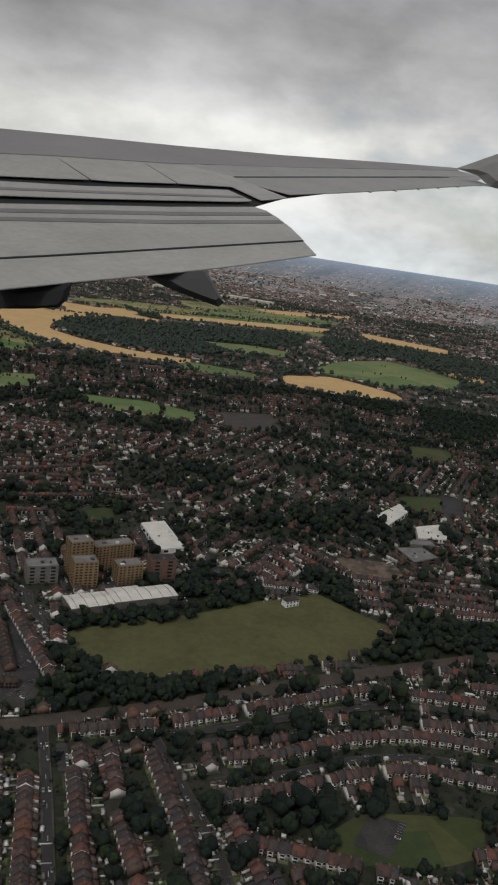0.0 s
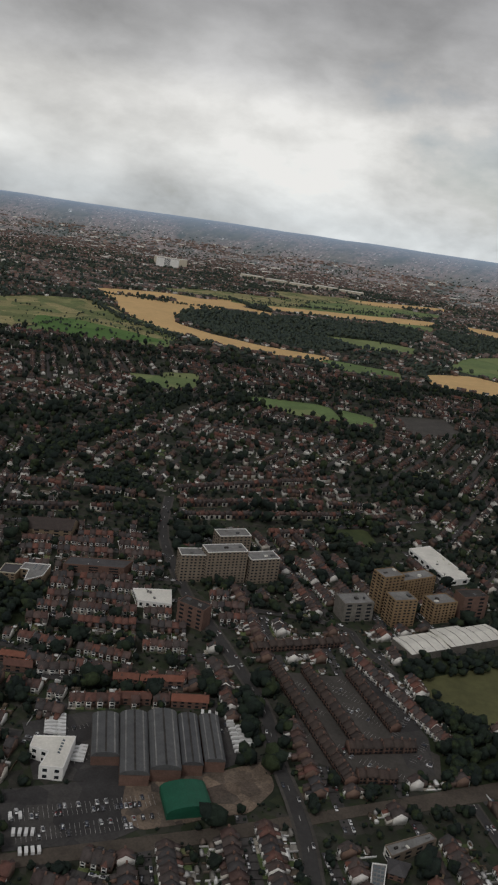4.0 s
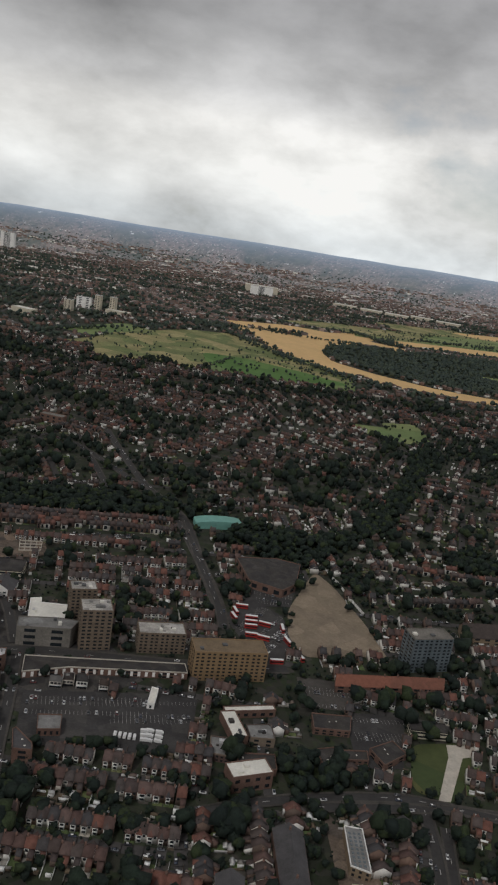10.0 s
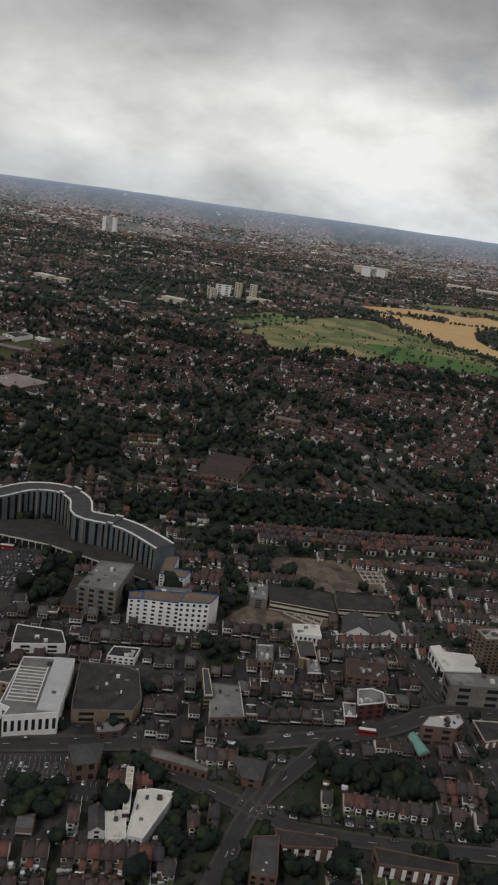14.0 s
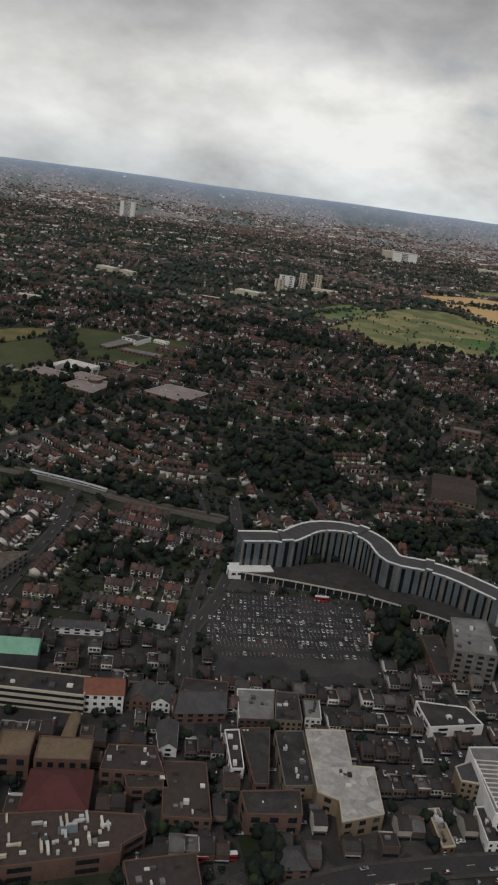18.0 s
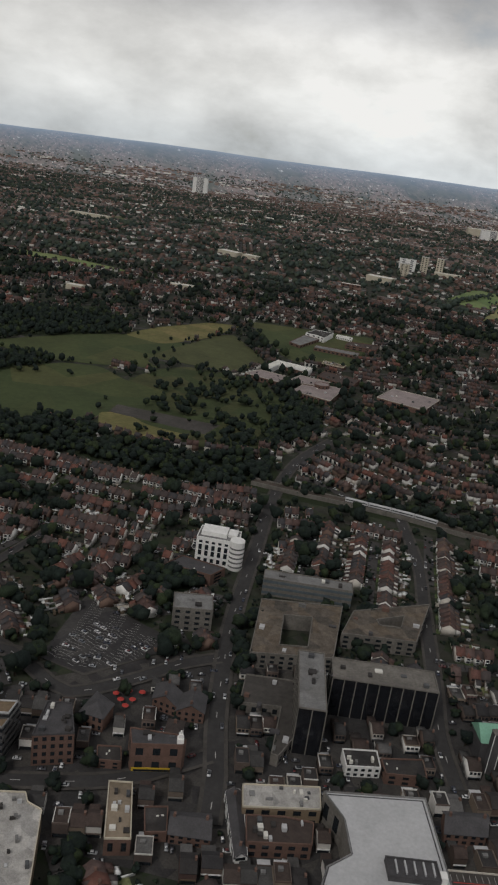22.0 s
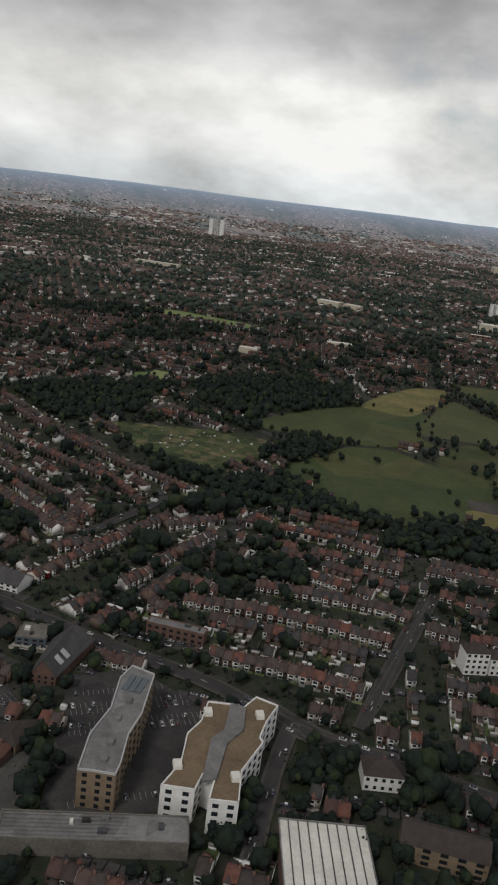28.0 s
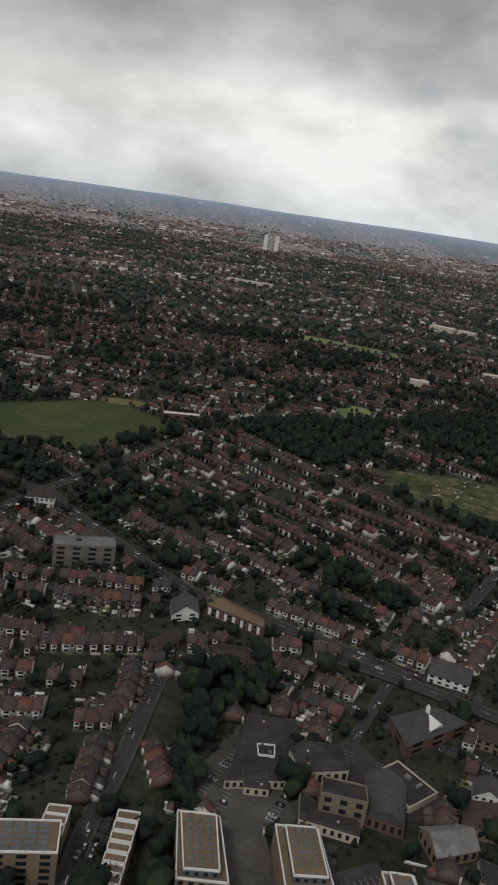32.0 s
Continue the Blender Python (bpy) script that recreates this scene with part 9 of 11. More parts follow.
seed(-468, 553, 23)
seed(-316, 778, -33)
seed(-504, 682, -18)
seed(-448, 446, 21)
seed(-336, 248, -78)
seed(-272, 478, -78)
seed(-265, 276, -4)
seed(-392, 261, 5)
seed(-597, 611, 68)
seed(-367, 625, 11)
seed(-440, 434, 16)
seed(-705, 813, 82)
seed(-483, 450, 16)
seed(-496, 564, -62)
seed(-619, 647, -62)
seed(-679, 585, 4)
seed(-589, 487, 17)
seed(-470, 796, -13)
seed(-550, 283, 17)
seed(-458, 256, 9)
seed(-712, 796, 20)
seed(-635, 610, -55)
seed(-608, 530, 25)
seed(-722, 476, 9)
seed(-668, 463, -70)
seed(-705, 392, -2)
seed(-833, 423, 10)
seed(-729, 478, -25)
seed(-735, 384, -90)
seed(-687, 358, 6)
seed(-646, 643, 0)
seed(-861, 965, -15)
seed(-711, 853, 4)
seed(-891, 415, -7)
seed(-886, 363, -3)
seed(-757, 491, -36)
seed(-892, 319, -53)
seed(-1045, 779, 25)
seed(-769, 883, -34)
seed(-986, 433, -6)
seed(-892, 415, -2)
seed(-986, 358, -7)
seed(-913, 332, -1)
seed(-892, 325, 73)
seed(-1123, 769, 17)
seed(-941, 880, -5)
seed(-1050, 454, -47)
seed(-1109, 507, -34)
seed(-1117, 434, -42)
seed(-1059, 395, 64)
seed(-995, 388, -20)
seed(-1201, 735, -7)
seed(-1028, 864, 3)
seed(-1212, 863, 34)
seed(-1113, 514, -39)
seed(-1146, 438, -36)
seed(-1164, 302, -92)
seed(-1287, 682, -1)
seed(-1114, 724, -12)
seed(-1217, 418, -37)
seed(-1192, 336, 11)
seed(-1121, 365, -20)
seed(-1347, 819, 19)
seed(-1093, 833, 7)
rng = np.random.default_rng(5)
near_seeds = len(SEEDS)
for gx in np.arange(-3000, 1700, 240.0):
    for gy in np.arange(300, 3300, 240.0):
        x, y = gx + rng.uniform(-90, 90), gy + rng.uniform(-90, 90)
        if min((x - s[0]) ** 2 + (y - s[1]) ** 2 for s in SEEDS[:near_seeds]) > 190 ** 2:
            SEEDS.append((x, y, radians(rng.choice([-15, 20, 35, 75, 110]) + rng.uniform(-8, 8))))
SX = np.array([(s[0], s[1]) for s in SEEDS])


def quarter(x, y):
    best, who = np.full(len(x), 1e12), np.zeros(len(x), int)
    for i, (sx, sy) in enumerate(SX):
        d = (x - sx) ** 2 + (y - sy) ** 2
        m = d < best
        best[m], who[m] = d[m], i
    return who


def in_sight(x, y, pad=40):
    return (y > 150) & (x > -1150 - 0.72 * (y - 100) - pad) & (x < 0.40 * y + pad) & (y < 3300)


PERIOD = 27.0
street_quads, cand = [], []
for i, (sx, sy, a) in enumerate(SEEDS):
    reach = 190.0 if i < near_seeds else 230.0
    u = np.arange(-reach, reach, 3.0)
    c, s = math.cos(a), math.sin(a)
    for k in range(-9, 10):
        v0 = k * PERIOD + 4.0 * math.sin(k * 1.7 + i)
        for side in (-1, 1):
            v = np.full_like(u, v0 + side * 5.6)
            x, y = sx + u * c - v * s, sy + u * s + v * c
            cand.append(np.stack([x, y, np.full_like(u, a if side > 0 else a + math.pi), np.full_like(u, i), np.floor((u + reach) / 3)], 1))
        x, y = sx + u * c - v0 * s, sy + u * s + v0 * c
        street_quads.append(np.stack([x, y, np.full_like(u, a), np.full_like(u, i)], 1))
cand, street_quads = np.concatenate(cand), np.concatenate(street_quads)


def keep(arr):
    arr = arr[in_sight(arr[:, 0], arr[:, 1])]
    arr = arr[held(arr[:, 0], arr[:, 1]) == 0]
    return arr[quarter(arr[:, 0], arr[:, 1]) == arr[:, 3]]


cand, street_quads = keep(cand), keep(street_quads)
run = (cand[:, 4] % (7 + (cand[:, 3] % 6))) != 0          # breaks between runs of houses
cross = ((cand[:, 4] // 1) % 26) > 2                      # side roads
wild = rng.random(len(cand)) > 0.07
cand = cand[run & cross & wild]
ok = np.ones(len(cand), bool)
for ox, oy in ((3, 0), (-3, 0), (0, 3), (0, -3)):
    ok &= held(cand[:, 0] + ox, cand[:, 1] + oy) != 3


def tree_belt(x, y):
    """Long dark bands of trees between the house rows, where the value is high."""
    return noise.noise((x / 120, y / 46, 13)) + 0.45 * noise.noise((x / 38, y / 19, 5))


green = np.array([noise.noise((x / 62, y / 62, 4)) + 0.5 * noise.noise((x / 21, y / 21, 9)) for x, y in cand[:, :2]])
band = np.array([tree_belt(x, y) for x, y in cand[:, :2]])
thin = np.where(cand[:, 1] < 500, 0.97, np.where(cand[:, 1] < 1000, 0.80, 0.34)) * np.where((band > 0.16) & (cand[:, 1] > 400), 0.10, 1.0)
cand = cand[ok & (green < np.where(cand[:, 1] < 520, 0.62, 0.30)) & (rng.random(len(cand)) < thin)]
n = len(street_quads)
flat = ([(-1.62, -1.9, 0), (1.62, -1.9, 0), (1.62, 1.9, 0), (-1.62, 1.9, 0)], [(0, 1, 2, 3)])
near_st = street_quads[street_quads[:, 1] < 1700]
merged("residential_street", flat, ["street"], [0], np.c_[near_st[:, :2], np.full(len(near_st), 0.2)], near_st[:, 2], np.ones((len(near_st), 3)), "narrow grey residential streets between the terraces", "road", kind="structure")
hx = np.concatenate([np.array(HOUSES), np.c_[cand[:, :3], np.ones(len(cand)), np.zeros(len(cand))]])
depth_line = hx[:, 1] - 185 - 0.05 * np.minimum(-hx[:, 0], 1200)
order = np.argsort(depth_line)
hx = hx[order]
scale = np.stack([hx[:, 3], np.ones(len(hx)), rng.uniform(0.9, 1.12, len(hx))], 1)


def house_things(rows, sc):
    """The houses nearest the flight line, each with its own parts."""
    me = {
        "outer_wall": mesh_of("outer_wall", *HP["walls"], ["wall"]), "roof": mesh_of("roof", *HP["roof"], ["roof"]), "chimney": mesh_of("chimney", *HP["chimney"], ["brick"]),
        "rear_extension": mesh_of("rear_extension", *HP["back"], ["wall"]), "lean_to_roof": mesh_of("lean_to_roof", *HP["backroof"], ["roof"]),
        "bay_window": mesh_of("bay_window", *HP["bay"], ["white"]), "bay_gable": mesh_of("bay_gable", *HP["gable"], ["roof"]),
        "redroof": mesh_of("roof", *HP["roof"], ["redroof"]), "darkroof": mesh_of("roof", *HP["roof"], ["slate"]),
    }
    pane = mesh_of("window", *box(-0.45, 0.45, -0.04, 0.04, 0, 0.7), ["glass"])
    pot = mesh_of("chimney_pot", *box(-0.08, 0.08, -0.1, 0.1, 0, 0.28), ["redroof"])
    door = mesh_of("front_door", *box(-0.25, 0.25, -0.04, 0.04, 0, 1.1), ["blue"])
    rr = random.Random(9)
    for (x, y, a, w, style), s in zip(rows, sc):
        root = tagged(new("terraced_house"), ["brick terraced house with brown tiled roof and bay window", "terraced house with worn red-brown roof and white bay", "terraced house with dark slate roof and rear extension"][int(style + x) % 3], "house", "terraced houses")
        root.matrix_basis = pose(x, y, 0, 0, 0, math.degrees(a)) @ Matrix.Diagonal((*s, 1))
        for part_name in ("outer_wall", "roof", "chimney", "rear_extension", "lean_to_roof", "bay_window", "bay_gable"):
            key = part_name
            if part_name == "roof" and style == 0 and rr.random() < 0.12:
                key = "redroof"
            if part_name == "roof" and (style == 1 or rr.random() < 0.2):
                key = "darkroof"
            ob = new(part_name, me[key])
            ob.parent = root
            if part_name == "chimney":
                shared("chimney_pot", pot, ob, pose(1.12, 0.05, 5.0), "clay chimney pot")
            if part_name == "bay_window":
                for wz in (0.5, 1.65):
                    shared("window", pane, ob, pose(-0.45, -2.77, wz))
        for wx, wy, wz in ((0.9, -2.21, 1.65),):
            shared("window", pane, root, pose(wx, wy, wz))
        shared("front_door", door, root, pose(0.95, -2.22, 0))


N_THING = 95
pick = np.zeros(len(hx), bool)
pick[:N_THING] = True
house_things(hx[pick], scale[pick])
rest = ~pick
for name, lo, hi, parts in (("terraced_houses_near", 0, 430, FULL), ("terraced_houses_middle", 430, 1000, MID), ("terraced_houses_far", 1000, 4000, LOW)):
    m = rest & (hx[:, 1] >= lo) & (hx[:, 1] < hi)
    if lo == 0:
        flatlet = m & (hx[:, 4] == 1)
        m &= hx[:, 4] != 1
        sh, idx = packed(PLAIN)
        merged("estate_houses", sh, PLAIN_MATS, idx, np.c_[hx[flatlet, :2], np.zeros(flatlet.sum())], hx[flatlet, 2], scale[flatlet], "plain brown terraces of a small housing estate", "houses")
    sh, idx = packed(parts)
    # the farthest rows take the roof colour lightened for haze
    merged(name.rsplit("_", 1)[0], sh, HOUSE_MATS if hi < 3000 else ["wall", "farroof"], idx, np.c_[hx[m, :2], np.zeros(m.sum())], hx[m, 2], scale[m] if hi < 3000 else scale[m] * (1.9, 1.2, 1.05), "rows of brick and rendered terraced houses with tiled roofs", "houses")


# ---- the town centre: shops and yards packed between the main roads ----
TOWN_ROOF = prism([(-2.65, 3.08), (0, 4.45), (2.65, 3.08), (2.65, 3.24), (0, 4.64), (-2.65, 3.24)], -1.75, 1.75)
TOWN_PARTS = [("outer_wall", prism([(-2.5, 0), (2.5, 0), (2.5, 3.2), (0, 4.4), (-2.5, 3.2)], -1.75, 1.75), "townwall"), ("pitched_roof", TOWN_ROOF, "townroof"), ("chimney", box(1.15, 1.65, -0.35, 0.35, 3.9, 5.3), "brick"),
              ("rear_extension", box(-1.6, 0.7, 2.5, 5.6, 0, 1.9), "townwall"), ("extension_roof", box(-1.7, 0.8, 2.5, 5.7, 1.9, 2.02), "townroof"), ("shop_front", box(-1.55, 1.55, -2.62, -2.5, 0.1, 1.0), "glass"),
              ("fascia", box(-1.7, 1.7, -2.68, -2.5, 1.0, 1.3), "shed")]
FLAT_PARTS = [("outer_wall", box(-1.75, 1.75, -2.5, 2.5, 0, 3.2), "townwall"), ("roof_deck", box(-1.6, 1.6, -2.35, 2.35, 3.2, 3.28), "townroof"),
              ("parapet", join(box(-1.75, 1.75, -2.5, -2.32, 3.204, 3.6), box(-1.75, 1.75, 2.32, 2.5, 3.204, 3.6), box(-1.75, -1.57, -2.32, 2.32, 3.204, 3.6), box(1.57, 1.75, -2.32, 2.32, 3.204, 3.6)), "townwall"),
              ("roof_plant", join(box(-0.9, 0.2, 0.3, 1.2, 3.28, 3.95)), "greyroof"), ("rear_extension", box(-1.2, 1.5, 2.5, 4.8, 0, 1.7), "townwall"), ("extension_roof", box(-1.3, 1.6, 2.5, 4.9, 1.7, 1.82), "paleroof"), ("shop_front", box(-1.55, 1.55, -2.62, -2.5, 0.1, 1.0), "glass")]
TOWN_PANES = [quad_front(x0, x0 + 0.75, -2.52, 1.75, 2.65) for x0 in (-1.35, -0.35, 0.65)] + [quad_back(x0, x0 + 0.7, 2.52, 2.15, 2.85) for x0 in (-1.2, 0.9)]
TOWN_TURN = radians(14)
rt = random.Random(77)
claim([(-828, 268), (-816, 268), (-816, 279), (-828, 279)], 1)
lots = []
c, s = math.cos(TOWN_TURN), math.sin(TOWN_TURN)
for j in range(-10, 11):
    shift = rt.uniform(0, 3)
    for i in range(-110, 110):
        u, v = i * 3.52 + shift, j * 12.4 + 1.5 * math.sin(i * 0.21 + j)
        if i % 15 == 0 or rt.random() < 0.10:
            continue
        x, y = -640 + u * c - v * s, 285 + u * s + v * c
        pts = [(x + a * c - b * s, y + a * s + b * c) for a, b in ((0, 0), (-1.7, -2.6), (1.7, -2.6), (1.7, 2.6), (-1.7, 2.6), (0, 4.8))]
        if all(held(*q) == 4 for q in pts):
            lots.append((x, y, 1.0, rt.uniform(0.86, 1.12), rt.choice((0.72, 0.8, 0.92, 1.0, 1.12)) + rt.uniform(-0.04, 0.04)))
for _ in range(9000):
    x, y = rt.uniform(-865, -400), rt.uniform(222, 350)
    w, d = rt.uniform(0.8, 1.3), rt.uniform(0.7, 1.1)
    pts = [(x + a * w * c - b * d * s, y + a * w * s + b * d * c) for a, b in ((0, 0), (-1.7, -2.6), (1.7, -2.6), (1.7, 2.6), (-1.7, 2.6), (0, 4.8))]
    if all(held(*q) == 4 for q in pts) and all(abs((x - q[0]) * c + (y - q[1]) * s) > 3.9 or abs((y - q[1]) * c - (x - q[0]) * s) > 7.6 for q in lots):
        lots.append((x, y, w, d, rt.uniform(0.62, 1.0)))
lots.sort(key=lambda q: q[1])
town_me = {}
for row_parts in (TOWN_PARTS, FLAT_PARTS):
    for nm, sh, mt in row_parts:
        town_me[nm, mt, id(row_parts)] = mesh_of(nm, *sh, [mt])
rest_town = {0: [], 1: []}
for n_lot, (x, y, w, d, h) in enumerate(lots):
    flat_top = rt.random() < 0.27
    if n_lot < 90:
        root = tagged(new("shop_building"), "flat-roofed town shop with a low rear extension" if flat_top else "narrow town shop with a dark pitched roof and rear extension", "building", "town shops")
        root.matrix_basis = pose(x, y, 0.06, 0, 0, math.degrees(TOWN_TURN)) @ Matrix.Diagonal((w, d, h, 1))
        row_parts = FLAT_PARTS if flat_top else TOWN_PARTS
        for nm, sh, mt in row_parts:
            o = new(nm, town_me[nm, mt, id(row_parts)])
            o.parent = root
    else:
        rest_town[int(flat_top)].append((x, y, w, d, h))
for which, row_parts in ((0, TOWN_PARTS), (1, FLAT_PARTS)):
    q = np.array(rest_town[which])
    mats = ["townwall", "townroof", "brick", "glass", "shed", "greyroof", "paleroof"]
    sh, idx = packed([(g, mats.index(mt)) for _, g, mt in row_parts] + [(g, 3) for g in TOWN_PANES])
    merged("shop_buildings", sh, mats, idx, np.c_[q[:, :2], np.full(len(q), 0.06)], np.full(len(q), TOWN_TURN), q[:, 2:5], "packed rows of shops and workshops of the town centre", "buildings")

# ---- garden sheds and extensions between the rows ----
near_h = hx[(hx[:, 1] < 800)]
k = rng.random(len(near_h)) < 0.8
sh_p = np.concatenate([near_h[k], near_h[(near_h[:, 1] < 520) & (rng.random(len(near_h)) < 0.6)]])
off, aside = rng.uniform(4.6, 8.4, len(sh_p)), rng.uniform(-1.1, 1.1, len(sh_p))
px, py = sh_p[:, 0] - np.sin(sh_p[:, 2]) * off + np.cos(sh_p[:, 2]) * aside, sh_p[:, 1] + np.cos(sh_p[:, 2]) * off + np.sin(sh_p[:, 2]) * aside
free = held(px, py) != 1
free &= held(px, py) != 3
shed = join(box(-0.7, 0.7, -0.55, 0.55, 0, 1.0), prism([(-0.65, 1.0), (0.65, 1.0), (0, 1.3)], -0.75, 0.75))
m = free
merged("garden_sheds", shed, ["shed"], [0] * len(shed[1]), np.c_[px[m], py[m], np.zeros(m.sum())], sh_p[m, 2], np.stack([rng.uniform(0.7, 1.7, m.sum()), rng.uniform(0.7, 1.6, m.sum()), rng.uniform(0.8, 1.4, m.sum())], 1), "small garden sheds and outbuildings behind the houses", "sheds")
plots = []
for kind, out in AREAS:
    if kind == "allotment":
        a = np.array([(p.x, p.y) for p in out])
        for _ in range(46):
            q = a.mean(0) + (a[rng.integers(len(a))] - a.mean(0)) * rng.uniform(0.05, 0.95)
            plots.append((q[0], q[1], rng.uniform(0, 3.1)))
plots = np.array(plots)
merged("allotment_sheds", shed, ["shed"], [0] * len(shed[1]), np.c_[plots[:, :2], np.zeros(len(plots))], plots[:, 2], rng.uniform(0.4, 0.95, (len(plots), 3)), "small sheds and frames on the allotment plots", "sheds")
# back gardens: lawns, soil, paving behind each house, and paved fronts
g_h = hx[hx[:, 1] < 640]
g_len = rng.uniform(3.6, 6.4, len(g_h))
g_off = 2.6 + g_len / 2
for g_name, gx_, gy_, half, lab in (("back_gardens", g_h[:, 0] - np.sin(g_h[:, 2]) * g_off, g_h[:, 1] + np.cos(g_h[:, 2]) * g_off, g_len / 2, "narrow back gardens of lawn, soil and paving"),
                                    ("front_gardens", g_h[:, 0] + np.sin(g_h[:, 2]) * 2.9, g_h[:, 1] - np.cos(g_h[:, 2]) * 2.9, np.full(len(g_h), 0.75), "small paved and planted front gardens")):
    m = (held(gx_, gy_) == 0) | (held(gx_, gy_) == 3) & (g_h[:, 4] == 0)
    m &= rng.random(len(m)) < 0.85
    merged(g_name, ([(-1.42, -1, 0), (1.42, -1, 0), (1.42, 1, 0), (-1.42, 1, 0)], [(0, 1, 2, 3)]), ["garden"], [0], np.c_[gx_[m], gy_[m], rng.uniform(0.05, 0.17, m.sum())], g_h[m, 2], np.stack([np.ones(m.sum()), half[m], np.ones(m.sum())], 1), lab, "gardens")
# garden fences
fx = near_h[:, 0] - np.sin(near_h[:, 2]) * 6.0 + np.cos(near_h[:, 2]) * 1.5
fy = near_h[:, 1] + np.cos(near_h[:, 2]) * 6.0 + np.sin(near_h[:, 2]) * 1.5
m = (held(fx, fy) == 0) & (near_h[:, 1] < 480)
merged("garden_fences", box(-0.06, 0.06, -2.6, 2.6, 0, 0.8), ["shed"], [0] * 6, np.c_[fx[m], fy[m], np.zeros(m.sum())], near_h[m, 2], np.ones((m.sum(), 3)), "timber fences between narrow back gardens", "fences")


# ---- trees ----
def crown(seed_no, lobes, sub):
    """An uneven crown of several rough clumps, unit width, standing on z = 0."""
    rr = random.Random(seed_no)
    bm = bmesh.new()
    for i in range(lobes):
        a, rad = rr.uniform(0, 6.28), rr.uniform(0.1, 0.36) if i else 0
        size = rr.uniform(0.2, 0.34) if i else 0.36
        c = Vector((math.cos(a) * rad, math.sin(a) * rad, 0.42 + rr.uniform(-0.12, 0.32) if i else 0.5))
        made = bmesh.ops.create_icosphere(bm, subdivisions=sub, radius=size, matrix=Matrix.Translation(c))
        for v in made["verts"]:
            d = v.co - c
            v.co = c + d * (1 + 0.55 * noise.noise(v.co * 6 + Vector((seed_no, i, 0))) + rr.uniform(-0.13, 0.13))
            v.co.z = max(v.co.z, 0.08)
    v, f = [tuple(q.co) for q in bm.verts], [tuple(w.index for w in q.verts) for q in bm.faces]
    bm.free()
    return v, f


def twigs(seed_no, count):
    """Loose leaf sprays that break the outline."""
    rr = random.Random(seed_no)
    v, f = [], []
    for _ in range(count):
        d = Vector((rr.gauss(0, 1), rr.gauss(0, 1), rr.gauss(0.2, 0.8))).normalized()
        c = Vector((0, 0, 0.5)) + Vector((d.x * 0.5, d.y * 0.5, d.z * 0.44)) * rr.uniform(0.8, 1.12)
        t = Vector((rr.gauss(0, 1), rr.gauss(0, 1), rr.gauss(0, 1))).normalized() * rr.uniform(0.025, 0.06)
        u = t.cross(d) * 1.2
        o = len(v)
        v += [tuple(c - t), tuple(c + u), tuple(c + t), tuple(c - u)]
        f.append((o, o + 1, o + 2, o + 3))
    return v, f


def trunk_shape():
    v, f = [], []
    for z, r in ((0, 0.055), (0.25, 0.04), (0.5, 0.025)):
        v += [(math.cos(i * 1.2566) * r, math.sin(i * 1.2566) * r, z) for i in range(5)]
    f = [(j * 5 + i, j * 5 + (i + 1) % 5, j * 5 + (i + 1) % 5 + 5, j * 5 + i + 5) for j in range(2) for i in range(5)]
    return v, f


tx, ty, ts = [], [], []
# woods
wood_cells = np.argwhere(taken == 2)
wy = Y0 + wood_cells[:, 1] * CELL
p_keep = np.where(wy < 700, 0.30, np.where(wy < 1300, 0.20, 0.10))
wood_cells = wood_cells[rng.random(len(wood_cells)) < p_keep]
wxx, wyy = X0 + (wood_cells[:, 0] + rng.random(len(wood_cells))) * CELL, Y0 + (wood_cells[:, 1] + rng.random(len(wood_cells))) * CELL
m = in_sight(wxx, wyy)
tx.append(wxx[m]), ty.append(wyy[m]), ts.append(rng.uniform(3.6, 6.6, m.sum()) * np.where(wyy[m] > 1300, 1.25, 1.0))
# gardens and streets
for kind, out in AREAS:
    if kind == "grove":
        a = np.array([(q.x, q.y) for q in out])
        lo_, hi_ = a.min(0), a.max(0)
        g = rng.uniform(lo_, hi_, (int((hi_[0] - lo_[0]) * (hi_[1] - lo_[1]) / 34) + 4, 2))
        g = g[[in_ring(q[0], q[1], [tuple(w) for w in a]) and noise.noise((q[0] / 24, q[1] / 24, 2)) > -0.12 for q in g]]
        tx.append(g[:, 0]), ty.append(g[:, 1]), ts.append(rng.uniform(2.8, 6.4, len(g)))
gx, gy = [], []
for cnt, lo, hi in ((36000, 160, 480), (64000, 480, 1000), (110000, 1000, 2400)):
    gy.append(rng.uniform(lo, hi, cnt))
    gx.append(rng.uniform(-1180 - 0.72 * hi, 0.40 * hi + 40, cnt))
gx, gy = np.concatenate(gx), np.concatenate(gy)
m = in_sight(gx, gy)
gx, gy = gx[m], gy[m]
clump = np.array([noise.noise((x / 62, y / 62, 4)) + 0.5 * noise.noise((x / 21, y / 21, 9)) for x, y in zip(gx, gy)])
band = np.array([tree_belt(x, y) for x, y in zip(gx, gy)])
share = np.where(gy < 420, np.clip(0.60 + 0.7 * clump, 0.25, 1.0), np.where(band > 0.14, 0.95, np.where(gy > 1000, 0.10, 0.30) + 0.3 * np.clip(clump, 0, 1)))
m = (held(gx, gy) == 0) & (rng.random(len(gx)) < share)
gx, gy, clump = gx[m], gy[m], clump[m]
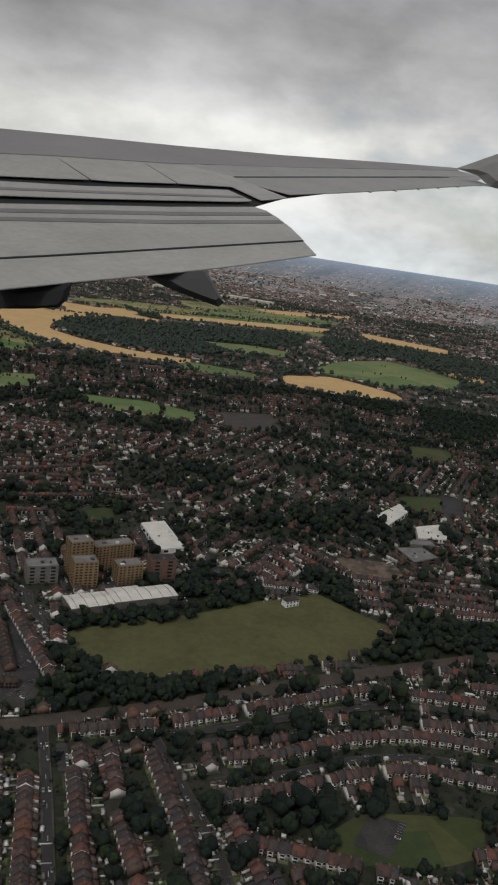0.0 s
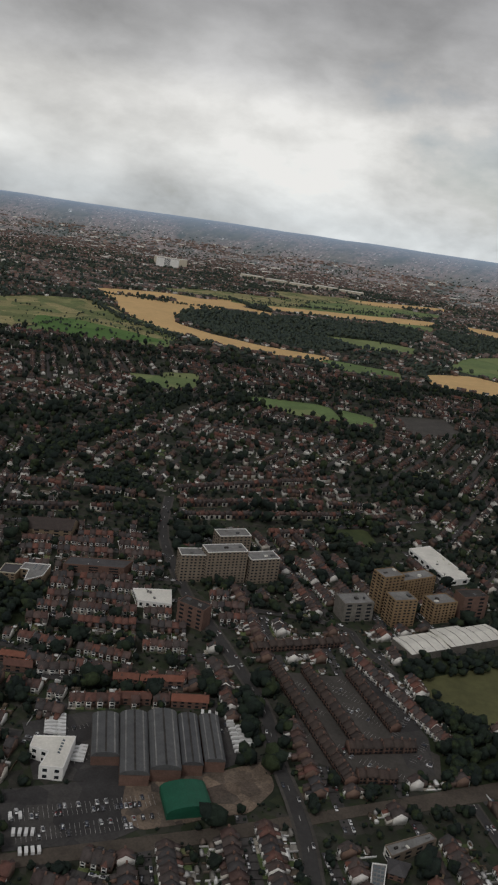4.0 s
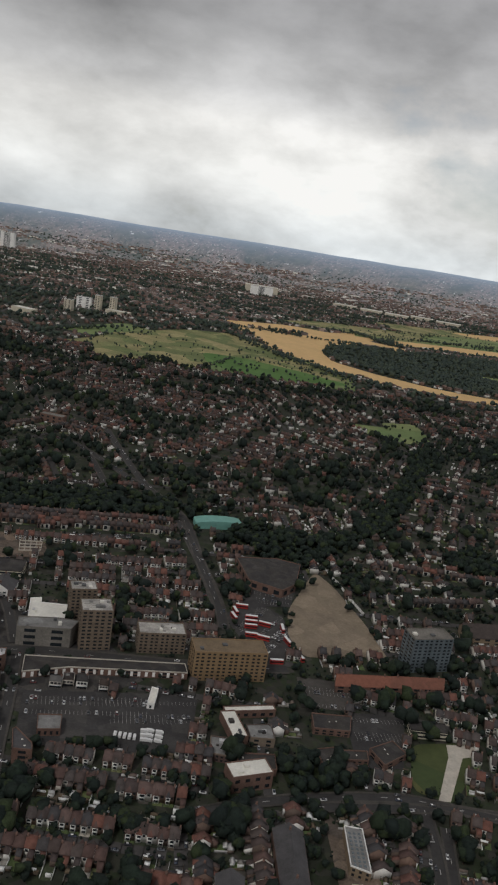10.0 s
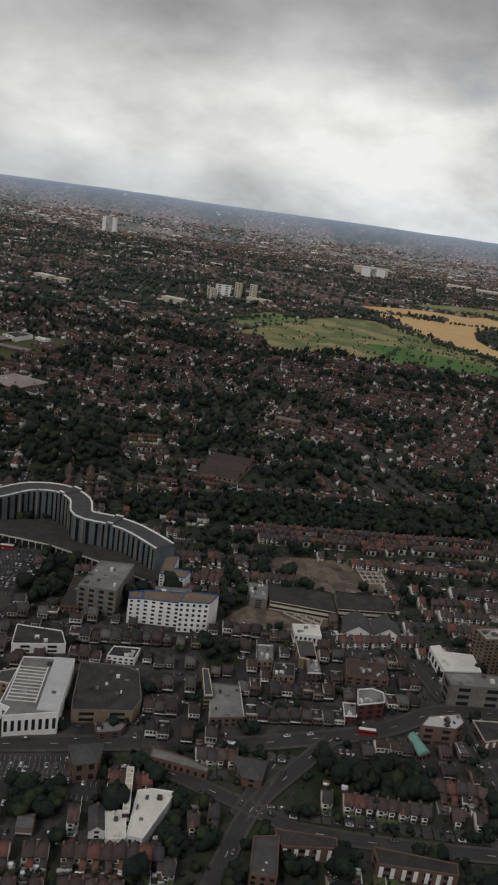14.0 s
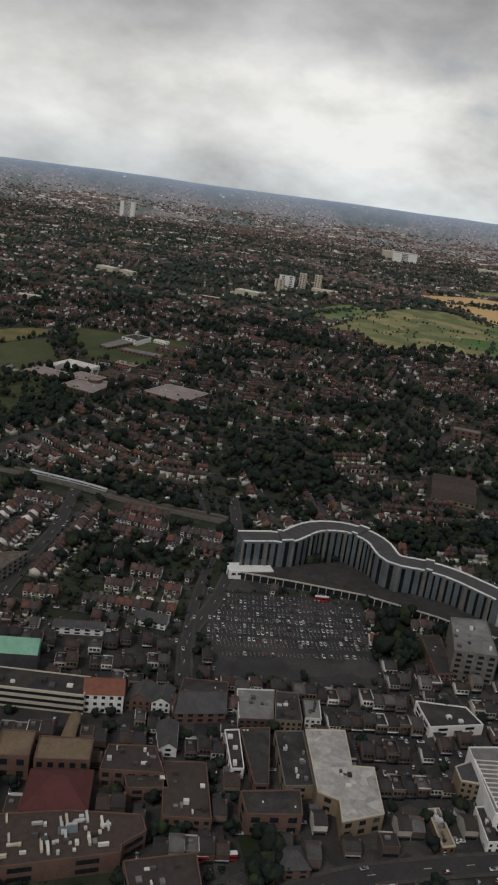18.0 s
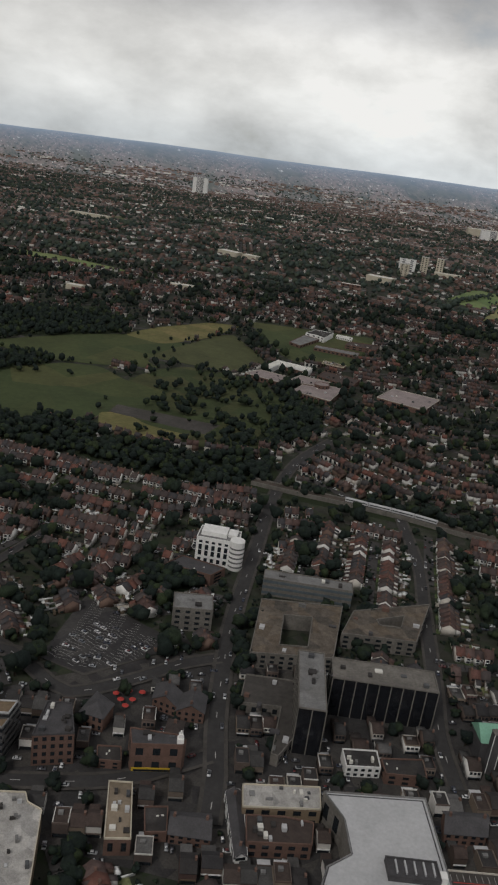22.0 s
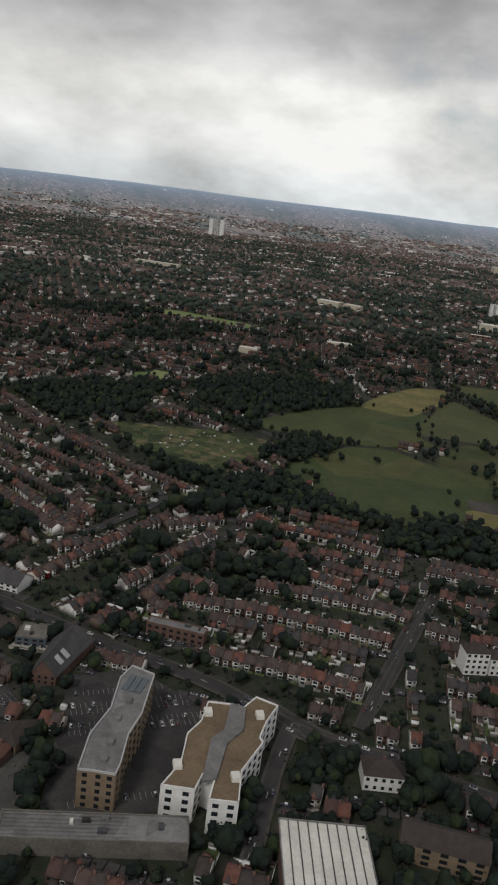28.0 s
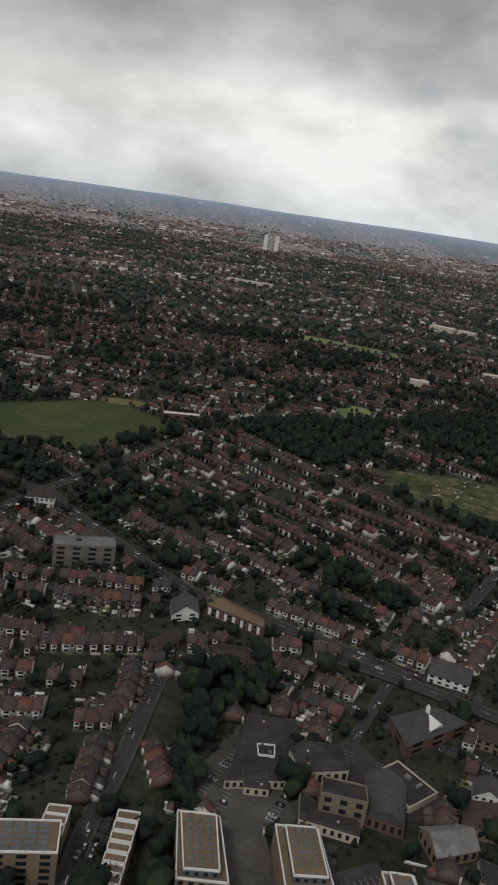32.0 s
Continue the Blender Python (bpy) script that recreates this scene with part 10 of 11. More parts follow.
# keep roofs clear
cellset = np.zeros_like(taken, bool)
ci, cj = ((hx[:, 0] - X0) / CELL).astype(int), ((hx[:, 1] - Y0) / CELL).astype(int)
for di in (-1, 0, 1):
    for dj in (-1, 0, 1):
        cellset[np.clip(ci + di, 0, taken.shape[0] - 1), np.clip(cj + dj, 0, taken.shape[1] - 1)] = True
m = ~cellset[((gx - X0) / CELL).astype(int), ((gy - Y0) / CELL).astype(int)]
tx.append(gx[m]), ty.append(gy[m]), ts.append((rng.gamma(4.0, 0.74, m.sum()) * np.where(clump[m] > 0.16, 1.4, 1.0) * np.where(gy[m] > 1000, 1.7, np.where(gy[m] > 480, 1.2, 1.0))).clip(1.1, 9.0))
tq = np.array([(rng.uniform(-880, -400), rng.uniform(215, 352)) for _ in range(1500)])
tq = tq[held(tq[:, 0], tq[:, 1]) == 4]
tq = tq[[all(math.hypot(a - l[0], b - l[1]) > 4.4 for l in lots) for a, b in tq]]
tx.append(tq[:, 0]), ty.append(tq[:, 1]), ts.append(rng.uniform(1.6, 4.4, len(tq)))
# hedgerows round the fields and lines of trees by the roads
for kind, out in AREAS:
    if kind in ("gold", "green", "scrub", "park", "park2", "sand", "allotment"):
        for p, q in zip(out, out[1:] + out[:1]):
            L = (q - p).length
            for i in range(int(L / 6)):
                if rng.random() < (0.55 if kind != "sand" else 0.25):
                    t = rng.random()
                    tx.append([p.x + (q.x - p.x) * t + rng.normal(0, 1.5)]), ty.append([p.y + (q.y - p.y) * t + rng.normal(0, 1.5)]), ts.append([rng.uniform(2.5, 5.5)])
    if kind == "scrub" or (kind == "green" and out[0].y > 1000):
        a = np.array([(p.x, p.y) for p in out])
        for i in range(7 if kind != "scrub" else 34):
            q = a.mean(0) + (a[rng.integers(len(a))] - a.mean(0)) * rng.uniform(0.1, 0.95)
            tx.append([q[0]]), ty.append([q[1]]), ts.append([rng.uniform(2.5, 5.0) if kind != "scrub" else rng.uniform(1.5, 3.5)])
for line, width in ROADS:
    for p, q in zip(line, line[1:]):
        if rng.random() < 0.35:
            d = (q - p).normalized()
            sgn = rng.choice([-1, 1])
            tx.append([p.x - d.y * sgn * (width * 0.5 + 1.5)]), ty.append([p.y + d.x * sgn * (width * 0.5 + 1.5)]), ts.append([rng.uniform(2.2, 4.5)])
tx, ty, ts = np.concatenate(tx), np.concatenate(ty), np.concatenate(ts)
m = in_sight(tx, ty) & (held(tx, ty) != 3)
m &= ~crop[np.clip(((tx - X0) / CELL).astype(int), 0, crop.shape[0] - 1), np.clip(((ty - Y0) / CELL).astype(int), 0, crop.shape[1] - 1)]
m &= ~((tx > -917) & (tx < -847) & (ty > 481) & (ty < 514) & (rng.random(len(tx)) < 0.92))
tx, ty, ts = tx[m], ty[m], ts[m]
# belts and hedges between the fields
for line, width, size, step in (
        ([(-791.5, 280), (-796, 303), (-799, 314)], 1.2, 4.6, 2.2),
        ([(-329.5, 356.0), (-302.0, 361.0)], 0.6, 4.2, 3.6),
        ([(-842, 342), (-820, 334)], 5.0, 5.4, 1.3),
        ([(-421, 381), (-409, 349)], 3.0, 5.6, 2.4),
        ([(-418, 271), (-375, 278)], 2.5, 4.6, 5.0),
        ([(-410, 243), (-372, 245)], 2.5, 5.4, 2.8),
        ([(-584, 1428), (-506, 1329), (-434, 1201), (-378, 1140), (-319, 1081), (-274, 1070)], 9, 6.5, 2.2),
        ([(-539, 1453), (-464, 1440), (-386, 1456), (-307, 1487)], 2, 5.0, 3.5),
        ([(-522, 1584), (-418, 1626), (-296, 1639)], 3, 6.0, 3.5),
        ([(-324, 1675), (-244, 1548), (-153, 1563), (15, 1645)], 7, 6.5, 2.5),
        ([(-251, 791), (-267, 682), (-289, 611), (-315, 555)], 7, 5.0, 1.6),
        ([(-700, 1100), (-640, 1215), (-560, 1330)], 5, 6.0, 2.5),
        ([(-205, 1700), (-20, 1805), (150, 1860)], 3, 6.0, 3.5)):
    for p, q in zip(line, line[1:]):
        k = int(math.hypot(q[0] - p[0], q[1] - p[1]) / step)
        t = rng.random(k)
        tx = np.r_[tx, p[0] + (q[0] - p[0]) * t + rng.normal(0, width * 0.5, k)]
        ty = np.r_[ty, p[1] + (q[1] - p[1]) * t + rng.normal(0, width * 0.5, k)]
        ts = np.r_[ts, size * rng.uniform(0.6, 1.25, k)]
tz = np.zeros(len(tx))
order = np.argsort(ty - 0.05 * np.minimum(-tx, 1200))
tx, ty, ts = tx[order], ty[order], ts[order]
N_TREE = 160
crowns = [join(crown(11 + i, 7, 2), twigs(i, 240)) for i in range(4)]
crown_me = [mesh_of("crown", *c, ["leaf"]) for c in crowns]
trunk_me = mesh_of("trunk", *trunk_shape(), ["bark"])
for i in range(N_TREE):
    root = tagged(new("tree"), "dark green broadleaf tree with an uneven crown", "tree", "garden trees")
    h = ts[i] * rng.uniform(0.95, 1.3)
    root.matrix_basis = pose(tx[i], ty[i], 0, 0, 0, rng.uniform(0, 360)) @ Matrix.Diagonal((ts[i], ts[i], h, 1))
    for nm, me in (("trunk", trunk_me), ("crown", crown_me[i % 4])):
        o = new(nm, me)
        o.parent = root
sel = np.arange(len(tx)) >= N_TREE
for name, lo, hi, shapes in (("near", 0, 310, [join(crown(30 + i, 7, 1), twigs(80 + i, 28)) for i in range(3)]), ("mid", 310, 560, [join(crown(40 + i, 3, 1), twigs(70 + i, 6)) for i in range(3)]),
                             ("mid", 560, 1000, [join(crown(45 + i, 1, 1), twigs(75 + i, 6)) for i in range(3)]), ("far", 1000, 4000, [crown(50 + i, 1, 1) for i in range(3)])):
    for i, sh in enumerate(shapes):
        m = sel & (ty >= lo) & (ty < hi) & (np.arange(len(tx)) % 3 == i)
        sh = join(sh, trunk_shape()) if hi < 500 else sh
        idx = [0] * (len(sh[1]) - (10 if hi < 500 else 0)) + ([1] * 10 if hi < 500 else [])
        hgt = ts[m] * rng.uniform(0.9, 1.3, m.sum())
        # trees beyond 1000 m take the leaf colour paled for haze
        merged("trees", sh, ["leaf" if hi < 2000 else "hazeleaf", "bark"], idx, np.c_[tx[m], ty[m], tz[m]], rng.uniform(0, 6.28, m.sum()), np.stack([ts[m], ts[m], hgt], 1), "dark green trees in gardens, hedges and woods", "trees")

bx_, by_ = rng.uniform(-1250, 130, 26000), rng.uniform(165, 430, 26000)
m = in_sight(bx_, by_) & (held(bx_, by_) == 0)
bx_, by_ = bx_[m], by_[m]
m = ~cellset[((bx_ - X0) / CELL).astype(int), ((by_ - Y0) / CELL).astype(int)]
bx_, by_ = bx_[m], by_[m]
bs = rng.uniform(0.5, 1.9, len(bx_))
bush = crown(91, 1, 1)
merged("garden_bushes", bush, ["leaf"], [0] * len(bush[1]), np.c_[bx_, by_, np.zeros(len(bx_)) - 0.05], rng.uniform(0, 6.28, len(bx_)), np.stack([bs, bs, bs * 0.8], 1), "low dark bushes and hedges in the back gardens", "bushes")

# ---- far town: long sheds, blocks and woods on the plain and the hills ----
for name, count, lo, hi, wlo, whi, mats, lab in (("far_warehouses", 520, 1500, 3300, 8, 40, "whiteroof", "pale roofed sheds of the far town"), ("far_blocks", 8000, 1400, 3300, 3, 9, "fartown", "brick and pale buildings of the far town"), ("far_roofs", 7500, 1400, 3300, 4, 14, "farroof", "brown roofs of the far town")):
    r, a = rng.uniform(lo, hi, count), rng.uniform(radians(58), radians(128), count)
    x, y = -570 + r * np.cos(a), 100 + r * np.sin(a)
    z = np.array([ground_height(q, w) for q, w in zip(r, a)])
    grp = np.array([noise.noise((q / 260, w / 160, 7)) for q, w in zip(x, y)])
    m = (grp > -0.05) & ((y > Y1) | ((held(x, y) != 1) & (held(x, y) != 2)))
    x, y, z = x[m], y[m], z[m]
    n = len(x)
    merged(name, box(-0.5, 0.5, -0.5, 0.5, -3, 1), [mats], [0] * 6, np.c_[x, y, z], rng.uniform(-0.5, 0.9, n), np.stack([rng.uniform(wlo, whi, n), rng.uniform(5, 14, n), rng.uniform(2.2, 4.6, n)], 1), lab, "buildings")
r, a = rng.uniform(1400, 3500, 24000), rng.uniform(radians(58), radians(128), 24000)
x, y = -570 + r * np.cos(a), 100 + r * np.sin(a)
grp = np.array([noise.noise((q / 300, w / 130, 1)) for q, w in zip(x, y)])
m = (grp > -0.12) & (rng.uniform(0, 1, len(r)) < 1.1 - np.clip((r - 2200) / 1300, 0, 1) ** 0.8) & ((y > Y1) | (held(x, y) != 1))
x, y, r, a = x[m], y[m], r[m], a[m]
z = np.array([ground_height(q, w) for q, w in zip(r, a)])
n = len(x)
# far woods use the leaf colour paled for haze
merged("far_woods", crown(61, 1, 1), ["hazeleaf"], [0] * len(crown(61, 1, 1)[1]), np.c_[x, y, z - 0.6], rng.uniform(0, 6, n), np.stack([rng.uniform(6, 17, n), rng.uniform(6, 12, n), rng.uniform(3.5, 6, n)], 1), "dark woods and hedges of the far plain", "trees")


# ---- vehicles ----
def car_shapes():
    body = join(prism([(-0.42, 0.14), (0.42, 0.14), (0.44, 0.42), (-0.44, 0.42)], -1.05, 1.05))
    cabin = ([(-0.75, -0.38, 0.42), (0.55, -0.38, 0.42), (0.55, 0.38, 0.42), (-0.75, 0.38, 0.42), (-0.5, -0.32, 0.7), (0.25, -0.32, 0.7), (0.25, 0.32, 0.7), (-0.5, 0.32, 0.7)],
             [(0, 1, 5, 4), (1, 2, 6, 5), (2, 3, 7, 6), (3, 0, 4, 7)])
    top = box(-0.5, 0.25, -0.32, 0.32, 0.695, 0.73)
    wheels = []
    for wx in (-0.65, 0.65):
        for wy in (-0.42, 0.42):
            wheels.append(([(wx + math.cos(i * 0.785) * 0.16, wy + e, 0.16 + math.sin(i * 0.785) * 0.16) for e in (-0.05, 0.05) for i in range(8)],
                           [tuple(range(8)), tuple(range(15, 7, -1))] + [(i, i + 8, (i + 1) % 8 + 8, (i + 1) % 8) for i in range(8)]))
    return body, cabin, top, wheels


CB, CC, CT, CW = car_shapes()
car_me = dict(body=mesh_of("body", *join(CB, CT), ["car"]), glass=mesh_of("window_glass", *CC, ["glass"]), wheels=[mesh_of("wheel", *w, ["tyre"]) for w in CW])
van_me = dict(body=mesh_of("body", *prism([(-0.48, 0.15), (0.48, 0.15), (0.48, 1.05), (-0.48, 1.05)], -1.35, 0.75), ["vanpaint"]), cab=mesh_of("cab", *prism([(-0.46, 0.15), (0.46, 0.15), (0.46, 0.8), (-0.46, 0.8)], 0.75, 1.3), ["vanpaint"]),
              glass=mesh_of("windscreen", *box(1.28, 1.33, -0.4, 0.4, 0.5, 0.78), ["glass"]))
bus_me = dict(body=mesh_of("body", *box(-2.7, 2.7, -0.62, 0.62, 0.15, 1.95), ["busred"]), roof=mesh_of("roof", *box(-2.68, 2.68, -0.6, 0.6, 1.95, 2.05), ["vanpaint"]), glass=mesh_of("window_band", *box(-2.55, 2.72, -0.64, 0.64, 0.85, 1.35), ["glass"]))
CARS = []
BAYS = []


def vehicle(x, y, turn, what, z=0.2):
    if what == "car":
        root = tagged(new("car"), "car parked at the roadside", "car", "parked cars")
        items = [("body", car_me["body"]), ("window_glass", car_me["glass"])] + [("wheel", w) for w in car_me["wheels"]]
    elif what == "van":
        root = tagged(new("van"), "white delivery van parked in a yard", "van", "white vans")
        items = [("body", van_me["body"]), ("cab", van_me["cab"]), ("windscreen", van_me["glass"])]
    else:
        root = tagged(new("bus"), "red bus with a white roof", "bus", "buses")
        items = [("body", bus_me["body"]), ("roof", bus_me["roof"]), ("window_band", bus_me["glass"])]
    root.matrix_basis = pose(x, y, z, 0, 0, turn)
    for nm, me in items:
        o = new(nm, me)
        o.parent = root


rc = random.Random(21)
# car park in front of the curved block: rows of bays
for j in range(9):
    for i in range(46):
        u, v = i * 1.45, j * 4.6
        x, y = -676 + u * 1.05 + v * 0.18, 322 + v + u * 0.27
        if held(x, y) == 1 and rc.random() < 0.5 and x < -604:
            CARS.append((x, y, 105 + rc.uniform(-3, 3)))
for (line, width) in ROADS:
    for p, q in zip(line, line[1:]):
        d = math.degrees(math.atan2(q.y - p.y, q.x - p.x))
        for sgn in (-1, 1):
            if rc.random() < 0.2:
                s = Vector((-(q - p).y, (q - p).x, 0)).normalized() * sgn * width * 0.2
                CARS.append((p.x + s.x, p.y + s.y, d, 0.42))
for (x, y, a, _) in near_st[near_st[:, 1] < 520]:
    for sgn in (-1, 1):
        if rc.random() < 0.36:
            CARS.append((x - math.sin(a) * 1.35 * sgn, y + math.cos(a) * 1.35 * sgn, math.degrees(a)))
for kind, out in AREAS:
    if kind in ("tarmac", "lot") and out[0].y < 480:
        a = np.array([(p.x, p.y) for p in out])
        e = a[1] - a[0]
        th = math.atan2(e[1], e[0])
        c_, s_ = math.cos(th), math.sin(th)
        m_ = a.mean(0)
        for j in range(-9, 10):
            if j % 3 == 2:
                continue
            busy = rc.uniform(0.12, 0.6)
            if rc.random() < 0.4:
                continue
            for i in range(-30, 31):
                u, v = i * 1.35, j * 2.7
                q = (m_[0] + u * c_ - v * s_, m_[1] + u * s_ + v * c_)
                if in_ring(q[0], q[1], [tuple(w) for w in a * 0.92 + m_ * 0.08]) and held(*q) == 1:
                    BAYS.append((q[0] + 0.67 * c_, q[1] + 0.67 * s_, th))
                    if rc.random() < busy * 0.55:
                        CARS.append((q[0], q[1], math.degrees(th) + 90 + rc.uniform(-3, 3)))
for _ in range(2600):
    x, y = rc.uniform(-880, -400), rc.uniform(215, 352)
    if held(x, y) == 4 and all(math.hypot(x - q[0], y - q[1]) > 3.9 for q in lots):
        CARS.append((x, y, 14 + rc.choice((0, 90)) + rc.uniform(-4, 4), 0.16))
CARS.sort(key=lambda q: q[1] - 0.05 * min(-q[0], 1200))
for q in CARS[:75]:
    vehicle(q[0], q[1], q[2], "car" if rc.random() < 0.88 else "van", q[3] if len(q) > 3 else 0.3)
far_cars = np.array([(q[0], q[1], radians(q[2]), q[3] if len(q) > 3 else 0.3) for q in CARS[75:]])
sh, idx = packed([(CB, 0), (CT, 0), (CC, 1)])
merged("parked_cars", sh, ["car", "glass"], idx, far_cars[:, [0, 1, 3]], far_cars[:, 2], np.ones((len(far_cars), 3)), "cars parked along streets and in car parks", "cars")
DEPOT_BUSES = ((-368.4, 390.6, 9), (-370.5, 384.9, -64), (-370.4, 379.3, -60), (-362.9, 381.5, 11), (-362.5, 377.3, 11), (-362.2, 373.4, 12), (-356.6, 377.8, -7), (-361.0, 366.1, 6), (-348.8, 377.0, -77), (-345.7, 366.5, -59), (-342.7, 359.8, -65), (-339.8, 355.5, -54), (-348.7, 348.4, 16), (-355.9, 365.4, -5))
for x, y, turn in DEPOT_BUSES + ((-628, 366, 12), (-812, 330, 95), (-812, 322, 95), (-645, 232, 20), (-640, 234, 20), (-472, 297, 10), (-1044, 348, -15), (-1074, 363, -20), (-1241, 418, 30)):
    vehicle(x, y, turn, "bus", 0.3)
VAN_ROWS = [(-203.2, 250.0, -205.7, 258.4, 6), (-201.7, 250.1, -204.3, 259.2, 6), (-200.2, 250.3, -203.2, 259.9, 6), (-198.7, 250.4, -201.6, 259.7, 6), (-190.6, 239.3, -191.3, 245.0, 5), (-189.3, 239.4, -189.9, 246.1, 5), (-145.1, 271.4, -146.4, 276.8, 4), (-140.7, 258.2, -144.9, 271.5, 7), (-139.3, 262.1, -142.2, 271.3, 6), (-137.4, 262.7, -140.6, 271.8, 6), (-148.1, 276.3, -155.6, 275.5, 4), (-197.6, 205.8, -192.6, 207.2, 6), (-200.7, 211.3, -198.1, 212.3, 4), (-395.6, 283.2, -389.3, 283.8, 5), (-387.0, 288.0, -386.0, 283.4, 3), (-385.2, 288.7, -384.6, 283.6, 3), (-382.1, 288.9, -381.6, 284.2, 3), (-193.4, 199.7, -188.7, 201.5, 5)]
for ax, ay, bx, by, n in VAN_ROWS:
    th = math.degrees(math.atan2(by - ay, bx - ax)) + 90
    n = min(n, int(math.dist((ax, ay), (bx, by)) / 1.5) + 1)
    for i in range(n):
        t = i / max(1, n - 1)
        vehicle(ax + (bx - ax) * t, ay + (by - ay) * t, th + rc.uniform(-3, 3), "van", 0.32)
# white hoarding along the bare lot
def hoarding(pts):
    root = tagged(new("site_hoarding"), "white panelled hoarding along the bare building lot", "fence")
    for p, q in zip(pts, pts[1:]):
        n, turn = max(1, int(math.dist(p, q) / 2.6)), math.degrees(math.atan2(q[1] - p[1], q[0] - p[0]))
        step = math.dist(p, q) / n
        for i in range(n):
            m = pose(p[0] + (q[0] - p[0]) * i / n, p[1] + (q[1] - p[1]) * i / n, 0, 0, 0, turn)
            piece("panel", *box(0.06, step - 0.06, -0.04, 0.04, 0.0, 1.5), "white", root, "", m)
            piece("post", *box(-0.06, 0.06, -0.09, 0.09, 0.0, 1.6), "concrete", root, "", m)


hoarding([(-332.8, 451.2), (-324.9, 436.3), (-318.5, 419.9), (-313.0, 407.6)])


# zebra crossing at the road junction
def zebra(x, y, turn, count):
    root = tagged(new("zebra_crossing"), "white striped pedestrian crossing on the dark road", "road marking", kind="structure")
    for i in range(count):
        piece("stripe", *box(-1.9, 1.9, -0.14, 0.14, 0.32, 0.335), "mark", root, "", pose(x + (i - count / 2) * 0.58 * math.sin(-radians(turn)), y + (i - count / 2) * 0.58 * math.cos(radians(turn)), 0, 0, 0, turn))


zebra(-791.6, 250.9, 105, 6)
# white parking bay lines of the big car park
bay = []
for j in range(9):
    for i in range(34):
        x, y = -676 + i * 1.52 + j * 0.83, 322 + j * 4.6 + i * 0.39
        if held(x, y) == 1:
            bay.append((x, y))
bay = np.array(bay)
merged("parking_bay_lines", ([(-0.04, -1.1, 0), (0.04, -1.1, 0), (0.04, 1.1, 0), (-0.04, 1.1, 0)], [(0, 1, 2, 3)]), ["mark"], [0], np.c_[bay, np.full(len(bay), 0.32)], np.full(len(bay), radians(15)), np.ones((len(bay), 3)), "white painted parking bay lines", "road marking", kind="structure")
for ax, ay, bx, by in ((-848.5, 287.0, -842.0, 303.0), (-843.8, 286.0, -836.6, 304.5), (-839.0, 285.0, -831.6, 304.5), (-834.2, 285.6, -827.0, 303.4), (-829.6, 289.4, -823.6, 303.6)):
    k = int(math.dist((ax, ay), (bx, by)) / 1.45)
    BAYS += [(ax + (bx - ax) * i / k, ay + (by - ay) * i / k, math.atan2(by - ay, bx - ax)) for i in range(k + 1)]
more = np.array(BAYS)
merged("parking_bay_lines", ([(-0.035, -1.1, 0), (0.035, -1.1, 0), (0.035, 1.1, 0), (-0.035, 1.1, 0)], [(0, 1, 2, 3)]), ["mark"], [0], np.c_[more[:, :2], np.full(len(more), 0.32)], more[:, 2], np.ones((len(more), 3)), "white painted parking bay lines", "road marking", kind="structure")


# ---- red parasols outside the old pub ----
def parasol(x, y):
    root = tagged(new("parasol"), "red parasol over pub tables", "parasol", "red parasols")
    root.matrix_basis = pose(x, y, 0.2)
    piece("pole", *box(-0.04, 0.04, -0.04, 0.04, 0, 1.3), "wing_edge", root)
    v = [(math.cos(i * 0.785) * 0.95, math.sin(i * 0.785) * 0.95, 1.1) for i in range(8)] + [(0, 0, 1.5)]
    piece("canopy", v, [(i, (i + 1) % 8, 8) for i in range(8)], "redline", root)


for x, y in ((-824.7, 273.8), (-821.7, 275.8), (-822.7, 271.8), (-819.7, 272.8), (-818.2, 276.6), (-820.7, 269.8)):
    parasol(x, y)


# ---- the long banner on the stepped office ----
def banner():
    a, b = Vector((BANNER[0], BANNER[1], 0)), Vector((BANNER[2], BANNER[3], 0))
    d = b - a
    L = d.length
    root = tagged(new("advertising_banner"), "dark blue letting banner with pale writing on the office front", "banner")
    root.matrix_basis = pose(a.x, a.y, BANNER[4], 0, 0, math.degrees(math.atan2(d.y, d.x)))
    piece("panel", *box(0, L, -0.42, -0.34, 0, 1.7), "bannerblue", root)
    piece("corner_flash", [(0.05, -0.43, 0.5), (1.6, -0.43, 1.65), (0.05, -0.43, 1.65)], [(0, 1, 2)], "yellow", root)
    piece("white_field", *box(L - 2.9, L - 0.15, -0.45, -0.425, 0.15, 1.55), "white", root)
    for i, (x0, x1, z) in enumerate(((1.6, L - 3.4, 0.30),)):
        piece("number_bar", *box(x0 + 0.8, x1, -0.45, -0.425, z, z + 0.42), "white", root)
    cu = bpy.data.curves.new("lettering", "FONT")
    cu.body, cu.size, cu.align_x, cu.extrude = "DESIGNER APARTMENTS", 0.62, "LEFT", 0.01
    tmp = bpy.data.objects.new("lettering", cu)
    scene.collection.objects.link(tmp)
    dg = bpy.context.evaluated_depsgraph_get()
    me = bpy.data.meshes.new_from_object(tmp.evaluated_get(dg))
    bpy.data.objects.remove(tmp)
    me.materials.clear()
    me.materials.append(MAT["white"])
    ob = new("lettering", me)
    ob.parent = root
    ob.matrix_basis = pose(1.7, -0.445, 0.92, 90, 0, 0) @ Matrix.Diagonal(((L - 5.0) / 7.6, 1, 1, 1))


BANNER = (-882.1, 233.0, -870.5, 236.0, 4.2)
banner()


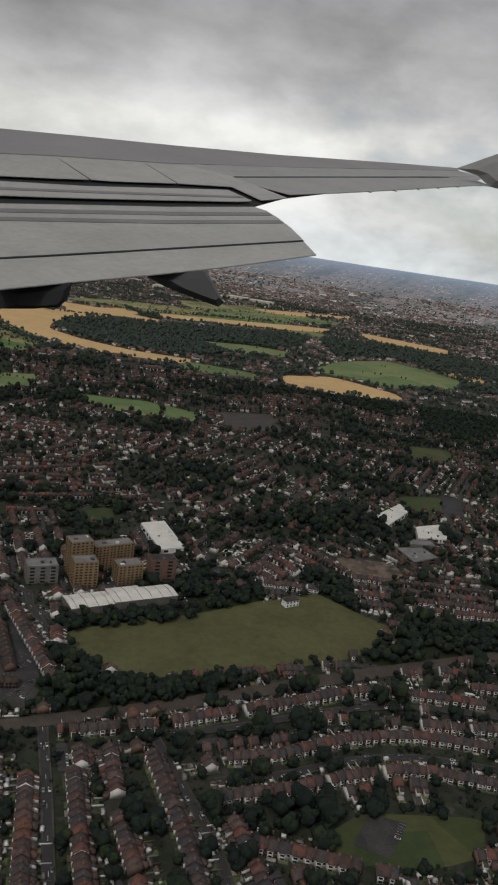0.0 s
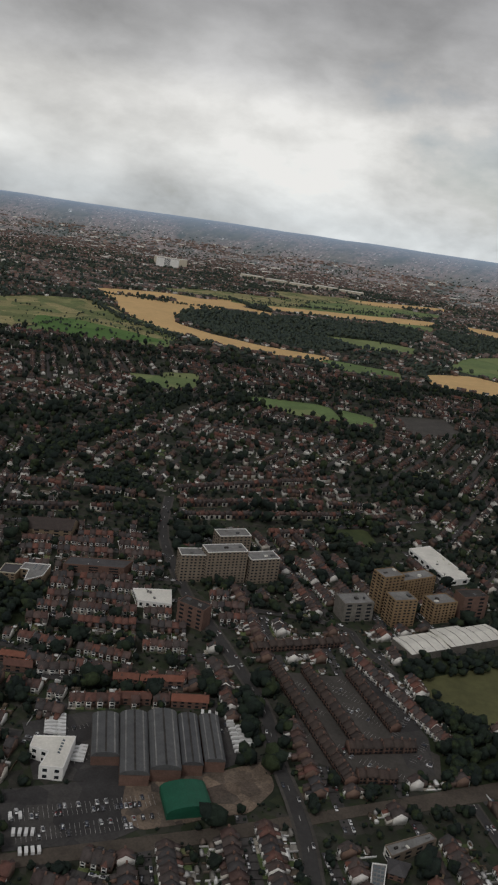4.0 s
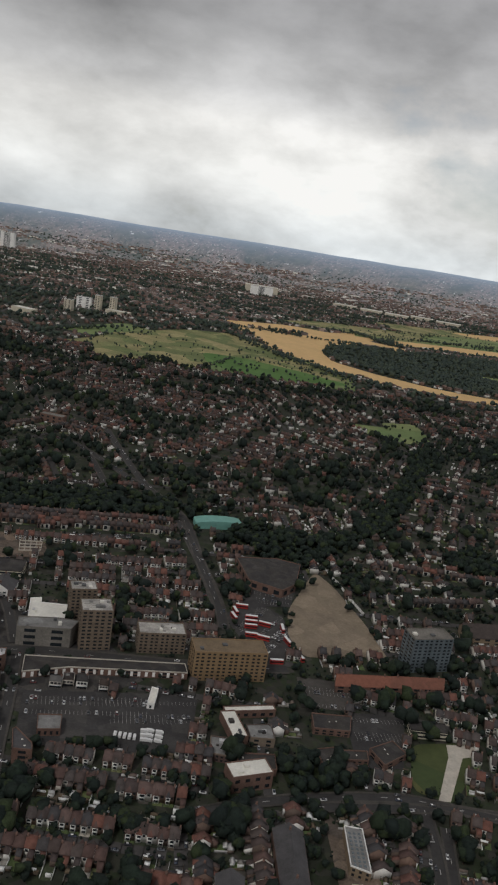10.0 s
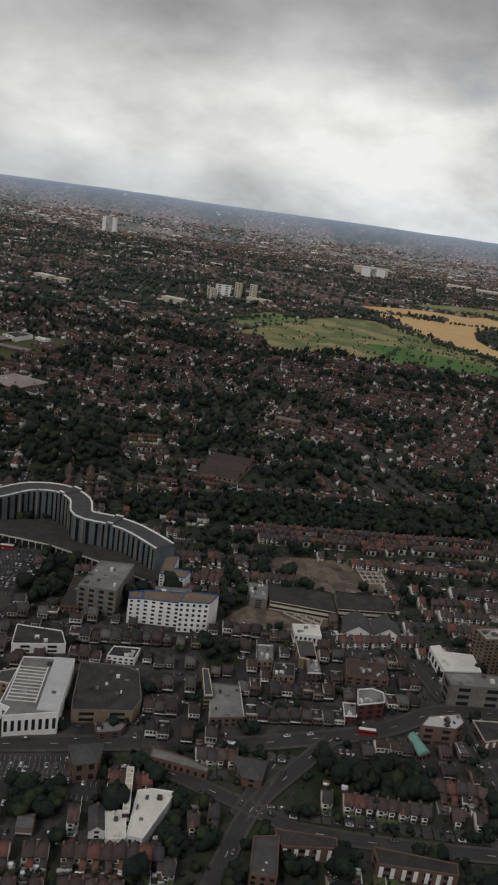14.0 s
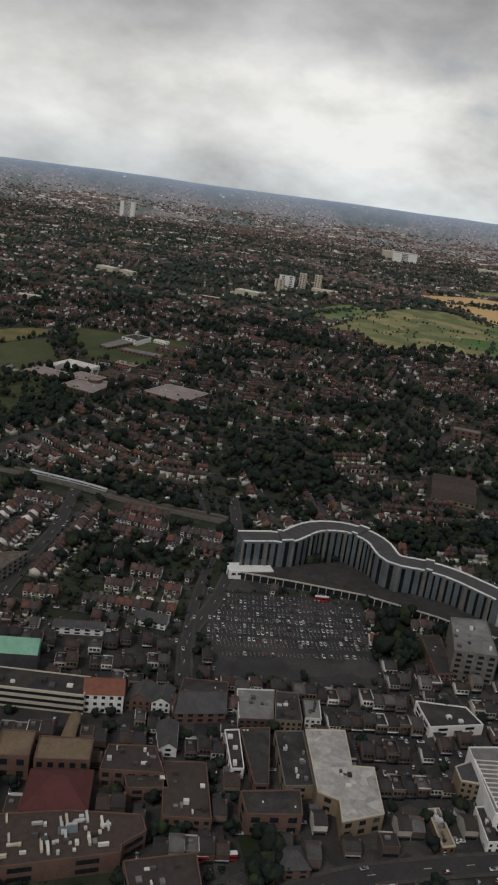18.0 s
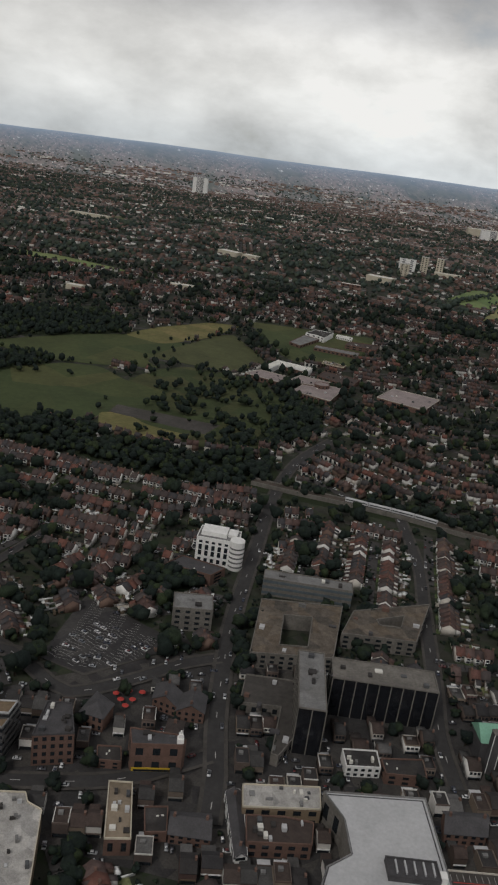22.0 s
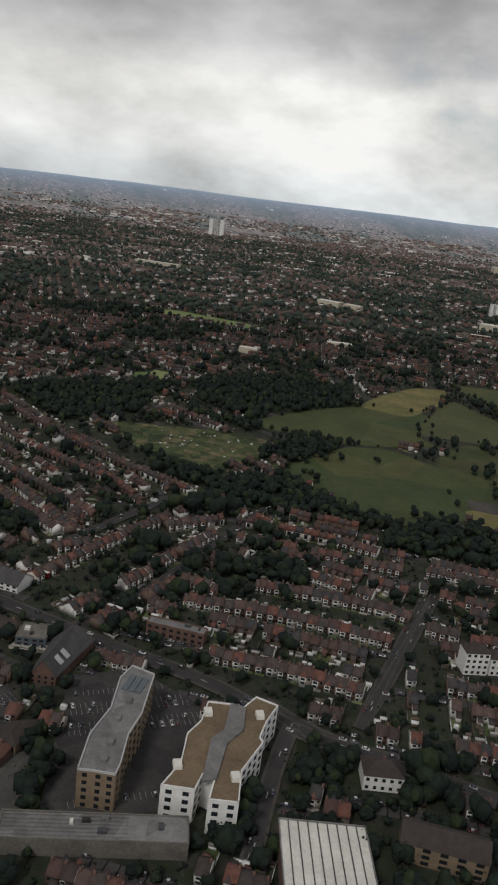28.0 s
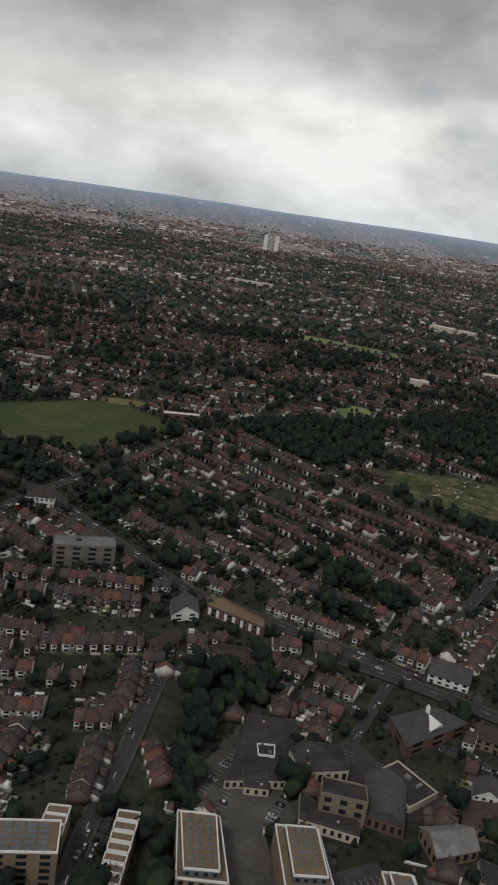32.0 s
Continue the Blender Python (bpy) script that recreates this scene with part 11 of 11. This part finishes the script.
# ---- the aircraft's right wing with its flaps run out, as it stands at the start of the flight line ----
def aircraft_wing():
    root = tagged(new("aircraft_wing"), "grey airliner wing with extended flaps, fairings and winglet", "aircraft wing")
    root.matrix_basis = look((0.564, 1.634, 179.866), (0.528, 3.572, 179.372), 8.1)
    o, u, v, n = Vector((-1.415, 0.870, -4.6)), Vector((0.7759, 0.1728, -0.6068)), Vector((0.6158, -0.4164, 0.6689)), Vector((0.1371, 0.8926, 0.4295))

    def plate(name, mat, lift, outline, thick=0.012):
        bm = bmesh.new()
        top = [bm.verts.new(o + u * a + v * b + n * lift) for a, b in outline]
        f = bm.faces.new(top)
        ex = bmesh.ops.extrude_face_region(bm, geom=[f])
        bmesh.ops.translate(bm, vec=-n * thick, verts=[q for q in ex["geom"] if isinstance(q, bmesh.types.BMVert)])
        bmesh.ops.recalc_face_normals(bm, faces=bm.faces)
        bmesh.ops.bevel(bm, geom=[e for e in bm.edges], offset=min(0.012, thick * 0.3), segments=1, affect="EDGES")
        me = bpy.data.meshes.new(name)
        bm.to_mesh(me)
        bm.free()
        me.materials.append(MAT[mat])
        ob = new(name, me)
        ob.parent = root
        return ob

    def pod(name, outline, half, mat):
        """A tapered fairing: one outline bulged to both sides."""
        c = sum((Vector(p) for p in outline), Vector()) / len(outline)
        side = Vector((0.62, -0.2, 0.75)).normalized()
        k = len(outline)
        v3 = [tuple(Vector(p)) for p in outline] + [tuple(c.lerp(Vector(p), 0.6) + side * half) for p in outline] + [tuple(c.lerp(Vector(p), 0.6) - side * half) for p in outline]
        f = [(i, (i + 1) % k, (i + 1) % k + k, i + k) for i in range(k)] + [((i + 1) % k, i, i + 2 * k, (i + 1) % k + 2 * k) for i in range(k)] + [tuple(range(k, 2 * k)), tuple(range(3 * k - 1, 2 * k - 1, -1))]
        piece(name, v3, f, mat, root)

    # black plate behind the panels, standing in for shade in the flap gaps
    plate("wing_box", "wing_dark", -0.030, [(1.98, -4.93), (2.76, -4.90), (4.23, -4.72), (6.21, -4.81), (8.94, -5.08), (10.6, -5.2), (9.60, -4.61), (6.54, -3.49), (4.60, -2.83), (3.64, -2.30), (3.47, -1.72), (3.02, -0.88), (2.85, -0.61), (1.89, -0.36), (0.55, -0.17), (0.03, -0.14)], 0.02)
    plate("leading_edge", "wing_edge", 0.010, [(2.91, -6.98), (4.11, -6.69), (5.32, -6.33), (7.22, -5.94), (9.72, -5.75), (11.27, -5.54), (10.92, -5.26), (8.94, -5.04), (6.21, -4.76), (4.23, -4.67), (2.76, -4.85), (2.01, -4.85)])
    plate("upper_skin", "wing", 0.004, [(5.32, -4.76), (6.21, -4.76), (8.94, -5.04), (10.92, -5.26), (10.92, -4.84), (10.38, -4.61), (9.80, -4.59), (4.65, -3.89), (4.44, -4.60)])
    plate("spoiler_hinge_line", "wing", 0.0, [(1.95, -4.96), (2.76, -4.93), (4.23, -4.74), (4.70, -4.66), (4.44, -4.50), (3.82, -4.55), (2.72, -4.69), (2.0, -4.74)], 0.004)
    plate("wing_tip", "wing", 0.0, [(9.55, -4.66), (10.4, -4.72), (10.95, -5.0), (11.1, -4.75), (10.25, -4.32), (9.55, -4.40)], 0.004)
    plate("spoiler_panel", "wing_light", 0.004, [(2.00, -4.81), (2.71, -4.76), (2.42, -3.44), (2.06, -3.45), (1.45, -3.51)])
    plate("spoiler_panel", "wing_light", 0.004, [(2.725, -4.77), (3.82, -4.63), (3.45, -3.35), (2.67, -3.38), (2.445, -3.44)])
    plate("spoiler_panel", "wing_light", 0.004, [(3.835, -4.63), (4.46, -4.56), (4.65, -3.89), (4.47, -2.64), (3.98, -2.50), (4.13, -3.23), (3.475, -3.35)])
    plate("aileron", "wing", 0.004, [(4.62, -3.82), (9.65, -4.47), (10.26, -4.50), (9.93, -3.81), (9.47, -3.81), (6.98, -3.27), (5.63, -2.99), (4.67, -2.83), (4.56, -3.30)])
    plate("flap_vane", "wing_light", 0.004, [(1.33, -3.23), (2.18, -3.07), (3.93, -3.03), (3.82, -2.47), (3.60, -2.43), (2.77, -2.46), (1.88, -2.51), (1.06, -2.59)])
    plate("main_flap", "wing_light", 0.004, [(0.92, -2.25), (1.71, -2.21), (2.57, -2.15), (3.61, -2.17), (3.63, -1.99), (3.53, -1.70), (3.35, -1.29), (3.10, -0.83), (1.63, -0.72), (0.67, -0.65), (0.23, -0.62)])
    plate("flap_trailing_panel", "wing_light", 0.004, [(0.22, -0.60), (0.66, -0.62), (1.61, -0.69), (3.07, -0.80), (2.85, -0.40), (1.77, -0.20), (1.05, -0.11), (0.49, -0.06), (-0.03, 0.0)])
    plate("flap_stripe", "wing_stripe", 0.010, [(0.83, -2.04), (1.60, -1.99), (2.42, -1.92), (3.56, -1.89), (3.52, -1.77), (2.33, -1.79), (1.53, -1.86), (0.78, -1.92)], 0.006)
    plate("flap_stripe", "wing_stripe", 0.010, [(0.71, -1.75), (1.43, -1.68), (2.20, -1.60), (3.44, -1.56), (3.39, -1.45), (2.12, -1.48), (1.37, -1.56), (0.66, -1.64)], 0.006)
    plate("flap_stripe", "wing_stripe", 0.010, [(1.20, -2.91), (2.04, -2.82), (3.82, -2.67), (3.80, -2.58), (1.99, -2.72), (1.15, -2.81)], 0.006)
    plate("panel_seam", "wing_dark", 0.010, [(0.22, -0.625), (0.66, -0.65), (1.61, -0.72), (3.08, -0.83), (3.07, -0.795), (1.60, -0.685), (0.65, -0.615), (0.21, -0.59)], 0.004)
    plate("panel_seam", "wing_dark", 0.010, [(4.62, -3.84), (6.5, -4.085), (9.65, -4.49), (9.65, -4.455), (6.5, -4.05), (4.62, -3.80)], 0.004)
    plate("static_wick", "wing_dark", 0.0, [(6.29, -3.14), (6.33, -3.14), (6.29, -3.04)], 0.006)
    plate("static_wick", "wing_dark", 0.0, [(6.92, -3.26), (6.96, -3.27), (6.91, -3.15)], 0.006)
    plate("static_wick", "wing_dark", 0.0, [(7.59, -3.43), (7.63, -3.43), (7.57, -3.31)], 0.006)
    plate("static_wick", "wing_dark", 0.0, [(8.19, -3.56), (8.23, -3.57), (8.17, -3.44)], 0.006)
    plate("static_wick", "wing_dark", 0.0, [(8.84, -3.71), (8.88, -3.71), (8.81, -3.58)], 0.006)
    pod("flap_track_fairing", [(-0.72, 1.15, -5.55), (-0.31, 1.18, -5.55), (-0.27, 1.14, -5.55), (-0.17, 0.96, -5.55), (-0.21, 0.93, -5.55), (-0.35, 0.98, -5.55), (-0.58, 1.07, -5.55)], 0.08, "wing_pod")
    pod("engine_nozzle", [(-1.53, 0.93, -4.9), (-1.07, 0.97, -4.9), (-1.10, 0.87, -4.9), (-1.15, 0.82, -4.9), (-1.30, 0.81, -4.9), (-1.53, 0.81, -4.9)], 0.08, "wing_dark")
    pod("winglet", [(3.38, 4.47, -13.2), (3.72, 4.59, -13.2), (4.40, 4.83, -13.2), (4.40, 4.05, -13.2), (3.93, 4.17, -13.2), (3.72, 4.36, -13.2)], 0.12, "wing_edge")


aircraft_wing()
